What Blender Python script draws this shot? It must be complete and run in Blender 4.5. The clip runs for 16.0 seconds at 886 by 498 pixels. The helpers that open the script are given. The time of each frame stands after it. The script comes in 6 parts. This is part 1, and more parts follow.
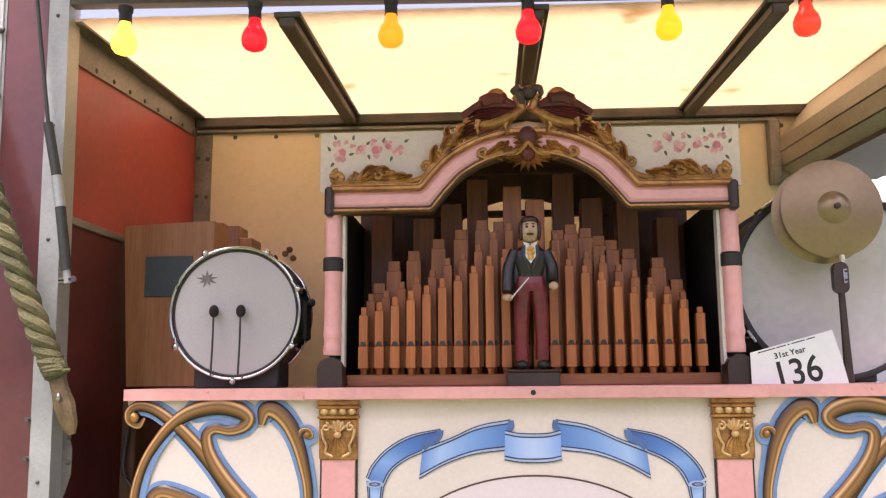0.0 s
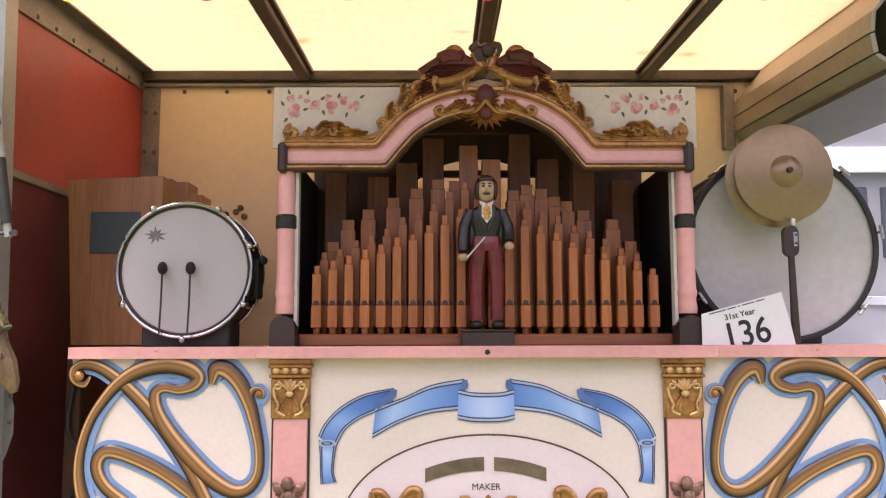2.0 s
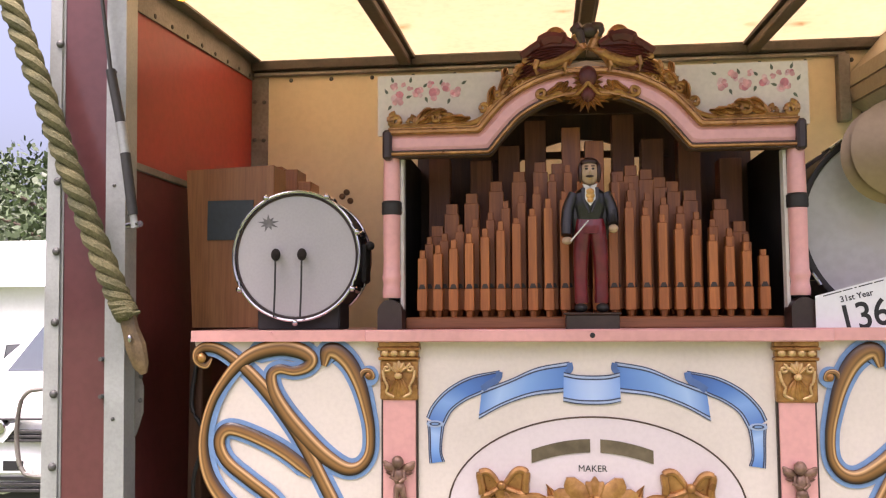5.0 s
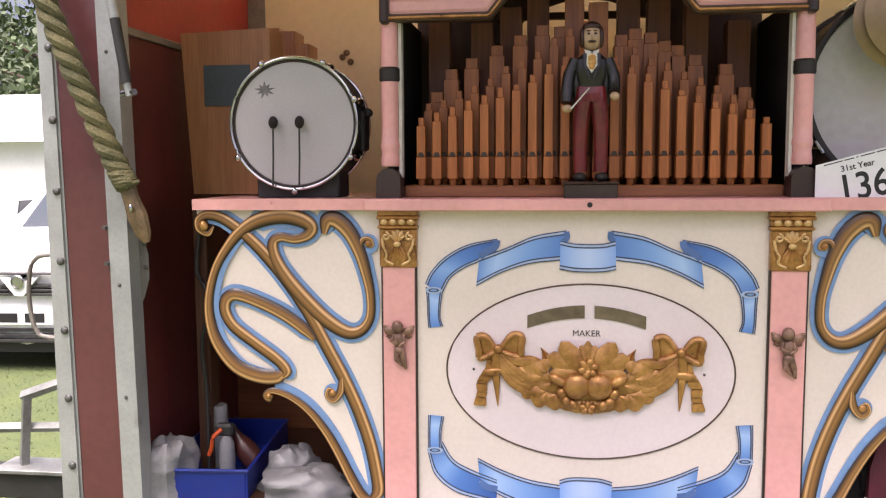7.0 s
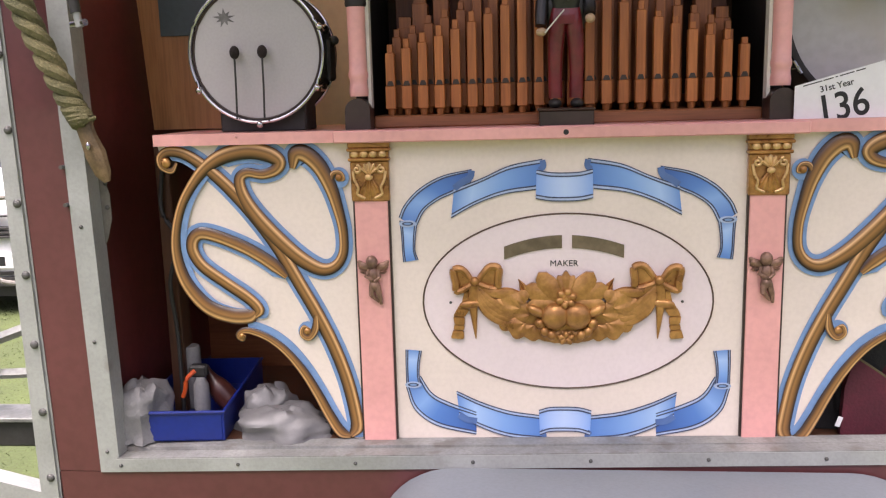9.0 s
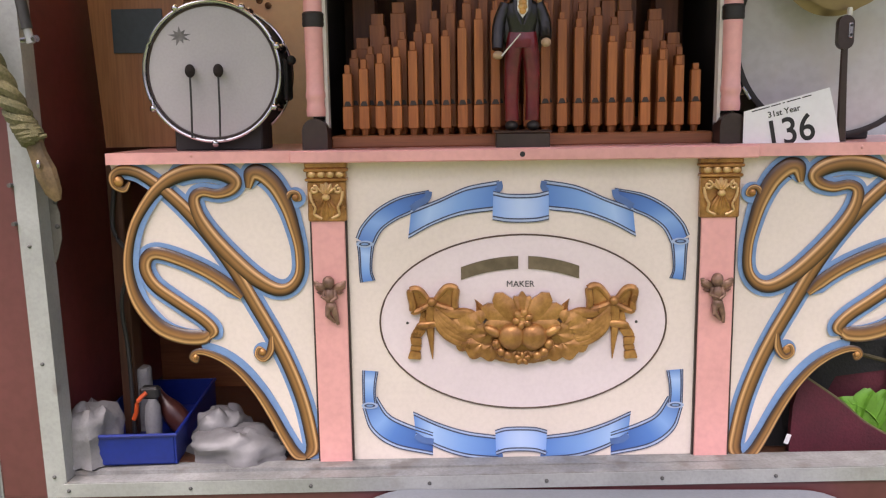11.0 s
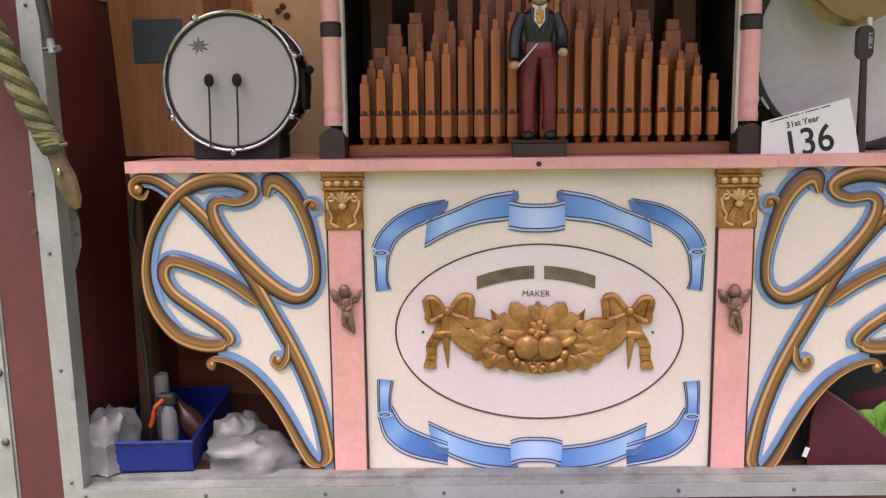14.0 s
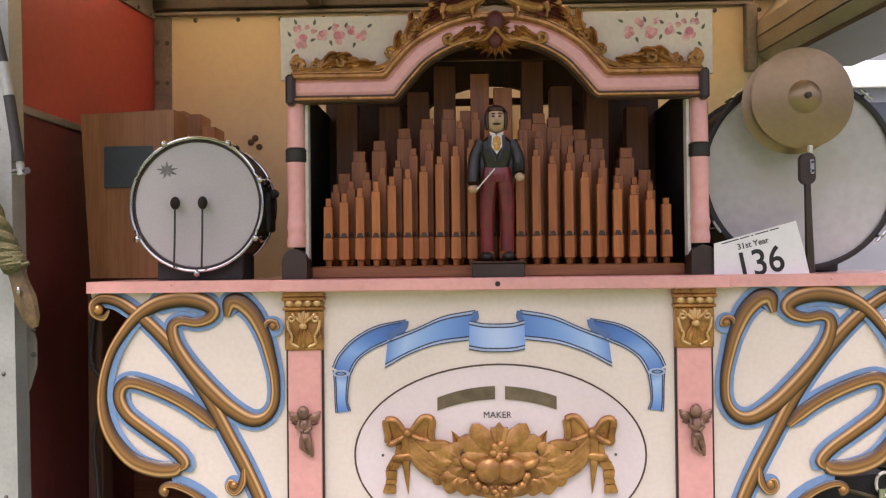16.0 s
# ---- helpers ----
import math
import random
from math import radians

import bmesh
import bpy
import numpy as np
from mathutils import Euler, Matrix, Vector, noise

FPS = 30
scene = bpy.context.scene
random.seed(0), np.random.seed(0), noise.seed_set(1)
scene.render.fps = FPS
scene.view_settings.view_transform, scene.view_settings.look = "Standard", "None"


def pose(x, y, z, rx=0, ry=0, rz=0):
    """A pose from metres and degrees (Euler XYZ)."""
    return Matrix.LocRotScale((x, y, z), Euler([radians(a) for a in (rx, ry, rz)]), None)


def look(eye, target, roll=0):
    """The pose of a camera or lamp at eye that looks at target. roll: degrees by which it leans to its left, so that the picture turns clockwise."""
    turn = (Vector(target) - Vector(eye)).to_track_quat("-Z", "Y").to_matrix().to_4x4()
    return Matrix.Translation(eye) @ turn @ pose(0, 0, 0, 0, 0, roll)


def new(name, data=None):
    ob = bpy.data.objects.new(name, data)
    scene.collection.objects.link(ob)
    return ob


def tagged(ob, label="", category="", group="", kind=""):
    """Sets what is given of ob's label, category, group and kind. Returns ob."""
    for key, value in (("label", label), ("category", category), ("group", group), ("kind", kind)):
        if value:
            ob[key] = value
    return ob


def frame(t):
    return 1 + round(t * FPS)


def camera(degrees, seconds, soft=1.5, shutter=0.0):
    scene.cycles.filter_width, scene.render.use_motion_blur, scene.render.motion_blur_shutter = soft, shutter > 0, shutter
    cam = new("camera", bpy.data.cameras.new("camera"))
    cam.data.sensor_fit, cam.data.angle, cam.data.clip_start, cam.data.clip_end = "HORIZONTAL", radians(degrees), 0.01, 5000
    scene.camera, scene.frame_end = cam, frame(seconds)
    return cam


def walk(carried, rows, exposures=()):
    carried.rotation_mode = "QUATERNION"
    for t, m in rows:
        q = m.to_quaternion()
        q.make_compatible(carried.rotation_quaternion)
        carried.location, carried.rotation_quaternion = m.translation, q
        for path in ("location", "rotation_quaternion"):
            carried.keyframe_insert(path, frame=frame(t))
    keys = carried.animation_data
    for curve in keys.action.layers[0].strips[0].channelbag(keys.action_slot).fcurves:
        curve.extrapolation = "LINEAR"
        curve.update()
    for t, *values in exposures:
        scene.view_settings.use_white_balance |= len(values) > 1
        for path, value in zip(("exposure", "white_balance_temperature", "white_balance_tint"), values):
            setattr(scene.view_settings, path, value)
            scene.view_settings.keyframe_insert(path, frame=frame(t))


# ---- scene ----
cam = camera(54.4, 16.0, soft=1.2)
PATH = [
    (0, (-0.098, -2.142, 1.537), (-0.207, -0.167, 1.829), -0.4),
    (0.5, (-0.117, -2.13, 1.534), (-0.16, -0.146, 1.781), -0.4),
    (1, (-0.104, -2.129, 1.521), (-0.133, -0.143, 1.755), 0.0),
    (1.5, (-0.098, -2.123, 1.512), (-0.123, -0.137, 1.744), 0.1),
    (2, (-0.109, -2.118, 1.525), (-0.106, -0.129, 1.736), -0.1),
    (2.5, (-0.118, -2.122, 1.548), (-0.127, -0.13, 1.73), 0.1),
    (3, (-0.107, -2.119, 1.535), (-0.154, -0.133, 1.764), 0.4),
    (3.5, (-0.117, -2.122, 1.539), (-0.206, -0.135, 1.75), 0.4),
    (4, (-0.12, -2.129, 1.546), (-0.232, -0.144, 1.76), 0.4),
    (4.2, (-0.124, -2.132, 1.544), (-0.267, -0.146, 1.735), 0.2),
    (6.3, (-0.096, -2.157, 1.568), (-0.357, -0.177, 1.68), -0.4),
    (6.5, (-0.101, -2.151, 1.573), (-0.344, -0.166, 1.558), -0.1),
    (7, (-0.083, -2.143, 1.591), (-0.34, -0.168, 1.4), -0.3),
    (7.5, (-0.105, -2.126, 1.601), (-0.336, -0.161, 1.314), -0.1),
    (8, (-0.098, -2.118, 1.605), (-0.393, -0.168, 1.268), -1.3),
    (8.5, (-0.11, -2.108, 1.58), (-0.352, -0.151, 1.246), -1.5),
    (9, (-0.108, -2.094, 1.589), (-0.288, -0.134, 1.238), -1.5),
    (9.5, (-0.118, -2.092, 1.596), (-0.214, -0.124, 1.248), -0.0),
    (9.7, (-0.119, -2.102, 1.6), (-0.176, -0.133, 1.254), 0.2),
    (11.8, (-0.114, -2.095, 1.601), (-0.196, -0.12, 1.297), -1.2),
    (12, (-0.107, -2.097, 1.602), (-0.193, -0.122, 1.298), -1.0),
    (12.5, (-0.102, -2.1, 1.597), (-0.218, -0.126, 1.294), -0.9),
    (13, (-0.108, -2.105, 1.581), (-0.235, -0.127, 1.316), -0.6),
    (13.5, (-0.113, -2.104, 1.59), (-0.239, -0.126, 1.325), -0.3),
    (14, (-0.114, -2.099, 1.599), (-0.225, -0.123, 1.306), -0.7),
    (14.5, (-0.102, -2.094, 1.606), (-0.222, -0.12, 1.306), -1.2),
    (15, (-0.088, -2.108, 1.591), (-0.212, -0.121, 1.391), -1.6),
    (15.5, (-0.081, -2.124, 1.571), (-0.178, -0.128, 1.491), -1.0),
    (16, (-0.064, -2.117, 1.555), (-0.128, -0.118, 1.581), -0.6),
]
walk(cam, [(t, look(eye, target, roll)) for t, eye, target, roll in PATH], exposures=[(0.0, 1.86, 6330, 26), (1.0, 1.76, 6370, 27), (4.2, 1.76, 6370, 27), (6.5, 1.75, 6410, 22), (7.3, 1.48, 6400, 21), (14.8, 1.48, 6420, 22), (16.0, 1.54, 6430, 22)])

# ---- light ----
world = bpy.data.worlds.new("sky")
scene.world = world
world.use_nodes = True
wn = world.node_tree.nodes
sky = wn.new("ShaderNodeTexSky")
sky.sky_type = "NISHITA"
sky.sun_disc = False
sky.sun_elevation = radians(78)
sky.sun_rotation = radians(190)
sky.air_density = 0.5
sky.dust_density = 10.0
sky.ozone_density = 0.0
world.node_tree.links.new(sky.outputs[0], wn["Background"].inputs[0])
wn["Background"].inputs[1].default_value = 0.15
sun = new("sun", bpy.data.lights.new("sun", "SUN"))
sun.data.energy = 3.2
sun.data.angle = radians(60)
sun.data.color = (1.0, 0.96, 0.9)
sun.matrix_world = look((-0.3, -1.5, 7.0), (0, 0, 0))


# ---- materials ----
def mat(name, col, rough=0.5, metal=0.0, var=0.18, scale=6.0, bump=0.08, bscale=70.0, col2=None, spec=0.5, stretch=(1, 1, 1), stain=None, coat=0.0):
    m = bpy.data.materials.new(name)
    m.use_nodes = True
    nt = m.node_tree
    b = nt.nodes["Principled BSDF"]
    tc = nt.nodes.new("ShaderNodeTexCoord")
    mp = nt.nodes.new("ShaderNodeMapping")
    mp.inputs["Scale"].default_value = stretch
    nt.links.new(tc.outputs["Object"], mp.inputs[0])
    n1 = nt.nodes.new("ShaderNodeTexNoise")
    n1.inputs["Scale"].default_value, n1.inputs["Detail"].default_value = scale, 6
    n2 = nt.nodes.new("ShaderNodeTexNoise")
    n2.inputs["Scale"].default_value, n2.inputs["Detail"].default_value = bscale, 4
    for n in (n1, n2):
        nt.links.new(mp.outputs[0], n.inputs["Vector"])
    ramp = nt.nodes.new("ShaderNodeValToRGB")
    c2 = col2 or tuple(c * (1 - 2.2 * var) for c in col)
    ramp.color_ramp.elements[0].position, ramp.color_ramp.elements[1].position = 0.3, 0.68
    ramp.color_ramp.elements[0].color, ramp.color_ramp.elements[1].color = (*c2, 1), (*col, 1)
    nt.links.new(n1.outputs["Fac"], ramp.inputs[0])
    mix = nt.nodes.new("ShaderNodeMix")
    mix.data_type, mix.blend_type = "RGBA", "MULTIPLY"
    mix.inputs["Factor"].default_value = min(1.0, var * 2)
    r2 = nt.nodes.new("ShaderNodeValToRGB")
    r2.color_ramp.elements[0].position, r2.color_ramp.elements[1].position = 0.35, 0.6
    r2.color_ramp.elements[0].color = (0.6, 0.58, 0.55, 1)
    nt.links.new(n2.outputs["Fac"], r2.inputs[0])
    nt.links.new(ramp.outputs[0], mix.inputs[6])
    nt.links.new(r2.outputs[0], mix.inputs[7])
    out = mix.outputs[2]
    if stain:
        n3 = nt.nodes.new("ShaderNodeTexNoise")
        n3.inputs["Scale"].default_value, n3.inputs["Detail"].default_value = stain[1], 8
        nt.links.new(tc.outputs["Object"], n3.inputs["Vector"])
        r3 = nt.nodes.new("ShaderNodeValToRGB")
        r3.color_ramp.elements[0].position, r3.color_ramp.elements[1].position = stain[2], stain[2] + 0.1
        nt.links.new(n3.outputs["Fac"], r3.inputs[0])
        ms = nt.nodes.new("ShaderNodeMix")
        ms.data_type = "RGBA"
        nt.links.new(r3.outputs[0], ms.inputs["Factor"])
        nt.links.new(out, ms.inputs[6])
        ms.inputs[7].default_value = (*stain[0], 1)
        out = ms.outputs[2]
    nt.links.new(out, b.inputs["Base Color"])
    b.inputs["Metallic"].default_value = metal
    b.inputs["Specular IOR Level"].default_value = spec
    b.inputs["Coat Weight"].default_value = coat
    rr = nt.nodes.new("ShaderNodeMapRange")
    rr.inputs["To Min"].default_value, rr.inputs["To Max"].default_value = max(0.02, rough - 0.12), min(1.0, rough + 0.12)
    nt.links.new(n1.outputs["Fac"], rr.inputs[0])
    nt.links.new(rr.outputs[0], b.inputs["Roughness"])
    bp = nt.nodes.new("ShaderNodeBump")
    bp.inputs["Strength"].default_value, bp.inputs["Distance"].default_value = bump, 0.004
    nt.links.new(n2.outputs["Fac"], bp.inputs["Height"])
    nt.links.new(bp.outputs[0], b.inputs["Normal"])
    return m


def wood(name, a, b, rough=0.5, axis=2, scale=9.0, coat=0.0):
    st = [22, 22, 22]
    st[axis] = 1.2
    return mat(name, a, rough, 0, 0.25, scale / 6, 0.15, scale, col2=b, stretch=st, coat=coat)


def gradient(name, stops, rough=0.45):
    """Painted artwork whose colour runs along a strip's length."""
    m = mat(name, (1, 1, 1), rough, 0, 0.05, 5, 0.04)
    nt = m.node_tree
    uv = nt.nodes.new("ShaderNodeUVMap")
    sep = nt.nodes.new("ShaderNodeSeparateXYZ")
    ramp = nt.nodes.new("ShaderNodeValToRGB")
    nt.links.new(uv.outputs[0], sep.inputs[0])
    nt.links.new(sep.outputs[0], ramp.inputs[0])
    el = ramp.color_ramp.elements
    el[0].position, el[0].color = stops[0][0], (*stops[0][1], 1)
    el[1].position, el[1].color = stops[-1][0], (*stops[-1][1], 1)
    for p, c in stops[1:-1]:
        e = el.new(p)
        e.color = (*c, 1)
    nt.links.new(ramp.outputs[0], nt.nodes["Principled BSDF"].inputs["Base Color"])
    return m


def translucent(name, col, dirt, share=0.75):
    m = mat(name, col, 0.6, 0, 0.1, 3, 0.1, 40, col2=tuple(c * 0.93 for c in col), stain=(dirt, 5.0, 0.66))
    nt = m.node_tree
    b = nt.nodes["Principled BSDF"]
    tr = nt.nodes.new("ShaderNodeBsdfTranslucent")
    mx = nt.nodes.new("ShaderNodeMixShader")
    mx.inputs[0].default_value = share
    nt.links.new(b.inputs["Base Color"].links[0].from_socket, tr.inputs[0])
    nt.links.new(b.outputs[0], mx.inputs[1])
    nt.links.new(tr.outputs[0], mx.inputs[2])
    nt.links.new(mx.outputs[0], nt.nodes["Material Output"].inputs[0])
    return m


def glowing(name, col, strength, rough=0.25):
    m = mat(name, col, rough, 0, 0.05, 5, 0.0)
    b = m.node_tree.nodes["Principled BSDF"]
    b.inputs["Emission Color"].default_value = (*col, 1)
    b.inputs["Emission Strength"].default_value = strength
    return m


# cream of the top boards, dimmed in the colour for weaker light there
CREAM_DIMMED = mat("dimmed_cream_board", (0.69, 0.60, 0.49), 0.45, 0, 0.08, 4, 0.05, 90)
CREAM = mat("cream_paint", (0.80, 0.705, 0.63), 0.35, 0, 0.06, 3, 0.05, 90, coat=0.2)
LILAC = mat("pale_lilac_paint", (0.78, 0.68, 0.69), 0.35, 0, 0.05, 3, 0.05, 90, coat=0.2)
PINK = mat("pink_gloss_paint", (0.82, 0.41, 0.385), 0.32, 0, 0.08, 5, 0.06, 60, coat=0.3)
SCROLL = mat("bronze_gold_scroll_paint", (0.30, 0.165, 0.055), 0.36, 0.35, 0.2, 12, 0.12, 90, col2=(0.16, 0.08, 0.03))
GOLD = mat("gold_paint", (0.58, 0.305, 0.098), 0.31, 0.5, 0.25, 22, 0.3, 90, col2=(0.27, 0.118, 0.034))
GOLD_DULL = mat("antique_gold_paint", (0.58, 0.30, 0.095), 0.31, 0.5, 0.3, 24, 0.4, 110, col2=(0.24, 0.105, 0.035))
GOLD_LIT = mat("light_gold_line", (0.72, 0.47, 0.20), 0.35, 0.3, 0.12, 14, 0.1, 90)
UMBER = mat("dark_umber_line", (0.10, 0.055, 0.03), 0.5, 0, 0.2, 14, 0.1, 90)
BLUE_LINE = mat("blue_line_paint", (0.20, 0.34, 0.60), 0.4, 0, 0.1, 9, 0.05, 80)
BLUE_DARK = mat("dark_blue_line", (0.05, 0.065, 0.13), 0.4, 0, 0.1, 9, 0.05)
BLUE_TURN = mat("deep_blue_ribbon_paint", (0.10, 0.19, 0.44), 0.4, 0, 0.12, 9, 0.05)
BLUE_PALE = mat("pale_blue_edge", (0.42, 0.53, 0.74), 0.4, 0, 0.1, 9, 0.05)
RIB_A = gradient("blue_ribbon_paint", [(0.0, (0.10, 0.22, 0.55)), (0.35, (0.22, 0.39, 0.72)), (0.6, (0.09, 0.22, 0.56)), (1.0, (0.04, 0.11, 0.36))])
RIB_B = gradient("pale_ribbon_paint", [(0.0, (0.13, 0.27, 0.60)), (0.25, (0.36, 0.53, 0.80)), (0.6, (0.20, 0.37, 0.71)), (1.0, (0.09, 0.22, 0.56))])
RIB_C = gradient("centre_ribbon_paint", [(0.0, (0.22, 0.38, 0.75)), (0.5, (0.46, 0.60, 0.86)), (1.0, (0.22, 0.38, 0.75))])
# dark edges and highlight streak of the scrolls are put into this colour
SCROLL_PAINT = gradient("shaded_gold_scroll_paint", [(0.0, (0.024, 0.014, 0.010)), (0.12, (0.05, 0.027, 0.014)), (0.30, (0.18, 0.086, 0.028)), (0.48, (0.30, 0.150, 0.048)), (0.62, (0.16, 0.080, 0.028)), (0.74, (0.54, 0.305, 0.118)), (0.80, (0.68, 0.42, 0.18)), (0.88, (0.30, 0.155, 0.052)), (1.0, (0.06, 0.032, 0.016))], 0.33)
# shade of the lower red wall put into a darker base colour
LINING_SHADED = mat("shaded_red_lining", (0.135, 0.026, 0.024), 0.5, 0, 0.2, 3, 0.06, 40)
# black and dark brown lifted in the colour, standing in for lens haze
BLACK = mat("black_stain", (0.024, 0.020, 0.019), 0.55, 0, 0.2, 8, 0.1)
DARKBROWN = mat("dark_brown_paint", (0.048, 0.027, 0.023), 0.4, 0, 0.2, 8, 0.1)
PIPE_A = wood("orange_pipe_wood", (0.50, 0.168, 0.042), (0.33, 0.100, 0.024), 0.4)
# second row is orange wood too, darkened in the colour for its shaded place
PIPE_B = wood("shade_toned_pipe_wood", (0.37, 0.122, 0.030), (0.20, 0.060, 0.016), 0.42)
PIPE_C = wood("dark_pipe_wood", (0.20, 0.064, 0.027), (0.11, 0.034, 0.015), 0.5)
CHEST = wood("chest_wood", (0.30, 0.115, 0.045), (0.19, 0.065, 0.025), 0.45, axis=0)
PLY = wood("varnished_plywood", (0.35, 0.162, 0.064), (0.26, 0.112, 0.041), 0.4)
PLY_DARK = wood("dark_plywood", (0.10, 0.040, 0.018), (0.05, 0.02, 0.01), 0.55)
WALL_CREAM = mat("cream_trailer_lining", (0.70, 0.595, 0.40), 0.45, 0, 0.06, 2, 0.05, 50)
RED_IN = mat("red_trailer_lining", (0.39, 0.045, 0.036), 0.42, 0, 0.16, 2, 0.05, 40)
MAROON = mat("maroon_trailer_paint", (0.115, 0.034, 0.036), 0.35, 0, 0.14, 2.5, 0.06, 40, coat=0.3)
ALU = mat("weathered_aluminium", (0.39, 0.405, 0.395), 0.42, 0.3, 0.10, 8, 0.15, 120, stain=((0.27, 0.27, 0.255), 9.0, 0.62))
# scuffed sill grey, also darkened against the strong light on its top
SILL = mat("scuffed_dimmed_sill_metal", (0.34, 0.345, 0.335), 0.55, 0.2, 0.2, 12, 0.2, 120, stain=((0.19, 0.18, 0.165), 14.0, 0.56))
ALU_DULL = mat("dull_grey_angle", (0.30, 0.28, 0.25), 0.5, 0.4, 0.2, 9, 0.2, 100)
RIVET = mat("grey_rivet", (0.13, 0.13, 0.125), 0.5, 0.6, 0.2, 30, 0.1)
BEAM = mat("dark_roof_beam", (0.10, 0.085, 0.065), 0.5, 0.3, 0.2, 9, 0.15)
ROOF = translucent("translucent_fibreglass", (0.77, 0.66, 0.50), (0.46, 0.34, 0.19), 0.58)
SLAT = mat("cream_shutter_slat", (0.37, 0.335, 0.245), 0.45, 0.1, 0.14, 4, 0.08, 60)
# rubber black lifted in the colour too, for the same haze
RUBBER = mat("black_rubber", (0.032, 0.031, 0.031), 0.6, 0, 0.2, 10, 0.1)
CHROME = mat("chrome", (0.52, 0.52, 0.53), 0.18, 1.0, 0.05, 10, 0.0)
HEAD = mat("white_drum_head", (0.45, 0.425, 0.44), 0.55, 0, 0.06, 4, 0.08, 160)
HEAD_OLD = mat("grey_bass_head", (0.56, 0.56, 0.56), 0.5, 0, 0.10, 2.5, 0.06, 40, stain=((0.46, 0.44, 0.40), 3.0, 0.58))
BRASS = mat("aged_brass_cymbal", (0.33, 0.235, 0.14), 0.36, 0.6, 0.10, 6, 0.05, 60)
INK = mat("black_ink", (0.015, 0.015, 0.017), 0.5, 0, 0.1)
PAPER = mat("white_paper", (0.82, 0.82, 0.84), 0.7, 0, 0.04, 4, 0.05)
STEEL = mat("galvanised_steel", (0.28, 0.29, 0.28), 0.5, 0.5, 0.2, 9, 0.15)
MUDGUARD = mat("grey_plastic_mudguard", (0.19, 0.21, 0.235), 0.45, 0, 0.08, 4, 0.1, 120)
ROPE = mat("green_hemp_rope", (0.17, 0.15, 0.07), 0.85, 0, 0.35, 20, 0.8, 180, col2=(0.075, 0.075, 0.03))
ROPE_TAPE = mat("brown_rope_tape", (0.20, 0.13, 0.06), 0.6, 0, 0.3, 18, 0.4, 120)
BLUE_TUB = mat("blue_plastic", (0.005, 0.020, 0.20), 0.35, 0, 0.1, 6, 0.04)
# white cloth and bag greyed in the colour for the dim floor corner
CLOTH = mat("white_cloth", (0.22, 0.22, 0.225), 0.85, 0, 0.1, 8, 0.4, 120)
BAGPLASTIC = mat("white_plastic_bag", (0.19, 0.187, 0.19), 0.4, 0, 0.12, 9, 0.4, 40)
ORANGE = mat("orange_plastic", (0.65, 0.10, 0.02), 0.4, 0, 0.1)
BROWN_BOTTLE = mat("brown_bottle", (0.055, 0.016, 0.012), 0.3, 0, 0.15)
BURGUNDY = mat("burgundy_cloth", (0.10, 0.012, 0.025), 0.75, 0, 0.2, 9, 0.3, 150)
BLACK_CLOTH = mat("black_cloth", (0.012, 0.012, 0.014), 0.75, 0, 0.3, 9, 0.4, 140)
LEAF_GREEN = mat("bright_green_leaf", (0.14, 0.36, 0.03), 0.45, 0, 0.2, 9, 0.2, 60)
LEAF_PAINT = mat("painted_leaf", (0.14, 0.155, 0.09), 0.5, 0, 0.2, 20, 0.0)
ROSE = mat("painted_rose", (0.80, 0.39, 0.37), 0.5, 0, 0.2, 60, 0.0)
ROSE_DARK = mat("painted_rose_heart", (0.70, 0.24, 0.26), 0.5, 0, 0.2, 60, 0.0)
ROSE_PALE = mat("painted_rose_petal", (0.82, 0.53, 0.50), 0.5, 0, 0.15, 60, 0.0)
GRASS = mat("mown_grass", (0.070, 0.094, 0.026), 0.9, 0, 0.3, 3, 0.6, 60, col2=(0.044, 0.062, 0.017))
WHITE_CAR = mat("white_car_paint", (0.78, 0.79, 0.80), 0.25, 0, 0.03, 3, 0.0, coat=0.6)
GREY_CAR = mat("silver_car_paint", (0.30, 0.33, 0.37), 0.3, 0.3, 0.05, 3, 0.0, coat=0.6)
VAN_GREY = mat("mid_grey_van_paint", (0.15, 0.16, 0.18), 0.4, 0, 0.06, 2, 0.0, coat=0.3)
GLASS_DARK = mat("car_window_glass", (0.03, 0.04, 0.05), 0.08, 0, 0.05, 3, 0.0, spec=0.8)
CANVAS = mat("white_canvas", (0.78, 0.79, 0.78), 0.7, 0, 0.05, 1.5, 0.1, 20)
LEAVES = mat("tree_leaves", (0.06, 0.10, 0.03), 0.6, 0, 0.3, 4, 0.1)
BARK = mat("tree_bark", (0.10, 0.07, 0.05), 0.9, 0, 0.3, 6, 0.5, 30)
SKIN = mat("painted_face", (0.56, 0.38, 0.24), 0.4, 0, 0.12, 30, 0.1)
HAIR = mat("painted_dark_hair", (0.05, 0.018, 0.012), 0.4, 0, 0.2, 30, 0.2)
COAT = mat("black_gloss_coat", (0.011, 0.010, 0.010), 0.33, 0, 0.2, 14, 0.6, 60, coat=0.1)
TROUSER = mat("maroon_trousers", (0.20, 0.014, 0.020), 0.32, 0, 0.25, 14, 0.4, 50, coat=0.3)
SHIRT = mat("white_shirt_paint", (0.75, 0.72, 0.66), 0.45, 0, 0.08, 20, 0.1)
CRAVAT = mat("orange_cravat_paint", (0.62, 0.25, 0.04), 0.45, 0, 0.35, 60, 0.2, col2=(0.75, 0.50, 0.18))
WINE = mat("wine_red_wing_paint", (0.14, 0.022, 0.014), 0.5, 0, 0.25, 14, 0.3, 60)
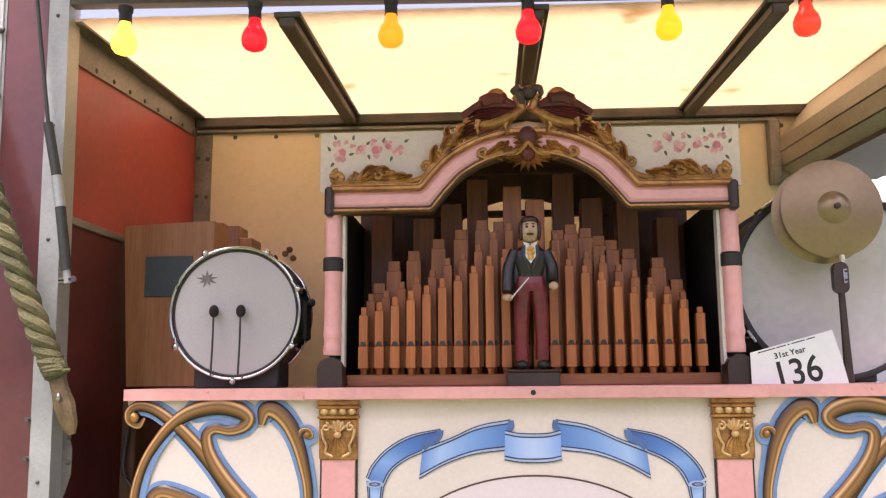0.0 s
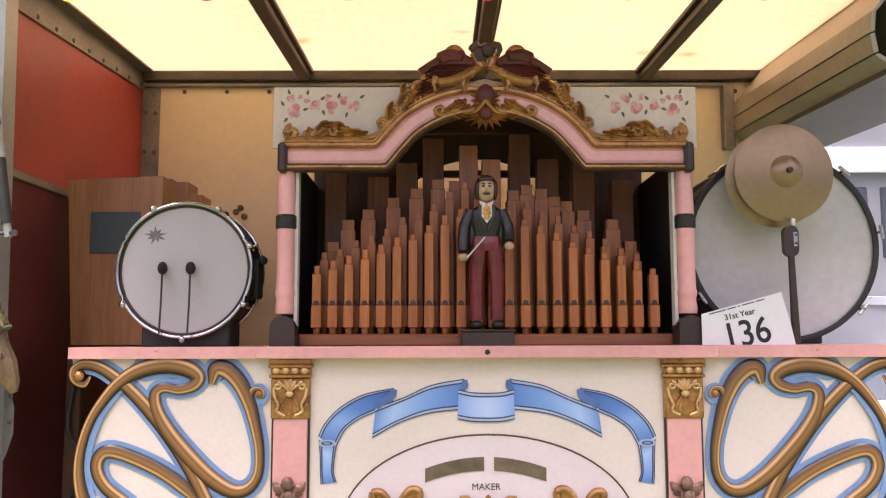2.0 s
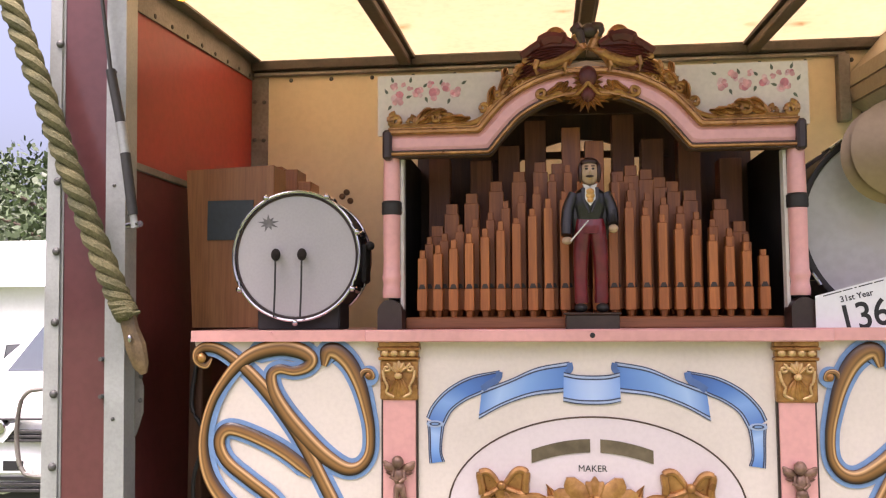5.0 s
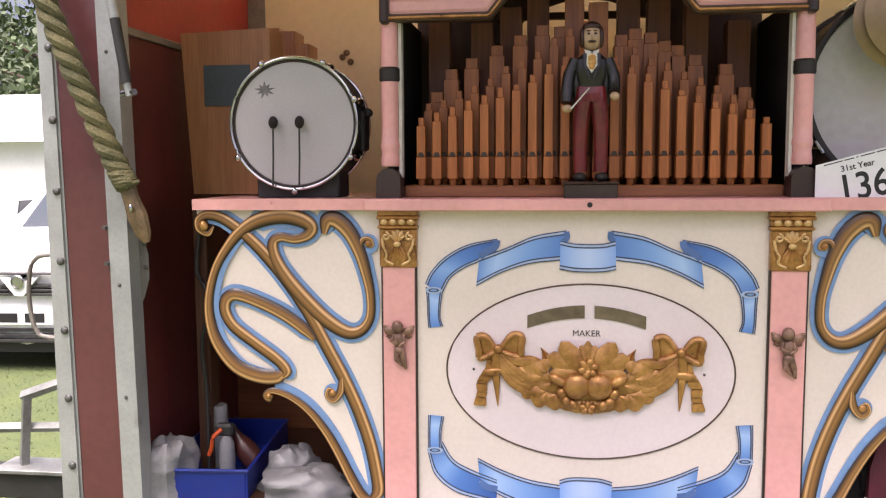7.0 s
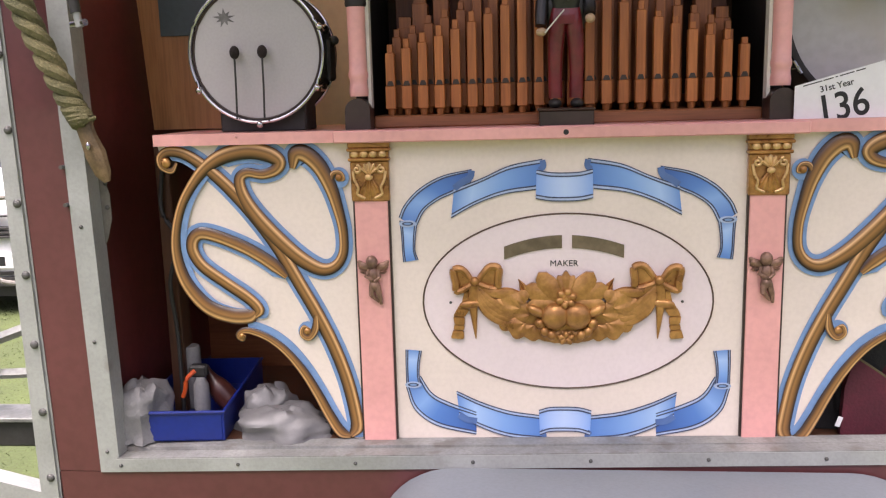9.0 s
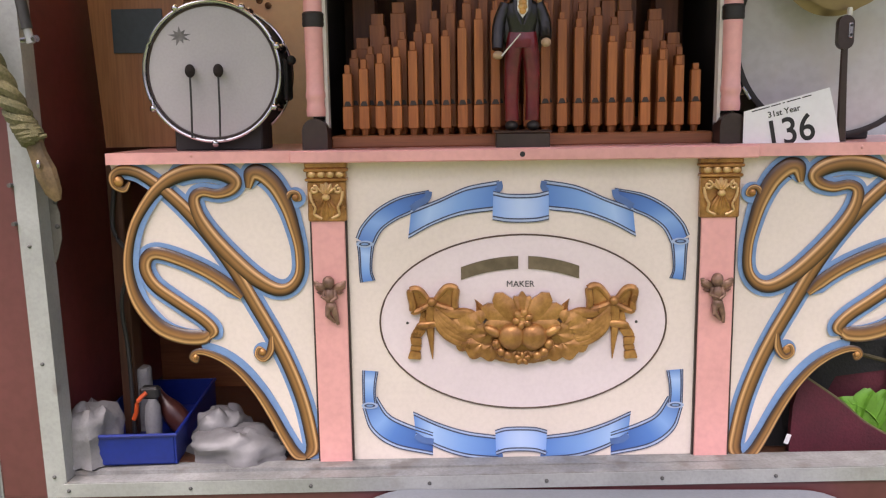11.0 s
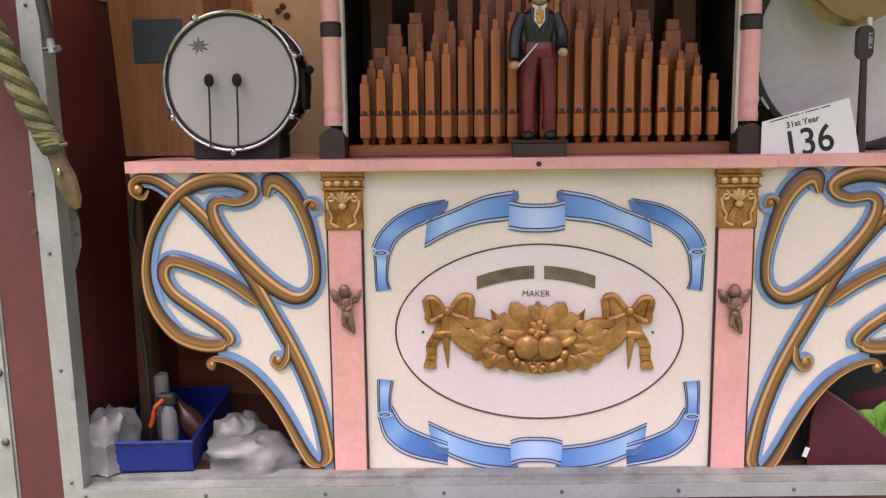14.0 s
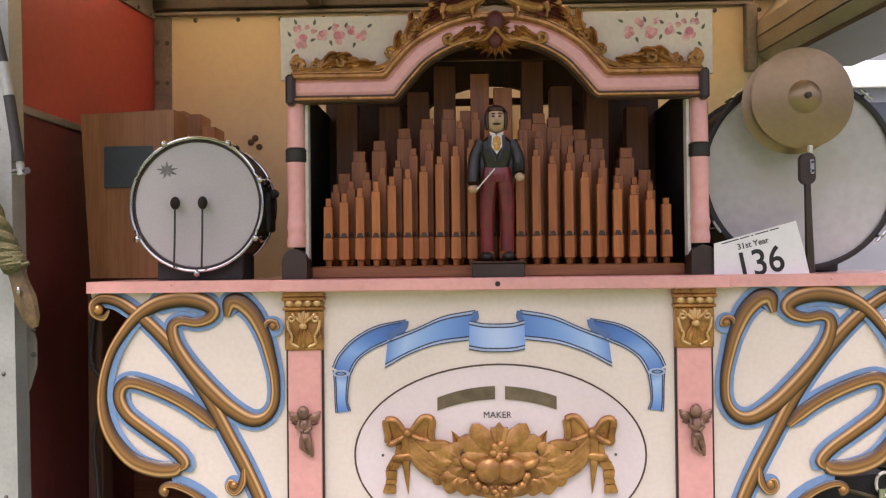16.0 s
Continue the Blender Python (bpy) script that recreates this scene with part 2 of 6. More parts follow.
CHERUB = mat("bronze_cherub_paint", (0.34, 0.20, 0.14), 0.4, 0.35, 0.25, 30, 0.3, 120)
LETTER = mat("olive_gold_letter", (0.20, 0.155, 0.095), 0.45, 0.2, 0.2, 20, 0.1)


# ---- mesh helpers ----
def V(x, y, z):
    return Vector((x, y, z))


def add_box(bm, x0, x1, y0, y1, z0, z1, bev=0.0, mi=0, m=None):
    r = bmesh.ops.create_cube(bm, size=1)["verts"]
    for v in r:
        v.co = ((x0 + x1) / 2 + v.co.x * (x1 - x0), (y0 + y1) / 2 + v.co.y * (y1 - y0), (z0 + z1) / 2 + v.co.z * (z1 - z0))
        if m is not None:
            v.co = m @ v.co
    faces = list({f for v in r for f in v.link_faces})
    for f in faces:
        f.material_index = mi
    if bev:
        bmesh.ops.bevel(bm, geom=list({e for f in faces for e in f.edges}), offset=bev, segments=1, affect="EDGES")


def rings(bm, loops, closed=True, cap=True, mi=0):
    made = [[bm.verts.new(p) for p in loop] for loop in loops]
    for a, b in zip(made, made[1:]):
        n = len(a)
        for i in range(n if closed else n - 1):
            f = bm.faces.new((a[i], a[(i + 1) % n], b[(i + 1) % n], b[i]))
            f.material_index = mi
    if cap and closed:
        for ring in (made[0][::-1], made[-1]):
            bm.faces.new(ring).material_index = mi


def add_cyl(bm, p0, p1, r0, r1=None, seg=12, mi=0):
    add_tube(bm, [Vector(p0), Vector(p1)], [r0, r0 if r1 is None else r1], seg, mi=mi)


def add_tube(bm, pts, radii, seg=8, flat=1.0, mi=0, side=None):
    """A swept tube. side: the direction across which flat squashes it."""
    pts = [Vector(p) for p in pts]
    if not isinstance(radii, (list, tuple)):
        radii = [radii] * len(pts)
    loops = []
    ref = Vector(side) if side is not None else None
    for i, p in enumerate(pts):
        t = (pts[min(i + 1, len(pts) - 1)] - pts[max(i - 1, 0)]).normalized()
        s = ref if ref is not None else (V(0, 0, 1) if abs(t.z) < 0.9 else V(0, 1, 0))
        n = t.cross(s).normalized()
        s2 = n.cross(t).normalized()
        loops.append([p + (n * math.cos(a) + s2 * flat * math.sin(a)) * radii[i] for a in (2 * math.pi * k / seg for k in range(seg))])
    rings(bm, loops, mi=mi)


def curve(pts, steps=6):
    """A smooth line through the points (Catmull-Rom)."""
    p = [Vector(q) for q in pts]
    p = [p[0] * 2 - p[1]] + p + [p[-1] * 2 - p[-2]]
    out = []
    for i in range(1, len(p) - 2):
        for k in range(steps):
            t = k / steps
            out.append(0.5 * (2 * p[i] + (p[i + 1] - p[i - 1]) * t + (2 * p[i - 1] - 5 * p[i] + 4 * p[i + 1] - p[i + 2]) * t * t + (3 * p[i] - p[i - 1] - 3 * p[i + 1] + p[i + 2]) * t ** 3))
    out.append(p[-2])
    return out


def xz(pts, y, mirror=False, axis=0.0):
    return [V(2 * axis - a if mirror else a, y, b) for a, b in pts]


def add_prism(bm, poly, y0, y1, mi=0):
    """A flat board: an outline in x and z, given thickness along y."""
    a = [bm.verts.new((x, y0, z)) for x, z in poly]
    b = [bm.verts.new((x, y1, z)) for x, z in poly]
    n = len(poly)
    bm.faces.new(a).material_index = mi
    bm.faces.new(b[::-1]).material_index = mi
    for i in range(n):
        bm.faces.new((a[i], b[i], b[(i + 1) % n], a[(i + 1) % n])).material_index = mi


def add_extrude(bm, poly, x0, x1, mi=0):
    """An outline in y and z, given length along x."""
    a = [bm.verts.new((x0, y, z)) for y, z in poly]
    b = [bm.verts.new((x1, y, z)) for y, z in poly]
    n = len(poly)
    bm.faces.new(a).material_index = mi
    bm.faces.new(b[::-1]).material_index = mi
    for i in range(n):
        bm.faces.new((a[i], b[i], b[(i + 1) % n], a[(i + 1) % n])).material_index = mi


def add_lathe(bm, prof, origin, axis="z", seg=20, mi=0, cap=True):
    loops = []
    o = Vector(origin)
    for r, h in prof:
        ring = []
        for k in range(seg):
            a = 2 * math.pi * k / seg
            c, s = r * math.cos(a), r * math.sin(a)
            ring.append(o + {"z": V(c, s, h), "y": V(c, h, s), "x": V(h, c, s)}[axis])
        loops.append(ring)
    rings(bm, loops, mi=mi, cap=cap)


def add_ell(bm, c, r, rot=0.0, mi=0, u=12, v=8):
    """An ellipsoid, turned by rot in the plane of the front."""
    made = bmesh.ops.create_uvsphere(bm, u_segments=u, v_segments=v, radius=1)["verts"]
    m = Matrix.Translation(c) @ Matrix.Rotation(rot, 4, "Y") @ Matrix.Diagonal((*r, 1))
    for w in made:
        w.co = m @ w.co
    for f in {f for w in made for f in w.link_faces}:
        f.material_index = mi


def add_leaf(bm, base, ang, length, width, y, lift=0.01, bend=0.0, mi=0, blunt=False):
    """A carved pointed leaf with a raised rib, lying in the plane of the front; ang in degrees from x towards z."""
    n = 7
    loops = []
    a = radians(ang)
    x, z = base
    for i in range(n):
        t = i / (n - 1)
        w = width * 0.5 * (math.sin(math.pi * min(1, t * 0.85 + 0.12)) ** 0.8) * (1 - t ** 3) + 0.0005
        if blunt:
            w = width * 0.5 * math.sqrt(max(0.0, math.sin(math.pi * (0.12 + 0.83 * t)))) * (1 + 0.12 * math.cos(t * 9)) + 0.0005
        d, nn = V(math.cos(a), 0, math.sin(a)), V(-math.sin(a), 0, math.cos(a))
        p = V(x, y, z)
        h = lift * (0.5 + 0.5 * math.sin(math.pi * t))
        loops.append([p - nn * w, p - nn * w * 0.5 - V(0, h * 0.5, 0), p - nn * w * 0.12 - V(0, h * 0.35, 0), p - V(0, h, 0), p + nn * w * 0.12 - V(0, h * 0.35, 0), p + nn * w * 0.5 - V(0, h * 0.5, 0), p + nn * w, p + V(0, 0.004, 0)])
        x, z = x + math.cos(a) * length / (n - 1), z + math.sin(a) * length / (n - 1)
        a += radians(bend) / (n - 1)
    rings(bm, loops, mi=mi)


def add_fan(bm, base, ang, length, spread, y, lift, lobes=3, jag=0.14):
    """A carved fan-shaped leaf or petal with lobes and grooves, its rim resting on the board behind."""
    n, rows = lobes * 6 + 1, 6
    x, z = base
    grid = []
    for r in range(rows):
        t = r / (rows - 2) if r < rows - 1 else 1.0
        row = []
        for i in range(n):
            u = -1 + 2 * i / (n - 1)
            a = radians(ang + spread * u)
            wave = math.cos(math.pi * lobes * (u + 1) - math.pi)
            rad = length * (1 - 0.30 * u * u) * (1 + jag * wave * t) * max(t, 0.04)
            h = lift * (0.35 + 0.65 * math.sin(math.pi * min(1.0, 0.15 + 0.75 * t))) * (0.88 + 0.12 * wave)
            row.append(bm.verts.new((x + rad * math.cos(a), y - (h if r < rows - 1 else -0.004), z + rad * math.sin(a))))
        grid.append(row)
    for r0, r1 in zip(grid, grid[1:]):
        for i in range(n - 1):
            bm.faces.new((r0[i], r0[i + 1], r1[i + 1], r1[i]))


def spiral(cx, cz, r, turns, start, y, sign=1, n=22):
    return [V(cx + r * (1 - 0.8 * i / n) * math.cos(start + sign * turns * 2 * math.pi * i / n), y, cz + r * (1 - 0.8 * i / n) * math.sin(start + sign * turns * 2 * math.pi * i / n)) for i in range(n + 1)]


BASE = {}
ZONE = [Matrix()]


def zone(ax=1.0, cx=0.0, az=1.0, cz=0.0, slope=0.0, y0=0.93):
    """How the next things are set out: stretched along x and z, moved, and tipped up towards the back by slope."""
    ZONE[0] = Matrix.Translation((cx, y0, cz)) @ Matrix.Rotation(math.atan(slope), 4, "X") @ Matrix.Translation((0, -y0, 0)) @ Matrix.Diagonal((ax, 1, az, 1))
    if slope:
        ZONE[0] = Matrix.Translation((0, slope * 2.45, 0)) @ ZONE[0]


def thing(name, at, label, category, group="", kind=""):
    ob = new(name)
    ob.empty_display_size = 0.05
    ob.matrix_basis = ZONE[0] @ Matrix.Translation(at)
    BASE[ob.name] = Vector(at)
    return tagged(ob, label, category, group, kind)


def finish(name, bm, mats, smooth=35):
    bmesh.ops.recalc_face_normals(bm, faces=bm.faces)
    me = bpy.data.meshes.new(name)
    bm.to_mesh(me)
    bm.free()
    for m in mats if isinstance(mats, (list, tuple)) else [mats]:
        me.materials.append(m)
    if smooth:
        me.polygons.foreach_set("use_smooth", [True] * len(me.polygons))
        me.set_sharp_from_angle(angle=radians(smooth))
    return new(name, me)


def part(name, bm, mats, parent, label="", smooth=35):
    ob = finish(name, bm, mats, smooth)
    ob.parent = parent
    at = BASE.get(parent.name)
    if at is not None:
        ob.matrix_parent_inverse = Matrix.Translation(-at)
    if label:
        tagged(ob, label)
    return ob


def share(name, me, parent, at):
    """One more piece on the same mesh."""
    ob = new(name, me)
    ob.parent = parent
    ob.location = at
    if parent.name in BASE:
        ob.matrix_parent_inverse = Matrix.Translation(-BASE[parent.name])
    return ob


def solid(name, bm, mats, label, category, group="", kind="", smooth=35):
    ob = finish(name, bm, mats, smooth)
    ob.matrix_basis = ZONE[0]
    return tagged(ob, label, category, group, kind)


def B():
    return bmesh.new()


# ---- ground and distance ----
def rise(x, y):
    """The field, level but for small bumps."""
    return -0.02 + 0.008 * noise.noise(V(x * 1.5, y * 1.5, 0))


bm = B()
xs = [-400, -120, -40, -15] + [-8 + 0.4 * i for i in range(41)] + [15, 40, 120, 400]
grid = [[bm.verts.new((x, y, rise(x, y))) for x in xs] for y in xs]
for r0, r1 in zip(grid, grid[1:]):
    for i in range(len(xs) - 1):
        bm.faces.new((r0[i], r0[i + 1], r1[i + 1], r1[i]))
solid("ground", bm, GRASS, "mown green grass field", "ground", kind="structure")

rng = random.Random(4)
bm = B()
for _ in range(22000):
    x, y = rng.uniform(-5.4, -1.4), rng.uniform(0.3, 4.6)
    z, a, h = rise(x, y), rng.uniform(0, 6.28), rng.uniform(0.004, 0.013)
    dx, dy = math.cos(a) * 0.004, math.sin(a) * 0.004
    lx, ly = rng.uniform(-0.03, 0.03), rng.uniform(-0.03, 0.03)
    bm.faces.new([bm.verts.new(p) for p in ((x - dx, y - dy, z - 0.005), (x + dx, y + dy, z - 0.005), (x + lx, y + ly, z + h))])
solid("grass", bm, GRASS, "short mown grass blades beside the trailer", "grass", kind="stuff", smooth=0)

# ---- trailer shell ----
YF, YB, ZF, ZR = -0.09, 0.95, 0.712, 2.478
LEAN = -0.017


def lean(x, z, k=LEAN):
    return x + k * (z - 0.70)


bm = B()
add_box(bm, -1.315, 1.30, YF + 0.089, YB - 0.001, 0.60, ZF)
solid("floor", bm, PLY_DARK, "dark boarded trailer floor", "floor", kind="structure")

bm = B()
add_prism(bm, [(-1.25, 0.60), (0.98, 0.60), (0.98, 2.23), (1.30, 2.23), (1.30, 2.502), (-1.25, 2.502)], YB, YB + 0.03)
wall_back = solid("wall_back", bm, WALL_CREAM, "cream lined back wall of the trailer", "wall", kind="structure")
bm = B()
add_extrude(bm, [(YF + 0.021, 0.60), (YB - 0.001, 0.60), (YB - 0.001, 2.498), (YF + 0.021, 2.455)], -1.25, -1.197)
solid("wall_left", bm, RED_IN, "glossy red lined end wall of the trailer", "wall", kind="structure")
# thin dark red sheet standing in for the shade low on the wall
bm = B()
add_box(bm, -1.197, -1.192, YF + 0.03, YB - 0.008, 0.714, 1.935, 0.001)
solid("wall_left_shaded", bm, LINING_SHADED, "lower end wall, its shade put into dark red", "wall", kind="structure")
bm = B()
add_box(bm, -1.197, -1.184, 0.0, 0.9, 1.937, 1.957, 0.002)
solid("trim", bm, ALU_DULL, "dull metal strip along the red end wall", "trim", kind="structure")

zone(cz=-0.005, slope=0.0413)
bm = B()
add_box(bm, -1.25, 1.30, YF + 0.03, YB + 0.04, ZR + 0.030, ZR + 0.036)
solid("ceiling", bm, ROOF, "translucent cream fibreglass roof sheet, stained at the edges", "ceiling", kind="structure")


def bar(name, label, x0, x1, y0, y1, z0, z1, m=BEAM, bev=0.006):
    b = B()
    add_box(b, x0, x1, y0, y1, z0, z1, bev)
    return solid(name, b, m, label, "roof beam", "roof beams")


for x in (-0.604, 0.025, 0.625):
    root = thing("roof_beam", (x, 0, ZR), "dark grey top-hat roof beam under the fibreglass", "roof beam", "roof beams")
    b = B()
    add_box(b, x - 0.034, x + 0.034, YF + 0.002, YB - 0.035, ZR + 0.014, ZR + 0.028, 0.002)
    part("flange", b, BEAM, root)
    b = B()
    add_box(b, x - 0.021, x + 0.021, YF + 0.002, YB - 0.035, ZR - 0.012, ZR + 0.014, 0.004)
    part("rib", b, BEAM, root)
bar("roof_rail", "dark metal rail along the top of the back wall", -1.19, 1.06, YB - 0.035, YB - 0.003, ZR - 0.012, ZR + 0.028)
bar("roof_rail", "grey rail along the top of the back wall", -1.19, 0.94, YB - 0.02, YB - 0.003, ZR - 0.030, ZR - 0.013, ALU_DULL, 0.004)

RIVET_BM = B()
add_lathe(RIVET_BM, [(0.008, 0.0), (0.0078, -0.002), (0.006, -0.0045), (0.0025, -0.006)], (0, 0, 0), "y", 10)
RIVET_ME = bpy.data.meshes.new("rivet")
RIVET_BM.to_mesh(RIVET_ME)
RIVET_BM.free()
RIVET_ME.materials.append(RIVET)
RIVET_X = bpy.data.meshes.new("rivet")
b = B()
add_lathe(b, [(0.007, 0.0), (0.0068, 0.002), (0.005, 0.004), (0.002, 0.005)], (0, 0, 0), "x", 10)
b.to_mesh(RIVET_X)
b.free()
RIVET_X.materials.append(RIVET)

# left cornice angle with its rivets
root = thing("cornice_angle", (-1.14, 0.4, 2.44), "grey riveted angle joining red wall and roof", "angle strip")
b = B()
add_extrude(b, [(-0.06, 2.412), (YB - 0.012, 2.438), (YB - 0.012, 2.500), (-0.06, 2.500)], -1.196, -1.190)
part("upright_leg", b, ALU_DULL, root)
b = B()
add_extrude(b, [(-0.06, 2.500), (YB - 0.012, 2.500), (YB - 0.012, 2.506), (-0.06, 2.506)], -1.196, -1.150)
part("flat_leg", b, ALU_DULL, root)
for i in range(9):
    share("rivet", RIVET_X, root, (-1.190, 0.0 + 0.112 * i, 2.427 + 0.0025 * i))

# back left corner angle
zone()
root = thing("corner_angle", (-1.165, YB, 1.6), "grey riveted upright angle in the back corner", "angle strip")
b = B()
add_box(b, -1.196, -1.132, YB - 0.006, YB, 0.72, 2.44, 0.001)
part("back_leg", b, ALU_DULL, root)
for i in range(11):
    share("rivet", RIVET_ME, root, (-1.184, YB - 0.006, 2.35 - 0.145 * i))
    share("rivet", RIVET_ME, root, (-1.148, YB - 0.006, 2.347 - 0.145 * i))
for i in range(14):
    share("rivet", RIVET_ME, wall_back, (-1.046 + 0.1545 * i, YB - 0.001, 2.428))

# front frame of the opening
root = thing("front_frame", (-1.15, YF, 0.7), "weathered aluminium angle framing the open trailer side", "frame")


def leaned(b, x0, x1, y0, y1, z0, z1, k0=LEAN, k1=LEAN):
    add_prism(b, [(lean(x0, z0, k0), z0), (lean(x1, z0, k1), z0), (lean(x1, z1, k1), z1), (lean(x0, z1, k0), z1)], y0, y1)


b = B()
leaned(b, -1.191, -1.145, YF - 0.006, YF, 0.658, 2.60)
part("upright_face", b, ALU, root)
b = B()
leaned(b, -1.145, -1.139, YF - 0.006, YF + 0.055, 0.697, 2.60)
part("upright_return", b, ALU, root)
b = B()
add_prism(b, [(-1.156, 1.225), (-1.156, 1.460), (-1.144, 1.430), (-1.126, 1.368), (-1.126, 1.305), (-1.140, 1.258)], YF + 0.050, YF + 0.054)
gusset = part("gusset_plate", b, ALU_DULL, root, "pale metal plate with clipped corners")
for z in (1.335, 1.395):
    b = B()
    add_ell(b, V(-1.134, YF + 0.049, z), (0.006, 0.003, 0.006))
    part("bolt_head", b, RIVET, gusset)
b = B()
add_prism(b, [(-1.191, 0.657), (1.30, 0.716), (1.30, 0.750), (-1.146, 0.693)], YF - 0.008, YF - 0.002)
part("sill_face", b, ALU, root)
b = B()
add_prism(b, [(-1.144, 0.6885), (1.30, 0.7455), (1.30, 0.7525), (-1.144, 0.6955)], YF - 0.006, YF + 0.0395)
part("sill_top", b, SILL, root, "scuffed flat sill edge, dimmed in its grey")
b = B()
add_prism(b, [(-1.138, 0.690), (1.30, 0.733), (1.30, 0.749), (-1.138, 0.7063)], YF + 0.0405, YF + 0.088)
part("sill_lip", b, SILL, root, "scuffed flat aluminium strip, dimmed in its grey")
b = B()
add_prism(b, [(-1.22, 2.492), (1.2, 2.458), (1.2, 2.60), (-1.22, 2.60)], YF - 0.005, YF + 0.03)
part("header", b, BEAM, root, "dark header rail over the opening")
for i in range(7):
    z = 0.712 + 0.2915 * i
    share("rivet", RIVET_ME, root, (lean(-1.168, z), YF - 0.006, z)).scale = (0.62, 0.8, 0.62)
for i in range(9):
    x = -1.134 + 0.3115 * i - 0.0035 * i * i
    share("rivet", RIVET_ME, root, (x, YF - 0.008, 0.7025 + 0.0235 * x)).scale = (0.62, 0.8, 0.62)

# maroon skin beside and below the opening
b = B()
leaned(b, -1.305, -1.1915, YF - 0.002, YF + 0.02, 0.658, 2.7, -0.017, LEAN)
solid("wall_front", b, MAROON, "maroon painted trailer skin beside the opening", "wall", kind="structure")
b = B()
add_prism(b, [(-1.305, -0.03), (1.32, -0.03), (1.32, 0.7162), (-1.191, 0.6565), (-1.305, 0.6565)], YF - 0.002, YF + 0.02)
solid("wall_skirt", b, MAROON, "maroon painted trailer skin below the sill", "wall", kind="structure")
root = thing("corner_post", (-1.3, YF, 0.4), "weathered aluminium corner post with dome rivets", "post")
b = B()
leaned(b, -1.362, -1.303, YF - 0.010, YF + 0.06, -0.03, 2.7, -0.008, -0.017)
bmesh.ops.bevel(b, geom=[e for e in b.edges if abs(e.verts[0].co.z - e.verts[1].co.z) > 1], offset=0.008, segments=2, affect="EDGES")
part("post_body", b, ALU, root)
for i in range(14):
    z = 0.284 + 0.1785 * i
    o = share("rivet", RIVET_ME, root, (lean(-1.326, z, -0.010), YF - 0.010, z))
    o.scale = (1.35, 1.35, 1.35)
bm = B()
leaned(bm, -1.347, -1.317, YF + 0.06, YB, 0.40, 2.6, -0.012, -0.012)
solid("wall_outer", bm, MAROON, "maroon outside skin of the trailer's end", "wall", kind="structure")
for z in (1.35, 1.442):
    b = B()
    add_cyl(b, (lean(-1.196, z), YF - 0.018, z), (lean(-1.196, z), YF, z), 0.005)
    solid("bolt", b, RIVET, "small grey bolt in the maroon skin", "bolt", "skin bolts")

# right end: folded-up shutter, open below
zone(cx=-0.012, cz=0.036, slope=0.048)
root = thing("roller_shutter", (0.98, 0.4, 2.3), "cream slatted shutter folded up under the roof", "shutter")
ang = [((1.066, 2.470), (0.958, 2.340)), ((0.955, 2.340), (0.950, 2.288)), ((0.950, 2.283), (0.958, 2.236)), ((0.960, 2.232), (1.00, 2.205))]
for (xa, za), (xb, zb) in ang:
    b = B()
    b2 = [(xa, za), (xb, zb), (xb + 0.012, zb + 0.004), (xa + 0.012, za + 0.004)]
    v0 = [b.verts.new((x, YF, z)) for x, z in b2]
    v1 = [b.verts.new((x, YB - 0.03, z)) for x, z in b2]
    b.faces.new(v0)
    b.faces.new(v1[::-1])
    for i in range(4):
        b.faces.new((v0[i], v1[i], v1[(i + 1) % 4], v0[(i + 1) % 4]))
    part("slat", b, SLAT, root)
b = B()
add_box(b, 1.062, 1.104, YF, YB - 0.002, 2.462, 2.506)
part("top_strip", b, SLAT, root)
b = B()
add_box(b, 1.0, 1.30, YF, YB, 2.19, 2.21)
part("soffit", b, BEAM, root, "dark underside")
b = B()
add_box(b, 1.105, 1.30, YF, YB, 2.21, 2.505)
part("housing", b, SLAT, root)
zone()
bm = B()
add_box(bm, 0.905, 0.944, YB - 0.045, YB - 0.001, 2.206, 2.44, 0.004)
solid("track_bracket", bm, ALU_DULL, "dull metal shutter track end on the back wall", "bracket")

# raised side flap, held up by the struts over the opening
bm = B()
add_extrude(bm, [(YF - 0.02, 2.63), (-1.35, 3.05), (-1.35, 3.08), (YF - 0.02, 2.66)], -1.25, 1.30)
solid("side_flap", bm, SLAT, "cream lined trailer side flap raised over the opening", "flap", kind="structure")

# mudguard
zone(1.03, 0.004, 1.0494, -0.064)
bm = B()
prof = [(-0.46, 0.10)]
for k in range(11):
    a = math.pi - k * math.pi / 20
    prof.append((-0.27 + 0.19 * math.cos(a), 0.545 + 0.166 * math.sin(a)))
for k in range(11):
    a = math.pi / 2 - k * math.pi / 20
    prof.append((0.64 + 0.19 * math.cos(a), 0.545 + 0.166 * math.sin(a)))
prof.append((0.83, 0.10))
add_prism(bm, prof, YF - 0.24, YF - 0.010)
bmesh.ops.bevel(bm, geom=[e for e in bm.edges if e.verts[0].co.y < YF - 0.2 and e.verts[1].co.y < YF - 0.2 and max(v.co.z for v in e.verts) > 0.4], offset=0.03, segments=4, affect="EDGES")
solid("mudguard", bm, MUDGUARD, "grey plastic trailer mudguard below the sill", "mudguard")

# drawbar and gate left of the trailer
zone(1.031, 0.010, 1.0447, -0.070)
root = thing("trailer_drawbar", (-1.6, 0.4, 0.4), "galvanised trailer drawbar with tubular guard rail", "drawbar")
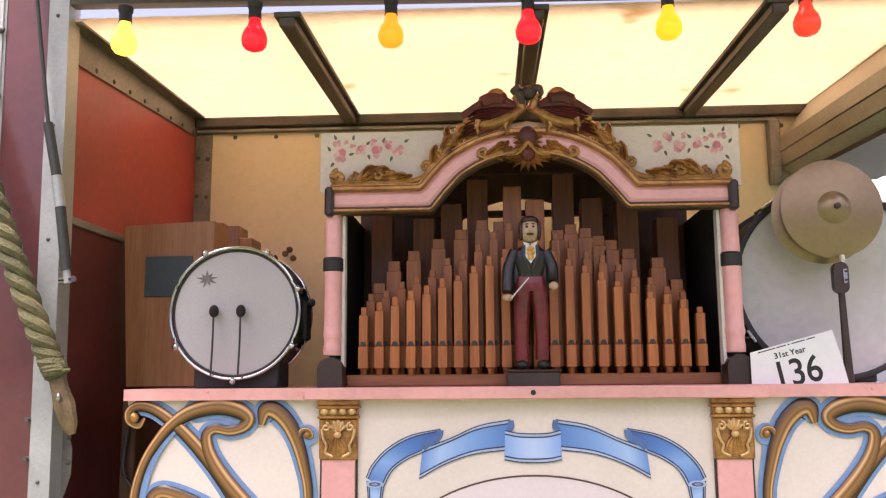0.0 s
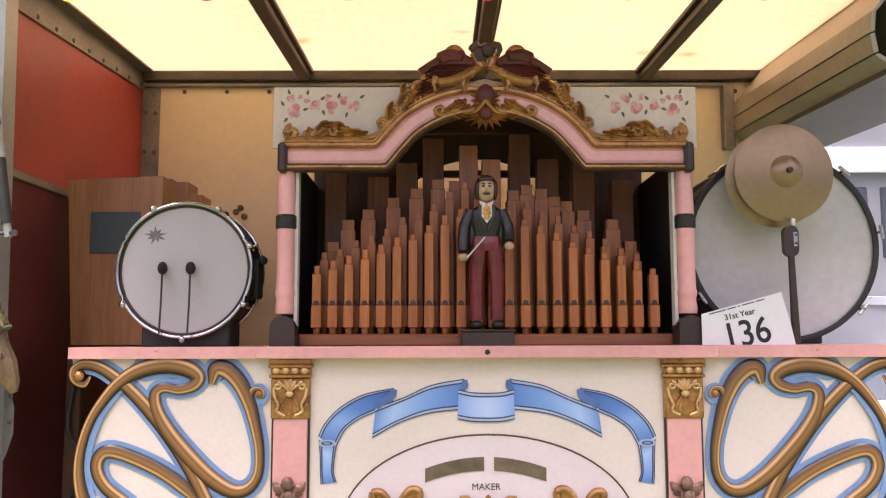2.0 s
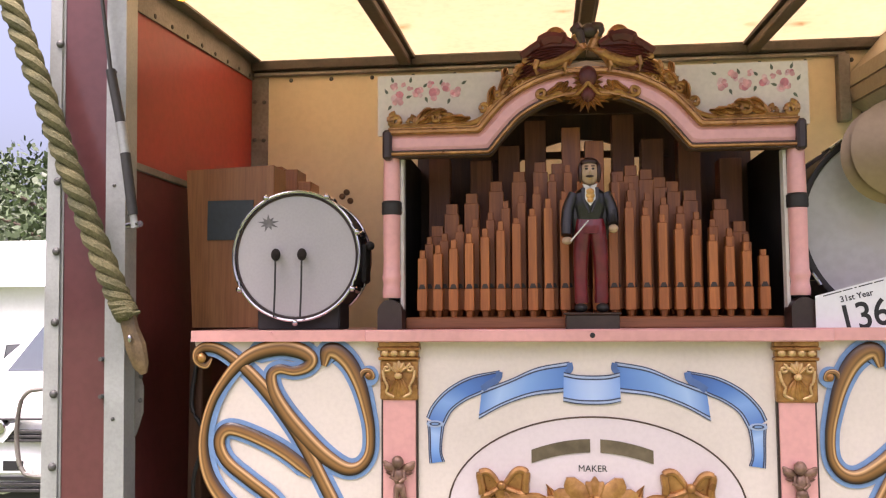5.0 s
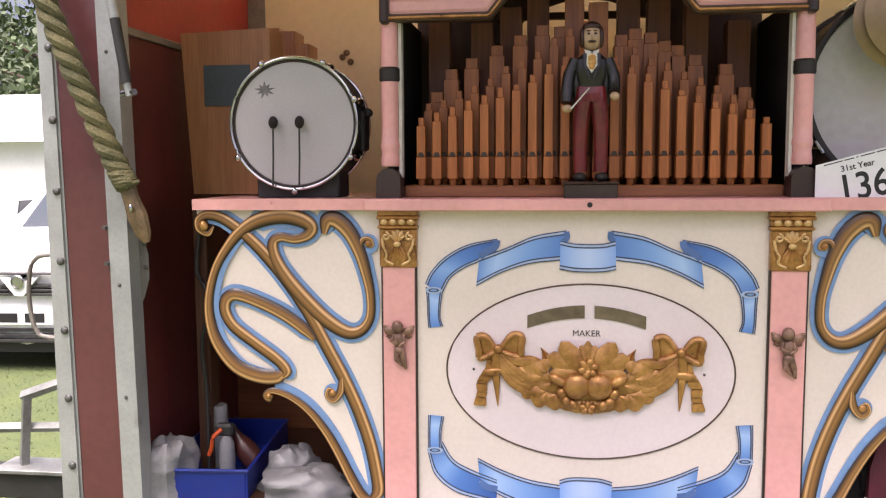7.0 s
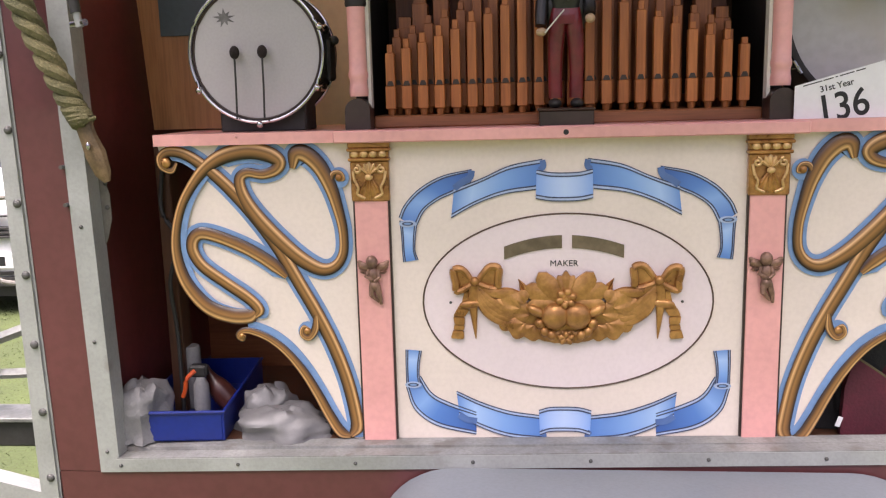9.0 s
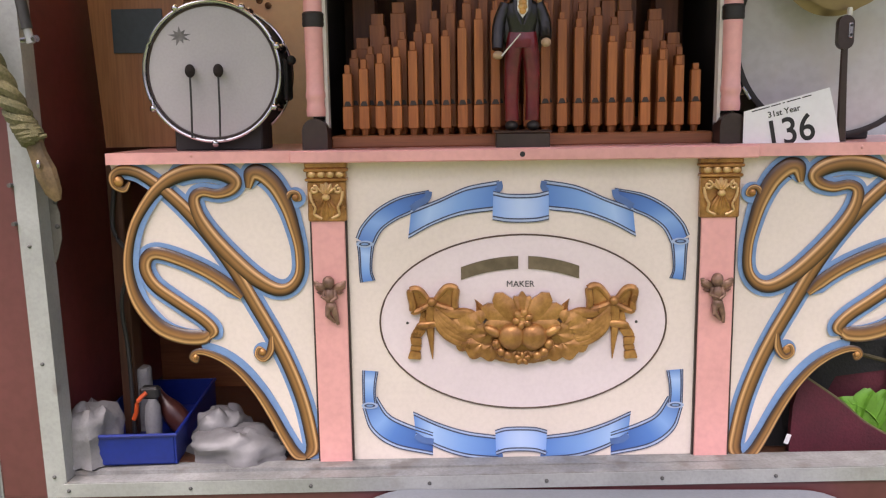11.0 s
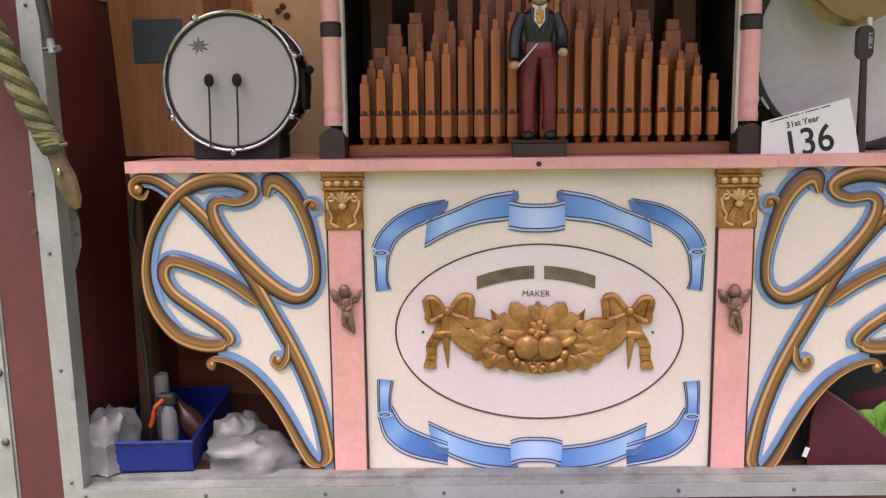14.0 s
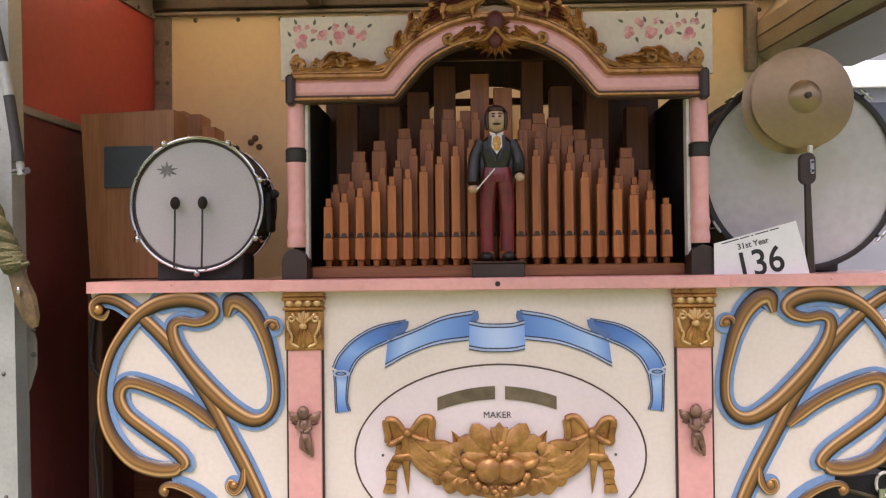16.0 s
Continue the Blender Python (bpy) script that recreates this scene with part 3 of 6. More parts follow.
for nm, p0, p1, r in (("rail", (-1.75, 0.4, 0.885), (-1.36, 0.4, 1.02), 0.017), ("leg", (-1.735, 0.4, 0.885), (-1.755, 0.4, 0.66), 0.017), ("cross_rail", (-2.4, 0.42, 0.75), (-1.34, 0.42, 0.80), 0.016), ("stay", (-1.57, 0.4, 0.94), (-1.50, 0.4, 0.66), 0.012)):
    b = B()
    add_tube(b, [Vector(p0), Vector(p1)], r, 4)
    part(nm, b, STEEL, root)
b = B()
add_box(b, -1.95, -1.34, 0.36, 0.46, 0.57, 0.655, 0.006)
part("black_beam", b, RUBBER, root, "black painted channel beam")
b = B()
add_box(b, -1.83, -1.34, 0.34, 0.47, 0.655, 0.668, 0.002)
part("top_plate", b, STEEL, root)
b = B()
add_extrude(b, [(-0.01, 0.0), (0.05, 0.0), (0.05, 0.10), (-0.01, 0.10)], 0, 1)
for v in b.verts:
    v.co = (-2.2 + v.co.x * 0.9, v.co.y, 0.80 - 0.22 * v.co.x + v.co.z - 0.1)
part("side_beam", b, ALU, root)


zone(1.0216, 0.007, 1.0253, -0.053)
root = thing("grab_handle", (-1.32, 0.10, 1.25), "bent grey tubular grab handle on the trailer's end", "handle")
b = B()
add_tube(b, curve([V(-1.33, 0.10, 1.372), V(-1.47, 0.10, 1.367), V(-1.505, 0.10, 1.356), V(-1.523, 0.10, 1.325), V(-1.530, 0.10, 1.254), V(-1.524, 0.10, 1.191), V(-1.512, 0.10, 1.157), V(-1.48, 0.10, 1.139), V(-1.33, 0.10, 1.135)], 6), 0.0065, 8)
part("handle_bar", b, ALU_DULL, root)
for z in (1.372, 1.135):
    b = B()
    add_box(b, -1.345, -1.322, 0.085, 0.115, z - 0.015, z + 0.015, 0.003)
    part("handle_foot", b, ALU_DULL, root)

# ---- rope, strut, lamps ----
zone()
ROPE_LINE = curve([V(-1.545, -0.17, 2.62), V(-1.455, -0.17, 2.38), V(-1.374, -0.165, 2.174), V(-1.294, -0.16, 1.963), V(-1.218, -0.16, 1.775), V(-1.138, -0.16, 1.595), V(-1.110, -0.16, 1.545)], 20)


def rope_path(t):
    """A point of the hanging rope; t from 0 (top) to 1 (end)."""
    f = max(0.0, min(1.0, t)) * (len(ROPE_LINE) - 1)
    i = min(int(f), len(ROPE_LINE) - 2)
    return ROPE_LINE[i].lerp(ROPE_LINE[i + 1], f - i)


root = thing("rope", (-1.15, -0.16, 1.5), "thick green twisted rope hanging by the opening", "rope")
N = 130
for k in range(3):
    b = B()
    pts = []
    for i in range(N + 1):
        t = i / N
        a = 2 * math.pi * (k / 3 + t * 8.5)
        pts.append(rope_path(t) + V(math.cos(a) * 0.0125, math.sin(a) * 0.0135, math.cos(a) * 0.007))
    add_tube(b, pts, [0.0165 if i < N - 3 else 0.010 for i in range(N + 1)], 8)
    part("strand", b, ROPE, root)
b = B()
c = rope_path(1.0)
add_tube(b, [c + V(-0.008, 0, 0.02), c + V(0.006, 0, -0.03), c + V(0.020, 0, -0.07), c + V(0.034, 0, -0.115), c + V(0.042, 0, -0.135)], [0.022, 0.021, 0.026, 0.020, 0.008], 9, flat=0.6, side=(0, 1, 0))
part("whipped_end", b, ROPE_TAPE, root, "brown taped rope end")
b = B()
add_tube(b, [c + V(-0.026, -0.004, 0.012), c + V(0.0, -0.024, 0.004), c + V(0.03, -0.004, 0.014)], 0.005, 6)
part("twine", b, ROPE, root)
b = B()
add_ell(b, c + V(0.014, -0.020, -0.05), (0.005, 0.006, 0.010))
part("pin", b, CHROME, root, "bright metal pin")

root = thing("gas_strut", (-1.12, -0.13, 2.0), "black gas strut with steel rod on the opening's edge", "strut")
for nm, p0, p1, r, m in (("rod", (-1.262, -0.13, 2.66), (-1.188, -0.13, 2.165), 0.005, RUBBER), ("sleeve", (-1.188, -0.13, 2.165), (-1.158, -0.13, 2.03), 0.012, RUBBER), ("band", (-1.158, -0.13, 2.03), (-1.144, -0.13, 1.952), 0.013, ALU), ("cylinder", (-1.144, -0.13, 1.952), (-1.120, -0.13, 1.797), 0.0125, RUBBER), ("end_eye", (-1.120, -0.13, 1.797), (-1.114, -0.13, 1.765), 0.009, ALU), ("bolt", (-1.140, -0.115, 1.773), (-1.098, -0.135, 1.775), 0.008, CHROME)):
    b = B()
    add_cyl(b, p0, p1, r)
    part(nm, b, m, root)

LAMPS = [(-1.018, "yellow", (1.0, 0.50, 0.03), 1.5, "lit yellow lamp bulb on the header rail"), (-0.683, "red", (0.80, 0.012, 0.02), 0.35, "red lacquered lamp bulb on the header rail"), (-0.337, "amber", (0.95, 0.30, 0.01), 0.35, "amber lacquered lamp bulb on the header rail"), (0.005, "red", (0.80, 0.015, 0.02), 0.35, "red lacquered lamp bulb on the header rail"), (0.348, "yellow", (0.95, 0.42, 0.01), 0.40, "yellow lacquered lamp bulb on the header rail"), (0.680, "red", (0.85, 0.04, 0.015), 0.35, "orange-red lacquered lamp bulb on the header rail")]
for x, nm, col, glow, label in LAMPS:
    root = thing("lamp_bulb", (x, -0.1, 2.47), label, "lamp bulb", "row of coloured lamps")
    b = B()
    add_lathe(b, [(0.019, 2.476), (0.018, 2.462), (0.016, 2.460), (0.016, 2.436), (0.017, 2.434)], (x, -0.1, 0), "z", 16)
    part("lamp_holder", b, RUBBER, root)
    b = B()
    add_lathe(b, [(0.014, 2.440), (0.0145, 2.428), (0.018, 2.415), (0.027, 2.400), (0.032, 2.386), (0.0325, 2.376), (0.030, 2.364), (0.023, 2.355), (0.012, 2.350), (0.002, 2.3485)], (x, -0.1, 0), "z", 24)
    part("bulb", b, glowing(nm + "_lacquer", col, glow), root)


# ---- organ front ----
STEM = [(-0.951, 1.442), (-0.966, 1.424), (-0.989, 1.435), (-0.99, 1.457), (-0.967, 1.47), (-0.925, 1.461), (-0.87, 1.423), (-0.815, 1.371), (-0.761, 1.307), (-0.707, 1.229), (-0.654, 1.132), (-0.614, 1.057), (-0.577, 0.975), (-0.548, 0.888), (-0.531, 0.801), (-0.530, 0.768), (-0.546, 0.746)]
TAIL = [(-0.546, 0.746), (-0.572, 0.757), (-0.599, 0.801), (-0.628, 0.859), (-0.662, 0.917), (-0.703, 0.968), (-0.745, 1.001), (-0.787, 1.019), (-0.813, 1.02), (-0.825, 1.007), (-0.814, 0.997), (-0.805, 1.009)]
LOOP = [(-0.771, 1.073), (-0.793, 1.059), (-0.843, 1.061), (-0.9, 1.085), (-0.947, 1.142), (-0.967, 1.206), (-0.966, 1.27), (-0.945, 1.34), (-0.906, 1.4), (-0.869, 1.436), (-0.825, 1.459), (-0.768, 1.469), (-0.719, 1.460), (-0.692, 1.441), (-0.703, 1.421), (-0.736, 1.411), (-0.773, 1.416), (-0.794, 1.401), (-0.787, 1.359), (-0.754, 1.306), (-0.7, 1.246), (-0.651, 1.203), (-0.603, 1.177), (-0.567, 1.183), (-0.544, 1.216), (-0.542, 1.272), (-0.553, 1.328), (-0.569, 1.381), (-0.594, 1.429), (-0.626, 1.458), (-0.651, 1.457), (-0.66, 1.424)]
INNER = [(-0.689, 1.158), (-0.723, 1.19), (-0.779, 1.226), (-0.849, 1.257), (-0.898, 1.269), (-0.922, 1.255), (-0.925, 1.224), (-0.902, 1.186), (-0.846, 1.144), (-0.791, 1.105), (-0.766, 1.076), (-0.777, 1.058)]
CURL_A = [(-0.558, 1.342), (-0.569, 1.381), (-0.56, 1.409), (-0.542, 1.411), (-0.535, 1.397), (-0.548, 1.392)]
CURL_B = [(-0.62, 1.061), (-0.624, 1.025), (-0.641, 1.004), (-0.657, 1.013), (-0.653, 1.03), (-0.638, 1.027)]
BOARD = [(-1.000, 1.492), (-0.996, 1.471), (-0.95, 1.465), (-0.898, 1.423), (-0.906, 1.398), (-0.945, 1.34), (-0.963, 1.27), (-0.964, 1.206), (-0.945, 1.142), (-0.90, 1.086), (-0.843, 1.061), (-0.793, 1.059), (-0.771, 1.055), (-0.79, 1.022), (-0.745, 1.006), (-0.703, 0.973), (-0.662, 0.922), (-0.628, 0.864), (-0.599, 0.804), (-0.572, 0.757), (-0.546, 0.742), (-0.512, 0.728), (-0.512, 1.492)]
AX = 0.0


def flat_band(b, pts, w, y0, mi=0, creep=0.0):
    """A painted band of width w along a line in the plane of the front, half a millimetre thick."""
    loops = []
    for i, p in enumerate(pts):
        t = (pts[min(i + 1, len(pts) - 1)] - pts[max(i - 1, 0)]).normalized()
        n = V(-t.z, 0, t.x)
        ww = w[i] if isinstance(w, list) else w
        y = y0 - creep * i / len(pts)
        loops.append([V(p.x, y, p.z) + n * ww, V(p.x, y, p.z) - n * ww, V(p.x, y + 0.0006, p.z) - n * ww, V(p.x, y + 0.0006, p.z) + n * ww])
    rings(b, loops, mi=mi)


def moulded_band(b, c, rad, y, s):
    """A low rounded band along a line of the front, its painted shade and highlight running across it."""
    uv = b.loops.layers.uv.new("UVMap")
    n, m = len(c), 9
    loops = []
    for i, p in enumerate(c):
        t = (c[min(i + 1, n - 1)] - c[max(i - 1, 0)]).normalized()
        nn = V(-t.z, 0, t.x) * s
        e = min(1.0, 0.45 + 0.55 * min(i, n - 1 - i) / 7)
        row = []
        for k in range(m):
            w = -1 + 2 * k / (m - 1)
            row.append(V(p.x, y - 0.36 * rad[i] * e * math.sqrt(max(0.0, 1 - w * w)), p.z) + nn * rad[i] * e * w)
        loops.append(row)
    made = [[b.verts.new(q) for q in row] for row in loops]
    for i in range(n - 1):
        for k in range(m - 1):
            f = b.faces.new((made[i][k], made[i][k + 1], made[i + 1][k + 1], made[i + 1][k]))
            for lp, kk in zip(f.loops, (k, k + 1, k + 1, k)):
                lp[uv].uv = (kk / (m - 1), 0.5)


def wing(mirror):
    root = thing("wing_panel", (0.75 if mirror else -0.75, 0, 0.74), "cream cut-out organ wing with gold and blue scrollwork", "organ panel", "organ wings")
    s = -1 if mirror else 1
    b = B()
    add_prism(b, [(s * x, z) for x, z in BOARD], 0.0, 0.02)
    part("board", b, CREAM, root)
    strokes = [("stem", STEM, 0.013, 0.020, 1), ("tail_scroll", TAIL, 0.0155, 0.005, 1), ("loop_scroll", LOOP, 0.017, 0.0125, 1), ("inner_scroll", INNER, 0.0165, 0.0145, 1), ("curl", CURL_A, 0.009, 0.004, 2), ("curl", CURL_B, 0.011, 0.005, 2)]
    skip = {"stem": 0.22, "tail_scroll": 0.0}
    for k, (nm, pts, r0, r1, lvl) in enumerate(strokes):
        c = curve(xz(pts, 0, mirror), 8)
        n = len(c)
        rad = [r0 + (r1 - r0) * i / (n - 1) for i in range(n)]
        if nm == "loop_scroll":
            rad = [0.0160 + 0.0044 * math.sin(i / n * 22) for i in range(n)]
        if nm == "stem":
            rad = [0.007 + 0.0100 * min(1, i / (n * 0.45)) for i in range(n)]
        y = -0.0085 - 0.0012 * k
        # blue outline lies only where there is board behind it
        b = B()
        lo = int(n * skip.get(nm, 0.0))
        if nm == "loop_scroll":
            lo = int(n * 0.30)
        hi = int(n * 0.55) if nm == "tail_scroll" else n
        if nm == "curl":
            ctr = (s * -0.546, 1.400) if k == 4 else (s * -0.643, 1.020)
            add_prism(b, [(ctr[0] + 0.025 * math.cos(j * math.pi / 16), ctr[1] + 0.025 * math.sin(j * math.pi / 16)) for j in range(32)], -0.0075, -0.0070)
        elif nm == "tail_scroll":
            shift = [V(p.x - s * -0.012, p.y, p.z + 0.012) for p in c]
            flat_band(b, shift[lo:int(n * 0.72)], 0.0105, -0.0012 - 0.0011 * k, creep=0.0010)
        else:
            flat_band(b, c[lo:hi], [(r + 0.0100) * min(1.0, 0.35 + 0.13 * min(i, hi - lo - 1 - i)) for i, r in enumerate(rad[lo:hi])], -0.0012 - 0.0011 * k, creep=0.0010)
        if nm == "loop_scroll":
            inner = [V(p.x + s * 0.012, p.y, p.z + 0.004) for p in c[int(n * 0.03):lo + 1]]
            flat_band(b, inner, 0.016, -0.0068)
        part("blue_outline", b, BLUE_LINE, root)
        b = B()
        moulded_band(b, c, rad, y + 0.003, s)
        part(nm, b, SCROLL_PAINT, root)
    for cx, cz, r in ((-0.977, 1.443, 0.013), (-0.546, 1.400, 0.009), (-0.644, 1.020, 0.010), (-0.814, 1.008, 0.007)):
        b = B()
        add_ell(b, V(s * cx, -0.010, cz), (r, r * 0.7, r))
        part("boss", b, GOLD, root)
    return root


zone(1.011, 0, 1.026, -0.040)
wing(False)
wing(True)
zone(1.010, 0, 1.0284, -0.0455)

root = thing("centre_panel", (0, 0, 0.74), "cream organ centre panel with painted blue ribbon border", "organ panel")
b = B()
add_box(b, -0.432, 0.432, 0.0, 0.02, 0.731, 1.492)
part("board", b, CREAM, root)
b = B()
n = 72
ell = [(0.002 + 0.3515 * math.cos(2 * math.pi * k / n), 1.0920 + 0.2154 * math.sin(2 * math.pi * k / n)) for k in range(n)]
add_prism(b, ell, -0.002, 0.001)
oval = part("oval_plaque", b, LILAC, root, "pale lilac painted oval")
b = B()
add_tube(b, [V(x, -0.002, z) for x, z in ell + ell[:1]], 0.0022, 6)
part("oval_line", b, UMBER, oval)
for x in (-0.2815, 0.2805):
    b = B()
    add_lathe(b, [(0.0035, -0.003), (0.0035, -0.004), (0.002, -0.0045)], (x, 0, 1.0929), "y", 10)
    part("screw", b, RIVET, oval)

RIBBON = [
    ("ribbon_arc", [(-0.403, 1.303), (-0.388, 1.333), (-0.352, 1.37), (-0.296, 1.4), (-0.223, 1.415)], [(-0.363, 1.277), (-0.34, 1.319), (-0.304, 1.345), (-0.267, 1.361), (-0.225, 1.385)], RIB_A, -0.0016),
    ("ribbon_fold", [(-0.267, 1.369), (-0.2, 1.393), (-0.131, 1.422), (-0.054, 1.436)], [(-0.275, 1.301), (-0.215, 1.333), (-0.146, 1.356), (-0.067, 1.366)], RIB_B, -0.0024),
    ("ribbon_end", [(-0.360, 1.284), (-0.365, 1.25), (-0.366, 1.22), (-0.359, 1.199)], [(-0.401, 1.296), (-0.398, 1.26), (-0.397, 1.22), (-0.395, 1.194)], RIB_B, -0.0030),
    ("ribbon_arc", [(-0.363, 0.906), (-0.335, 0.862), (-0.293, 0.838), (-0.223, 0.812)], [(-0.399, 0.877), (-0.379, 0.819), (-0.323, 0.777), (-0.224, 0.755)], RIB_A, -0.0016),
    ("ribbon_fold", [(-0.272, 0.867), (-0.209, 0.838), (-0.139, 0.816), (-0.062, 0.805)], [(-0.266, 0.805), (-0.21, 0.773), (-0.14, 0.750), (-0.053, 0.742)], RIB_B, -0.0024),
    ("ribbon_end", [(-0.358, 0.971), (-0.364, 0.94), (-0.366, 0.91), (-0.363, 0.882)], [(-0.397, 0.974), (-0.398, 0.94), (-0.398, 0.91), (-0.398, 0.882)], RIB_B, -0.0030),
]


def ribbon(root, nm, up, lo, m, y, mirror):
    cu, cl = curve(xz(up, 0, mirror), 8), curve(xz(lo, 0, mirror), 8)
    b = B()
    uv = b.loops.layers.uv.new("UVMap")
    n = len(cu)
    rings(b, [[V(p.x, y, p.z), V(q.x, y, q.z), V(q.x, y + 0.0005, q.z), V(p.x, y + 0.0005, p.z)] for p, q in zip(cu, cl)])
    b.verts.index_update()
    for f in b.faces:
        for lp in f.loops:
            lp[uv].uv = ((lp.vert.index // 4) / (n - 1), 0.5)
    rb = part(nm, b, m, root, smooth=0)
    for e, line, other in (("upper", cu, cl), ("lower", cl, cu)):
        b = B()
        off = [p.lerp(q, 0.12) for p, q in zip(line, other)]
        flat_band(b, off, 0.0016, y - 0.0009)
        part("dark_line", b, BLUE_DARK, rb)
        b = B()
        off = [p.lerp(q, 0.055) for p, q in zip(line, other)]
        flat_band(b, off, 0.0026, y - 0.0007)
        part("pale_edge", b, BLUE_PALE, rb)
        b = B()
        flat_band(b, line, 0.0013, y - 0.0011)
        part("outline", b, BLUE_DARK, rb)


for nm, up, lo, m, y in RIBBON:
    for mir in (False, True):
        ribbon(root, nm, up, lo, m, y, mir)
ribbon(root, "ribbon_centre", [(-0.068, 1.411), (-0.03, 1.404), (0.03, 1.404), (0.065, 1.411)], [(-0.070, 1.344), (-0.03, 1.338), (0.03, 1.338), (0.066, 1.344)], RIB_C, -0.0036, False)
ribbon(root, "ribbon_centre", [(-0.066, 0.819), (-0.034, 0.827), (0.029, 0.827), (0.064, 0.819)], [(-0.064, 0.756), (-0.034, 0.765), (0.029, 0.765), (0.061, 0.756)], RIB_C, -0.0036, False)
# turned-over ribbon ends, darker on the inside
for mx in (1, -1):
    for pts, w in (([(-0.223, 1.413), (-0.228, 1.396), (-0.250, 1.383), (-0.266, 1.371)], 0.008), ([(-0.054, 1.434), (-0.052, 1.420), (-0.060, 1.411)], 0.007), ([(-0.266, 0.807), (-0.250, 0.795), (-0.222, 0.790)], 0.008), ([(-0.053, 0.745), (-0.054, 0.757), (-0.062, 0.766)], 0.006)):
        b = B()
        flat_band(b, curve(xz([(mx * x, z) for x, z in pts], 0), 6), w, -0.0042)
        part("ribbon_turn", b, BLUE_TURN, root, "darker blue inside of the ribbon")

for mx in (1, -1):
    for cx, cz in ((-0.382, 1.288), (-0.381, 0.884)):
        for nm, rx, rz, m, y in (("roll_end", 0.021, 0.0085, BLUE_PALE, -0.0048), ("roll_hollow", 0.014, 0.0048, BLUE_DARK, -0.0052), ("roll_core", 0.009, 0.0028, BLUE_LINE, -0.0056)):
            b = B()
            add_prism(b, [(mx * cx + rx * math.cos(j * math.pi / 10), cz + rz * math.sin(j * math.pi / 10)) for j in range(20)], y, y + 0.0003)
            part(nm, b, m, root)

# name reduced to plain bars on an arc, and the word below it
for a0, a1 in ((-0.148, -0.008), (0.016, 0.140)):
    b = B()
    up, lo = [], []
    for i in range(13):
        x = a0 + (a1 - a0) * i / 12
        zc = 1.240 - 1.25 * (x + 0.002) ** 2
        up.append((x, zc + 0.016))
        lo.append((x, zc - 0.015))
    add_prism(b, up + lo[::-1], -0.0050, -0.001)
    part("lettering_bar", b, LETTER, oval, "olive gold lettering bar")
fc = bpy.data.curves.new("lettering", "FONT")
fc.body, fc.size, fc.align_x, fc.extrude = "MAKER", 0.0215, "CENTER", 0.0004
tx = new("lettering", fc)
tx.parent = oval
tx.matrix_basis = pose(-0.003, -0.0028, 1.1805, 90, 0, 0)
fc.materials.append(INK)

# carved garland
zone(1.010, -0.002, 1.0284, -0.042)
garland = thing("garland", (0, -0.005, 1.06), "carved gold swag of fruit and leaves with bows", "carving")
r2 = random.Random(7)
GX = 0.003


def carve(nm, b):
    return part(nm, b, GOLD, garland)


b = B()
add_prism(b, [(GX + 0.150 * math.cos(k * math.pi / 20), 1.066 + (0.030 if k < 20 else 0.068) * math.sin(k * math.pi / 20)) for k in range(40)], -0.007, 0.0)
carve("backing", b)
for mx in (1, -1):
    # ragged leaves along the lower edge, then the swag up to the bow
    for k in range(7):
        t = k / 6
        b = B()
        add_fan(b, (GX + mx * (0.012 + 0.125 * t), 1.022 + 0.030 * t ** 1.4), -90 + mx * (6 + 34 * t), 0.036 - 0.004 * t, 62, -0.006 - 0.0014 * (k % 2), 0.010, 2, 0.08)
        carve("leaf", b)
    for k, (x, z, a, l) in enumerate(((0.085, 1.062, 10, 0.052), (0.100, 1.040, -35, 0.046), (0.112, 1.078, 25, 0.054), (0.125, 1.052, -20, 0.044), (0.140, 1.075, 5, 0.040), (0.100, 1.088, 60, 0.036), (0.075, 1.036, -55, 0.042))):
        b = B()
        add_fan(b, (GX + mx * x, z), 90 - mx * (90 - a) + r2.uniform(-6, 6), l, 60, -0.008 - 0.0030 * (k % 3), 0.011, 2, 0.06)
        carve("leaf", b)
    b = B()
    add_leaf(b, (GX + mx * 0.096, 1.096), 90 - mx * 8, 0.056, 0.024, -0.006, 0.010, -30 * mx)
    carve("leaf_tip", b)
    # crown of petals round the flower
    for a, l, w, jag, yy in ((54, 0.080, 34, 0.05, -0.014), (24, 0.084, 32, 0.05, -0.011), (-6, 0.074, 30, 0.05, -0.013)):
        b = B()
        add_fan(b, (GX + mx * 0.012, 1.090), 90 - mx * (90 - a), l, w, yy, 0.013, 1, 0.16)
        carve("petal", b)
    b = B()
    add_ell(b, V(GX + mx * 0.072, -0.020, 1.072), (0.026, 0.014, 0.013), -0.5 * mx, u=14, v=10)
    carve("leaf_curl", b)
b = B()
add_fan(b, (GX, 1.096), 90, 0.068, 30, -0.013, 0.013, 3, 0.07)
carve("petal", b)
b = B()
for k in range(6):
    a = 2 * math.pi * k / 6 + 0.3
    add_ell(b, V(GX + 0.016 * math.cos(a), -0.031, 1.1035 + 0.016 * math.sin(a)), (0.0105, 0.007, 0.009), -a)
add_lathe(b, [(0.011, -0.033), (0.008, -0.036), (0.003, -0.032)], (GX, 0, 1.1035), "y", 14)
carve("flower", b)
b = B()
for k in range(5):
    a = 2 * math.pi * k / 5 + 0.3
    add_ell(b, V(GX + 0.012 * math.cos(a), -0.021, 1.004 + 0.008 * math.sin(a)), (0.010, 0.006, 0.007), -a)
carve("small_flower", b)
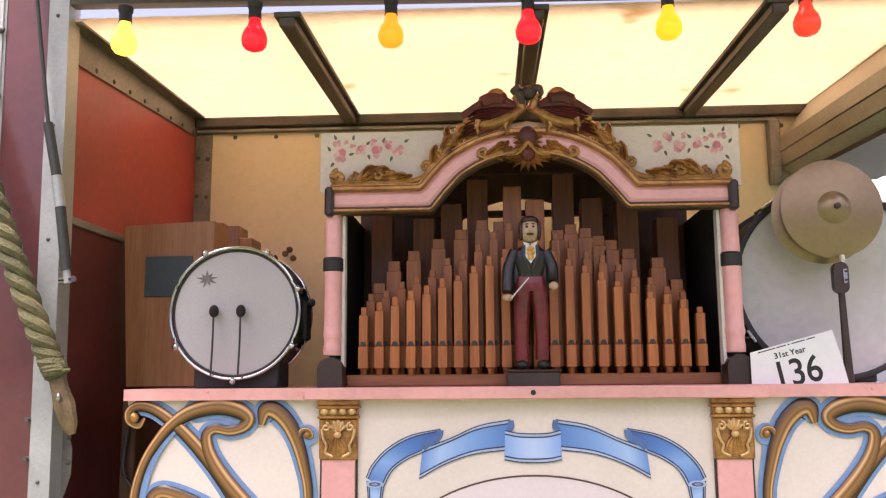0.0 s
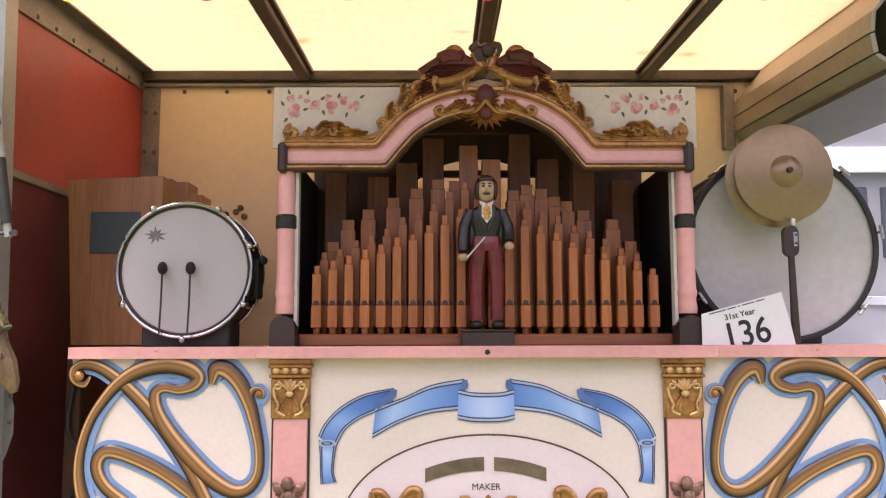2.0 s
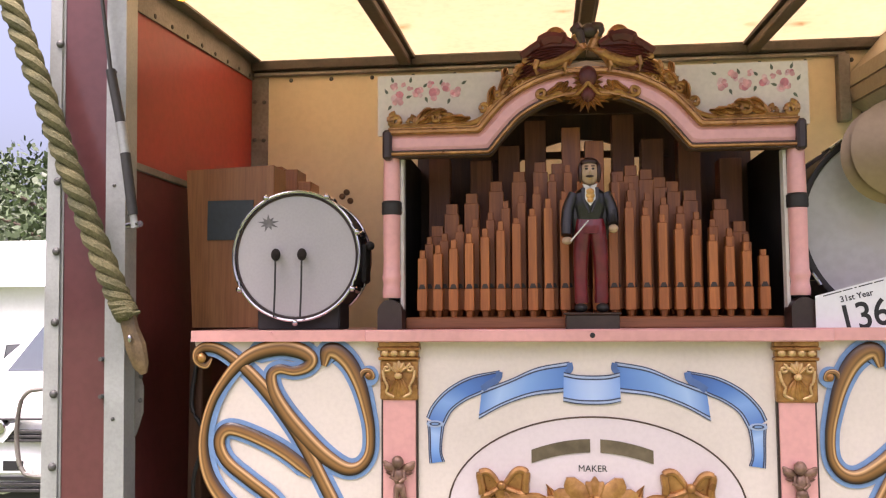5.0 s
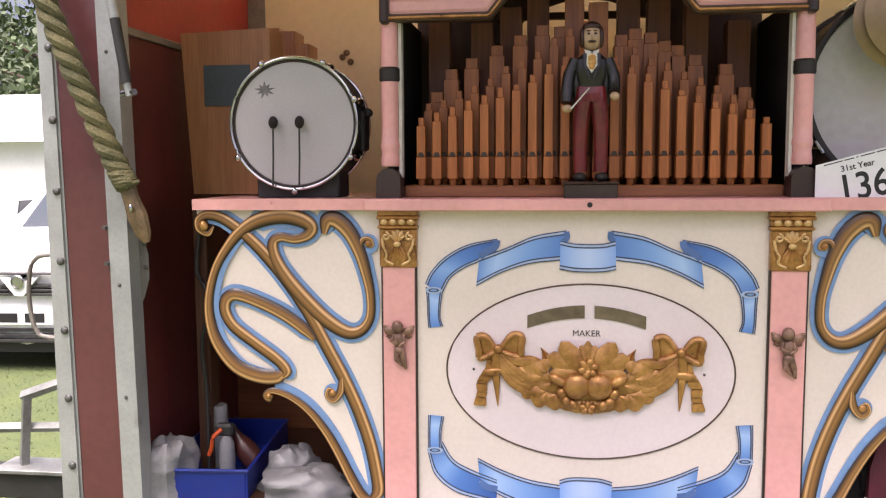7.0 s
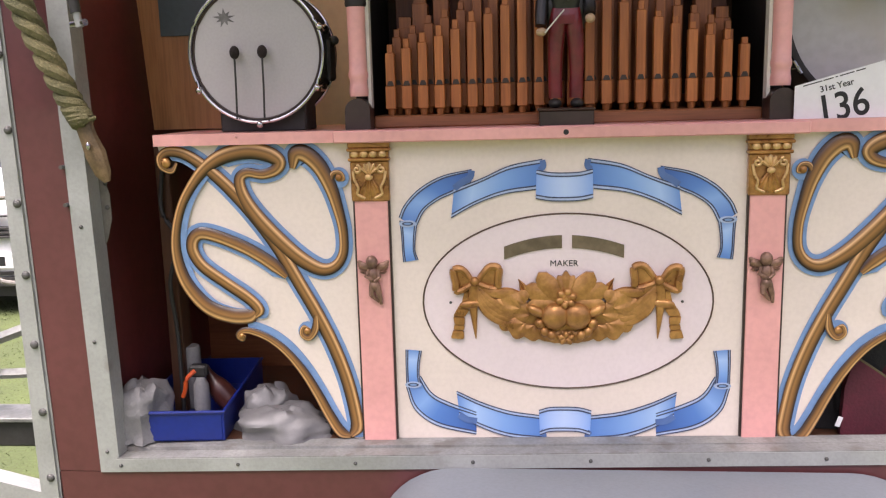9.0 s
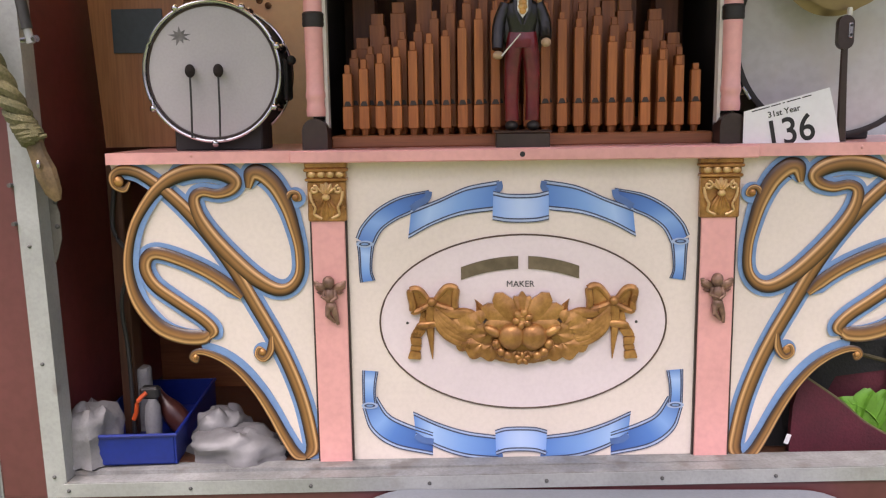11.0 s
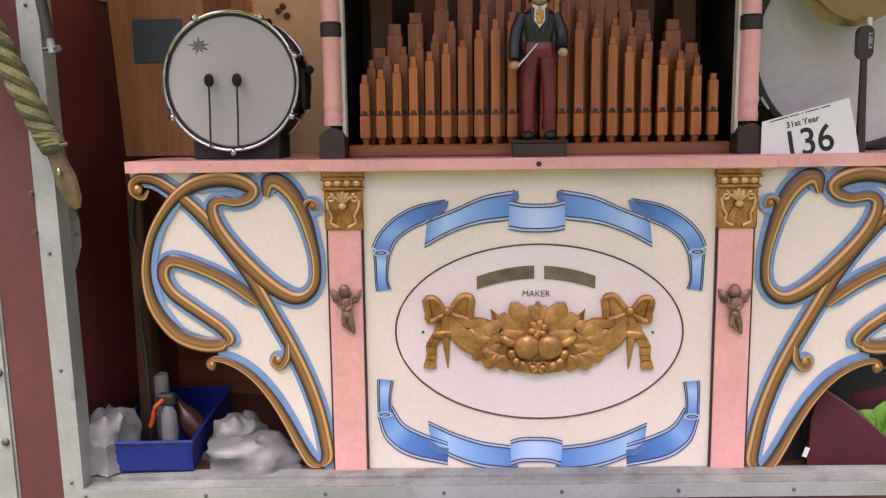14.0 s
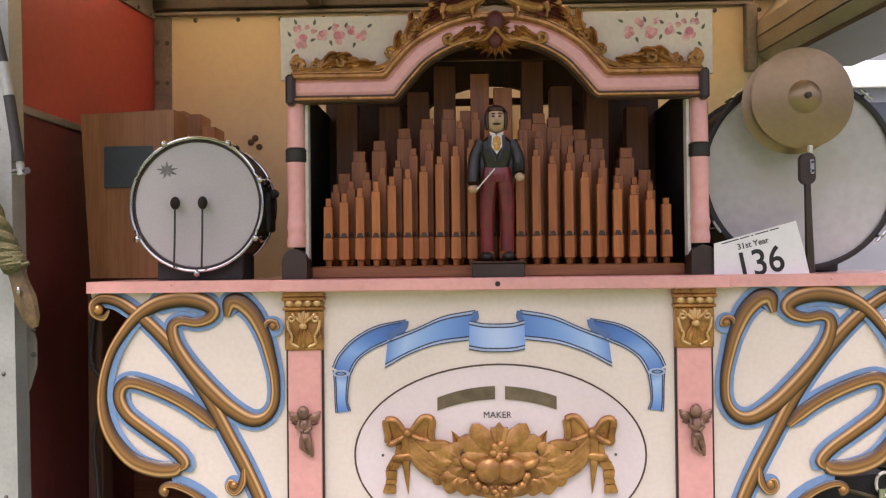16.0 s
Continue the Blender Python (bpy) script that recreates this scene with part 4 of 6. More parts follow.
for mx in (1, -1):
    b = B()
    add_ell(b, V(GX + mx * 0.0265, -0.022, 1.060), (0.0345, 0.024, 0.033), 0.35 * mx, u=18, v=14)
    carve("apple", b)
    for dx, z, rr in ((0.064, 1.040, 0.0125), (0.052, 1.020, 0.012), (0.036, 1.012, 0.0115)):
        b = B()
        add_ell(b, V(GX + mx * dx, -0.022, z), (rr, 0.010, rr * 1.1), 0.4 * mx)
        carve("berry", b)
    # bow: two broad loops, a knot, a banded tail and a pointed one
    kx, kz = GX + mx * 0.221, 1.145
    for loop in ([(0.006, 0.0), (0.030, 0.028), (0.052, 0.025), (0.047, -0.006), (0.044, -0.026), (0.012, -0.012)], [(-0.006, 0.0), (-0.034, 0.033), (-0.058, 0.030), (-0.056, 0.002), (-0.052, -0.020), (-0.014, -0.010)]):
        b = B()
        c = curve([V(kx + mx * x, -0.011, kz + z) for x, z in loop + loop[:1]], 6)
        add_tube(b, c, [0.0062 + 0.0035 * math.sin(math.pi * i / (len(c) - 1)) for i in range(len(c))], 8)
        carve("bow_loop", b)
        b = B()
        add_prism(b, [(kx + mx * x * 0.86, kz + z * 0.86) for x, z in loop], -0.008, 0.0)
        carve("bow_inside", b)
    b = B()
    add_ell(b, V(kx, -0.022, kz), (0.012, 0.010, 0.012))
    carve("bow_knot", b)
    steps = [(0.014, -0.030, 0.013), (0.020, -0.058, 0.0135), (0.030, -0.072, 0.015), (0.041, -0.092, 0.014), (0.040, -0.112, 0.0125), (0.043, -0.126, 0.013), (0.046, -0.147, 0.0165)]
    for i, ((xa, za, wa), (xb, zb, wb)) in enumerate(zip(steps, steps[1:])):
        b = B()
        lip = 0.0025 if i % 2 else 0.0
        quad = [(kx + mx * (xa - wa), kz + za), (kx + mx * (xa + wa), kz + za + 0.003), (kx + mx * (xb + wb), kz + zb + 0.0035), (kx + mx * (xb - wb), kz + zb + 0.0015)]
        add_prism(b, quad, -0.0115 - lip, 0.0)
        bmesh.ops.bevel(b, geom=b.edges[:], offset=0.002, segments=2, affect="EDGES")
        carve("tail_fold", b)
    b = B()
    c = curve([V(kx + mx * x, -0.010, kz + z) for x, z in ((0.004, -0.010), (0.006, -0.050), (0.004, -0.085), (0.0, -0.145))], 6)
    n = len(c)
    add_tube(b, c, [0.0125 * (1 - (i / (n - 1)) ** 2.2) + 0.001 for i in range(n)], 8, flat=0.6, side=(0, 1, 0))
    carve("bow_tail", b)
    b = B()
    add_ell(b, V(kx + mx * 0.012, -0.012, kz - 0.058), (0.028, 0.009, 0.011), 0.1 * mx, u=14, v=10)
    carve("tail_wrap", b)
    for off in (0.0, 0.011, 0.022, 0.033):
        b = B()
        c = curve([V(kx - mx * 0.004, -0.011, kz - 0.014), V(kx - mx * (0.030 - off * 0.35), -0.014, kz - 0.040 - off * 0.8), V(kx - mx * (0.066 - off * 0.3), -0.015, kz - 0.066 - off * 1.0), V(kx - mx * 0.112, -0.011, kz - 0.082 - off * 1.1)], 6)
        n = len(c)
        add_tube(b, c, [0.0042 + 0.0055 * math.sin(math.pi * i / (n - 1)) for i in range(n)], 8, flat=0.7, side=(0, 1, 0))
        carve("drape_fold", b)
    b = B()
    c = curve([V(kx - mx * 0.008, -0.010, kz - 0.010), V(kx - mx * 0.045, -0.013, kz - 0.030), V(kx - mx * 0.085, -0.014, kz - 0.030), V(kx - mx * 0.115, -0.011, kz - 0.038)], 6)
    n = len(c)
    add_tube(b, c, [0.006 + 0.008 * math.sin(math.pi * i / (n - 1)) for i in range(n)], 8, flat=0.7, side=(0, 1, 0))
    carve("drape_fold", b)

# pilasters with capitals and cherubs
for mx in (-1, 1):
    cx = mx * 0.4735
    zone()
    root = thing("pilaster", (cx, 0, 0.74), "pink painted pilaster with carved gold capital", "pilaster", "organ pilasters")
    b = B()
    add_box(b, cx - 0.041, cx + 0.041, -0.014, 0.0, 0.698, 1.345, 0.002)
    part("shaft", b, PINK, root)
    for e in (-1, 1):
        # raised dark strip drawn for the shadowed gap beside the shaft
        b = B()
        add_box(b, cx + e * 0.0435 - 0.0025, cx + e * 0.0435 + 0.0025, -0.008, -0.0005, 0.698, 1.34)
        part("shadow_gap", b, DARKBROWN, root, "dark brown strip drawn for the shadow gap")
    b = B()
    add_box(b, cx - 0.047, cx + 0.047, -0.020, 0.0, 1.338, 1.436, 0.003)
    cap = part("capital", b, GOLD_DULL, root)
    for x0, z0, z1, d in ((0.051, 1.436, 1.444, 0.028), (0.048, 1.444, 1.460, 0.022), (0.053, 1.460, 1.468, 0.032), (0.051, 1.468, 1.482, 0.027)):
        b = B()
        add_box(b, cx - x0, cx + x0, -d, 0.0, z0, z1, 0.0025)
        part("moulding", b, GOLD, cap)
    for k in range(4):
        b = B()
        add_ell(b, V(cx - 0.034 + 0.0227 * k, -0.025, 1.4535), (0.0095, 0.007, 0.009))
        part("egg", b, GOLD_LIT, cap)
    b = B()
    add_fan(b, (cx, 1.406), -90, 0.060, 34, -0.019, 0.011, 5, 0.06)
    part("shell", b, GOLD_DULL, cap)
    b = B()
    add_fan(b, (cx, 1.402), 90, 0.030, 62, -0.019, 0.012, 5, 0.10)
    part("shell_crown", b, GOLD_LIT, cap)
    b = B()
    add_ell(b, V(cx, -0.030, 1.398), (0.010, 0.007, 0.008))
    part("shell_knot", b, GOLD_LIT, cap)
    for e in (-1, 1):
        b = B()
        add_tube(b, spiral(cx + e * 0.0300, 1.4165, 0.0105, 1.2, math.pi / 2, -0.024, e), 0.0035, 6)
        add_tube(b, curve([V(cx + e * 0.040, -0.022, 1.412), V(cx + e * 0.036, -0.024, 1.390), V(cx + e * 0.028, -0.025, 1.372), V(cx + e * 0.030, -0.024, 1.356), V(cx + e * 0.012, -0.024, 1.346)], 5), 0.0036, 6)
        part("volute", b, GOLD_LIT, cap)
        b = B()
        add_leaf(b, (cx + e * 0.033, 1.388), -90 - e * 6, 0.034, 0.013, -0.019, 0.010, -e * 14)
        part("acanthus_leaf", b, GOLD_DULL, cap)
    # cherub
    zone(1.0, 0, 1.0284, -0.049)
    b = B()
    y0 = -0.022
    add_ell(b, V(cx - 0.002, y0 - 0.006, 1.203), (0.015, 0.013, 0.016))
    add_ell(b, V(cx, y0, 1.168), (0.014, 0.012, 0.022))
    add_ell(b, V(cx + 0.002, y0, 1.144), (0.014, 0.012, 0.014))
    add_tube(b, [V(cx - 0.004, y0, 1.142), V(cx - 0.006, y0 - 0.006, 1.122), V(cx + 0.012, y0, 1.104)], [0.009, 0.007, 0.004], 8)
    add_tube(b, [V(cx + 0.008, y0, 1.142), V(cx + 0.014, y0 - 0.004, 1.120), V(cx + 0.018, y0, 1.098)], [0.009, 0.007, 0.004], 8)
    add_tube(b, [V(cx - 0.010, y0, 1.182), V(cx - 0.018, y0 - 0.006, 1.168), V(cx + 0.0, y0 - 0.012, 1.160)], [0.006, 0.005, 0.004], 8)
    add_tube(b, [V(cx + 0.010, y0, 1.182), V(cx + 0.016, y0 - 0.006, 1.166), V(cx + 0.004, y0 - 0.012, 1.156)], [0.006, 0.005, 0.004], 8)
    for e in (-1, 1):
        add_ell(b, V(cx + e * 0.022, -0.018, 1.190), (0.018, 0.005, 0.010), -e * 0.35)
        add_ell(b, V(cx + e * 0.030, -0.017, 1.197), (0.012, 0.004, 0.006), -e * 0.6)
        for k in range(3):
            add_leaf(b, (cx + e * 0.016, 1.186 - 0.004 * k), 90 - e * (70 + 16 * k), 0.026 - 0.004 * k, 0.012, -0.018, 0.006, e * 20)
    solid("cherub", b, CHERUB, "small bronze painted cherub relief on pink pilaster", "cherub", "pilaster cherubs")

# shelf
zone()
root = thing("shelf", (0, 0.2, 1.484), "long pink painted organ shelf", "shelf")
b = B()
add_prism(b, [(-1.011, 1.482), (1.10, 1.484), (1.10, 1.514), (-1.011, 1.510)], -0.022, 0.46)
part("shelf_board", b, PINK, root)
b = B()
add_box(b, -0.555, 0.555, -0.045, -0.0215, 1.4815, 1.511, 0.003)
part("front_edge", b, PINK, root)
b = B()
add_lathe(b, [(0.0065, -0.0455), (0.0065, -0.046), (0.003, -0.0462)], (0.0, 0, 1.497), "y", 14)
part("key_hole", b, INK, root, "small black hole")
for x in (-0.80, 0.80):
    b = B()
    add_ell(b, V(x, -0.0225, 1.502), (0.004, 0.002, 0.004))
    part("screw_head", b, PINK, root)


# ---- upper organ ----
AX = 0.010
zone(1.0077, -0.0072, 1.0137, -0.0305)
proscenium = thing("proscenium", (AX, 0.05, 1.515), "pink and gold arched organ proscenium with turned columns", "organ top")
for mx in (-1, 1):
    cx = AX + mx * 0.5035
    col = B()
    prof = [(0.0225, 1.600), (0.0235, 1.606), (0.024, 1.616), (0.0225, 1.624), (0.0215, 1.632), (0.022, 1.640), (0.0245, 1.648), (0.0245, 1.655), (0.0225, 1.662), (0.0215, 1.70), (0.0225, 1.80), (0.0225, 1.86), (0.0215, 1.92), (0.0205, 1.96)]
    add_lathe(col, prof, (cx, 0.056, 0), "z", 24)
    c = part("column", col, PINK, proscenium)
    b = B()
    add_lathe(b, [(0.0225, 1.812), (0.0255, 1.814), (0.0265, 1.820), (0.0255, 1.826), (0.0265, 1.831), (0.0255, 1.837), (0.0265, 1.843), (0.0225, 1.848)], (cx, 0.056, 0), "z", 24)
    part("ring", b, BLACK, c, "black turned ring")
    b = B()
    arc = [(cx - 0.031, 1.515), (cx + 0.031, 1.515)] + [(cx + 0.031 * math.cos(math.pi * k / 12), 1.564 + 0.031 * math.sin(math.pi * k / 12)) for k in range(13)]
    add_prism(b, arc, 0.022, 0.085)
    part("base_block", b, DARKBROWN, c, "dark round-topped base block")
    b = B()
    add_box(b, cx - mx * 0.026 - 0.004, cx - mx * 0.026 + 0.004, 0.06, 0.09, 1.515, 1.96)
    part("white_edge", b, SHIRT, proscenium, "thin white edge strip")
    b = B()
    add_box(b, cx - 0.014, cx + 0.014, 0.09, 0.62, 1.515, 2.0)
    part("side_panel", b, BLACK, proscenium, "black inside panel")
    b = B()
    add_box(b, AX + mx * 0.5095 - 0.0115, AX + mx * 0.5095 + 0.0115, 0.012, 0.055, 1.950, 2.026, 0.006)
    part("end_block", b, DARKBROWN, proscenium, "dark moulding end block")
ARC = [(-0.251, 1.991), (-0.217, 2.032), (-0.175, 2.075), (-0.112, 2.111), (-0.048, 2.129), (0.010, 2.134)]


def arch_line(off):
    """The moulding's line, shifted across itself by off."""
    left = [V(-0.498, 0, 1.991 + off), V(-0.251 + 0.18 * off - (0.42 * off), 0, 1.991 + off)]
    arc = curve([V(x, 0, z) for x, z in ARC], 6)
    sh = []
    for i, p in enumerate(arc):
        t = (arc[min(i + 1, len(arc) - 1)] - arc[max(i - 1, 0)]).normalized()
        sh.append(p + V(-t.z, 0, t.x) * off)
    left[1].x = sh[0].x + (sh[0].z - left[1].z) * -0.8 if off else left[1].x
    half = left[:1] + [V(left[0].x + (left[1].x - left[0].x) * k / 6, 0, left[0].z) for k in range(1, 7)] + [p for p in sh if p.z > left[0].z + 0.001]
    return half + [V(2 * AX - p.x, 0, p.z) for p in half[-2::-1]]


def arch_band(o0, o1, y0, y1, name, m, label=""):
    a, c = arch_line(o0), arch_line(o1)
    def samp(l):
        d = [0]
        for p, q in zip(l, l[1:]):
            d.append(d[-1] + (q - p).length)
        out = []
        for k in range(97):
            s = d[-1] * k / 96
            i = max(0, min(len(l) - 2, next((j for j in range(len(d) - 1) if d[j + 1] >= s), len(l) - 2)))
            out.append(l[i].lerp(l[i + 1], (s - d[i]) / max(1e-6, d[i + 1] - d[i])))
        return out
    a, c = samp(a), samp(c)
    b = B()
    rings(b, [[V(p.x, y1, p.z), V(p.x, y0 + 0.004, p.z), p.lerp(q, 0.25) + V(0, y0, 0), p.lerp(q, 0.75) + V(0, y0, 0), V(q.x, y0 + 0.004, q.z), V(q.x, y1, q.z)] for p, q in zip(a, c)])
    return part(name, b, m, proscenium, label, smooth=14)


arch_band(0.024, -0.018, 0.030, 0.060, "pink_moulding", PINK)
arch_band(0.036, 0.0235, 0.016, 0.060, "gold_moulding", GOLD)
arch_band(0.0425, 0.0365, 0.024, 0.060, "gold_fillet", GOLD_DULL)
arch_band(-0.0165, -0.0225, 0.024, 0.060, "dark_fillet", UMBER)
arch_band(-0.022, -0.030, 0.018, 0.060, "gold_bead", GOLD)
arch_band(-0.0295, -0.034, 0.026, 0.060, "dark_bead", UMBER)

# boards painted with roses
r3 = random.Random(11)
for mx in (-1, 1):
    bd = thing("rose_board", (AX + mx * 0.37, 0.055, 2.03), "cream board painted with pink roses", "painted board", "rose boards")
    b = B()
    poly = [(0.541, 2.02), (0.541, 2.178), (0.205, 2.178), (0.205, 2.10), (0.27, 2.02)]
    add_prism(b, [(AX + mx * x, z) for x, z in poly], 0.058, 0.07)
    part("board", b, CREAM_DIMMED, bd)
    for x, z, r in ((0.487, 2.115, 0.021), (0.497, 2.148, 0.012), (0.435, 2.132, 0.018), (0.455, 2.142, 0.009), (0.390, 2.125, 0.020), (0.362, 2.145, 0.016), (0.335, 2.125, 0.017), (0.402, 2.152, 0.011), (0.472, 2.152, 0.009)):
        for k in range(8):
            a = r3.uniform(0, 6.28)
            d = r * 0.62 * math.sqrt(r3.random())
            rr = r * r3.uniform(0.32, 0.55)
            px, pz = AX + mx * x + d * math.cos(a), z + d * math.sin(a)
            b = B()
            add_prism(b, [(px + rr * math.cos(j * 0.785) * r3.uniform(0.8, 1.1), pz + rr * math.sin(j * 0.785) * r3.uniform(0.8, 1.1)) for j in range(8)], 0.0572 - 0.0001 * k, 0.0585)
            part("petal", b, (ROSE_PALE, ROSE, ROSE_PALE, ROSE, ROSE_PALE, ROSE, ROSE_DARK, ROSE)[k] if r > 0.010 else ROSE, bd, smooth=0)
    for x, z, a in ((0.505, 2.098, 230), (0.515, 2.130, 120), (0.465, 2.118, 20), (0.455, 2.158, 80), (0.420, 2.145, 40), (0.415, 2.118, -70), (0.376, 2.150, 70), (0.352, 2.112, 250), (0.320, 2.150, 30), (0.500, 2.160, 110)):
        b = B()
        add_leaf(b, (AX + mx * x, z), 180 - a if mx > 0 else a, 0.015, 0.007, 0.0572, 0.0006)
        part("leaf", b, LEAF_PAINT, bd, smooth=0)
b = B()
top = [(AX - 0.235, 2.06), (AX - 0.19, 2.12), (AX - 0.12, 2.175), (AX, 2.20), (AX + 0.12, 2.175), (AX + 0.19, 2.12), (AX + 0.235, 2.06), (AX + 0.18, 2.085), (AX + 0.10, 2.125), (AX, 2.145), (AX - 0.10, 2.125), (AX - 0.18, 2.085)]
add_prism(b, top, 0.060, 0.072)
part("crest_board", b, CREAM_DIMMED, proscenium)

# carved gold cresting
crest = thing("cresting", (AX, 0.03, 2.15), "carved antique gold scroll and leaf cresting over the arch", "carving")
for mx in (-1, 1):
    def P(x, z):
        return (AX + mx * x, z)

    def scroll(pts, r0, r1, y=0.035, m=GOLD_DULL, nm="scroll"):
        b = B()
        c = curve([V(*P(x, 0)[:1], y, z) for x, z in pts], 6)
        add_tube(b, c, [r0 + (r1 - r0) * i / (len(c) - 1) for i in range(len(c))], 8, flat=0.9, side=(0, 1, 0))
        part(nm, b, m, crest)
    # low dolphin scrolls beside the arch
    b = B()
    add_tube(b, spiral(P(0.490, 0)[0], 2.054, 0.019, 1.4, math.pi * (0.5), 0.034, mx * -1), 0.0075, 8)
    part("volute", b, GOLD_DULL, crest)
    b = B()
    add_tube(b, spiral(P(0.450, 0)[0], 2.050, 0.014, 1.3, math.pi * 0.5, 0.034, mx), 0.006, 8)
    part("volute", b, GOLD_DULL, crest)
    scroll([(0.505, 2.034), (0.46, 2.037), (0.40, 2.036), (0.34, 2.037), (0.30, 2.040), (0.268, 2.052), (0.25, 2.07)], 0.0085, 0.007)
    scroll([(0.438, 2.045), (0.420, 2.066), (0.390, 2.076), (0.358, 2.066), (0.336, 2.050), (0.310, 2.044)], 0.009, 0.006)
    for x, z, r, st, sg in ((0.415, 2.055, 0.012, 0.5, 1), (0.382, 2.058, 0.016, 0.3, -1), (0.350, 2.054, 0.012, 0.6, 1), (0.322, 2.050, 0.009, 0.2, -1)):
        b = B()
        add_tube(b, spiral(P(x, 0)[0], z, r, 1.2, math.pi * st, 0.030, mx * sg), r * 0.38, 8)
        part("volute", b, GOLD_DULL, crest)
    for x, z, a, l, w, bd in ((0.425, 2.058, 60, 0.040, 0.020, -70), (0.400, 2.064, 30, 0.045, 0.020, -50), (0.375, 2.050, 15, 0.045, 0.022, -30), (0.350, 2.056, 5, 0.045, 0.018, -30), (0.430, 2.044, 20, 0.05, 0.018, 20), (0.335, 2.046, 10, 0.04, 0.014, 10)):
        b = B()
        add_leaf(b, P(x, z), a if mx < 0 else 180 - a, l, w, 0.032, 0.016, bd if mx < 0 else -bd, blunt=True)
        part("leaf", b, GOLD_DULL, crest)
    # scrolls climbing the arch
    b = B()
    add_tube(b, spiral(P(0.262, 0)[0], 2.079, 0.013, 1.3, 0.0 if mx < 0 else math.pi, 0.036, -mx), 0.0055, 8)
    part("volute", b, GOLD_DULL, crest)
    scroll([(0.252, 2.070), (0.232, 2.092), (0.212, 2.120), (0.190, 2.146), (0.160, 2.158), (0.125, 2.168), (0.085, 2.178), (0.05, 2.176)], 0.008, 0.009)
    scroll([(0.222, 2.085), (0.200, 2.108), (0.176, 2.120), (0.165, 2.140), (0.176, 2.156), (0.196, 2.156)], 0.007, 0.004)
    scroll([(0.150, 2.132), (0.128, 2.146), (0.100, 2.150), (0.082, 2.160)], 0.008, 0.004)
    for x, z, r, st, sg in ((0.226, 2.112, 0.014, 0.2, 1), (0.203, 2.142, 0.016, 0.0, -1), (0.172, 2.140, 0.012, 0.8, 1), (0.170, 2.168, 0.015, 0.4, -1), (0.140, 2.160, 0.012, 0.9, 1), (0.112, 2.158, 0.010, 0.3, -1)):
        b = B()
        add_tube(b, spiral(P(x, 0)[0], z, r, 1.25, math.pi * st, 0.030, mx * sg), r * 0.40, 8)
        part("volute", b, GOLD_DULL, crest)
    for x, z, a, l, w, bd in ((0.244, 2.085, 95, 0.050, 0.020, -40), (0.232, 2.098, 120, 0.034, 0.016, -40), (0.218, 2.118, 80, 0.050, 0.022, -60), (0.205, 2.148, 110, 0.034, 0.018, -60), (0.190, 2.130, 60, 0.050, 0.024, -50), (0.180, 2.158, 70, 0.040, 0.022, -80), (0.160, 2.146, 30, 0.050, 0.022, 10), (0.145, 2.172, 40, 0.040, 0.020, -50), (0.120, 2.156, 15, 0.045, 0.018, 10), (0.215, 2.090, 50, 0.045, 0.018, 20)):
        b = B()
        add_leaf(b, P(x, z), a if mx < 0 else 180 - a, l, w, 0.032, 0.018, bd if mx < 0 else -bd, blunt=True)
        part("acanthus", b, GOLD_DULL, crest)
    # scroll applied on the pink arch
    scroll([(0.118, 2.098), (0.108, 2.108), (0.112, 2.118), (0.125, 2.112), (0.122, 2.100), (0.10, 2.096), (0.075, 2.108), (0.055, 2.104), (0.03, 2.115), (0.012, 2.145)], 0.005, 0.007, 0.024, GOLD)
    for x, z, a, l, w, bd in ((0.10, 2.106, 40, 0.045, 0.018, -30), (0.085, 2.112, 60, 0.035, 0.016, -40), (0.07, 2.106, 20, 0.035, 0.015, 30), (0.06, 2.112, 90, 0.03, 0.014, -60), (0.09, 2.100, -10, 0.03, 0.012, -30)):
        b = B()
        add_leaf(b, P(x, z), a if mx < 0 else 180 - a, l, w, 0.027, 0.012, bd if mx < 0 else -bd, blunt=True)
        part("leaf", b, GOLD, crest)
    # winged beast beside the centre
    b = B()
    add_tube(b, curve([V(P(0.012, 0)[0], 0.02, 2.222), V(P(0.030, 0)[0], 0.010, 2.205), V(P(0.060, 0)[0], 0.012, 2.190), V(P(0.095, 0)[0], 0.016, 2.180), V(P(0.135, 0)[0], 0.022, 2.182), V(P(0.160, 0)[0], 0.026, 2.196)], 5), [0.010] * 6 + [0.013] * 12 + [0.010] * 8, 10)
    add_tube(b, curve([V(P(0.012, 0)[0], 0.022, 2.215), V(P(0.022, 0)[0], 0.022, 2.245), V(P(0.032, 0)[0], 0.018, 2.256)], 5), [0.015, 0.015, 0.014, 0.014, 0.013, 0.012, 0.012, 0.011, 0.011, 0.011, 0.011], 10)
    for lx in (0.052, 0.125):
        add_tube(b, [V(P(lx, 0)[0], 0.012, 2.190), V(P(lx + 0.006, 0)[0], 0.010, 2.168), V(P(lx - 0.002, 0)[0], 0.010, 2.155)], [0.009, 0.0055, 0.006], 7)
    for k in range(4):
        add_leaf(b, P(0.012 + 0.006 * k, 2.214), (200 + 14 * k) if mx < 0 else (-20 - 14 * k), 0.05, 0.014, 0.008, 0.008, -20 * mx)
    part("beast_body", b, GOLD_DULL, crest)
    for k in range(7):
        t = k / 6
        b = B()
        add_leaf(b, P(0.032 + 0.02 * t, 2.198 + 0.022 * (1 - t)), (176 + 22 * t) if mx < 0 else (4 - 22 * t), 0.135 - 0.028 * (1 - t), 0.042, 0.014 + 0.001 * k, 0.012, (18 - 6 * t) * (1 if mx < 0 else -1))
        part("wing_feather", b, WINE, crest, "dark wine red wing feather")
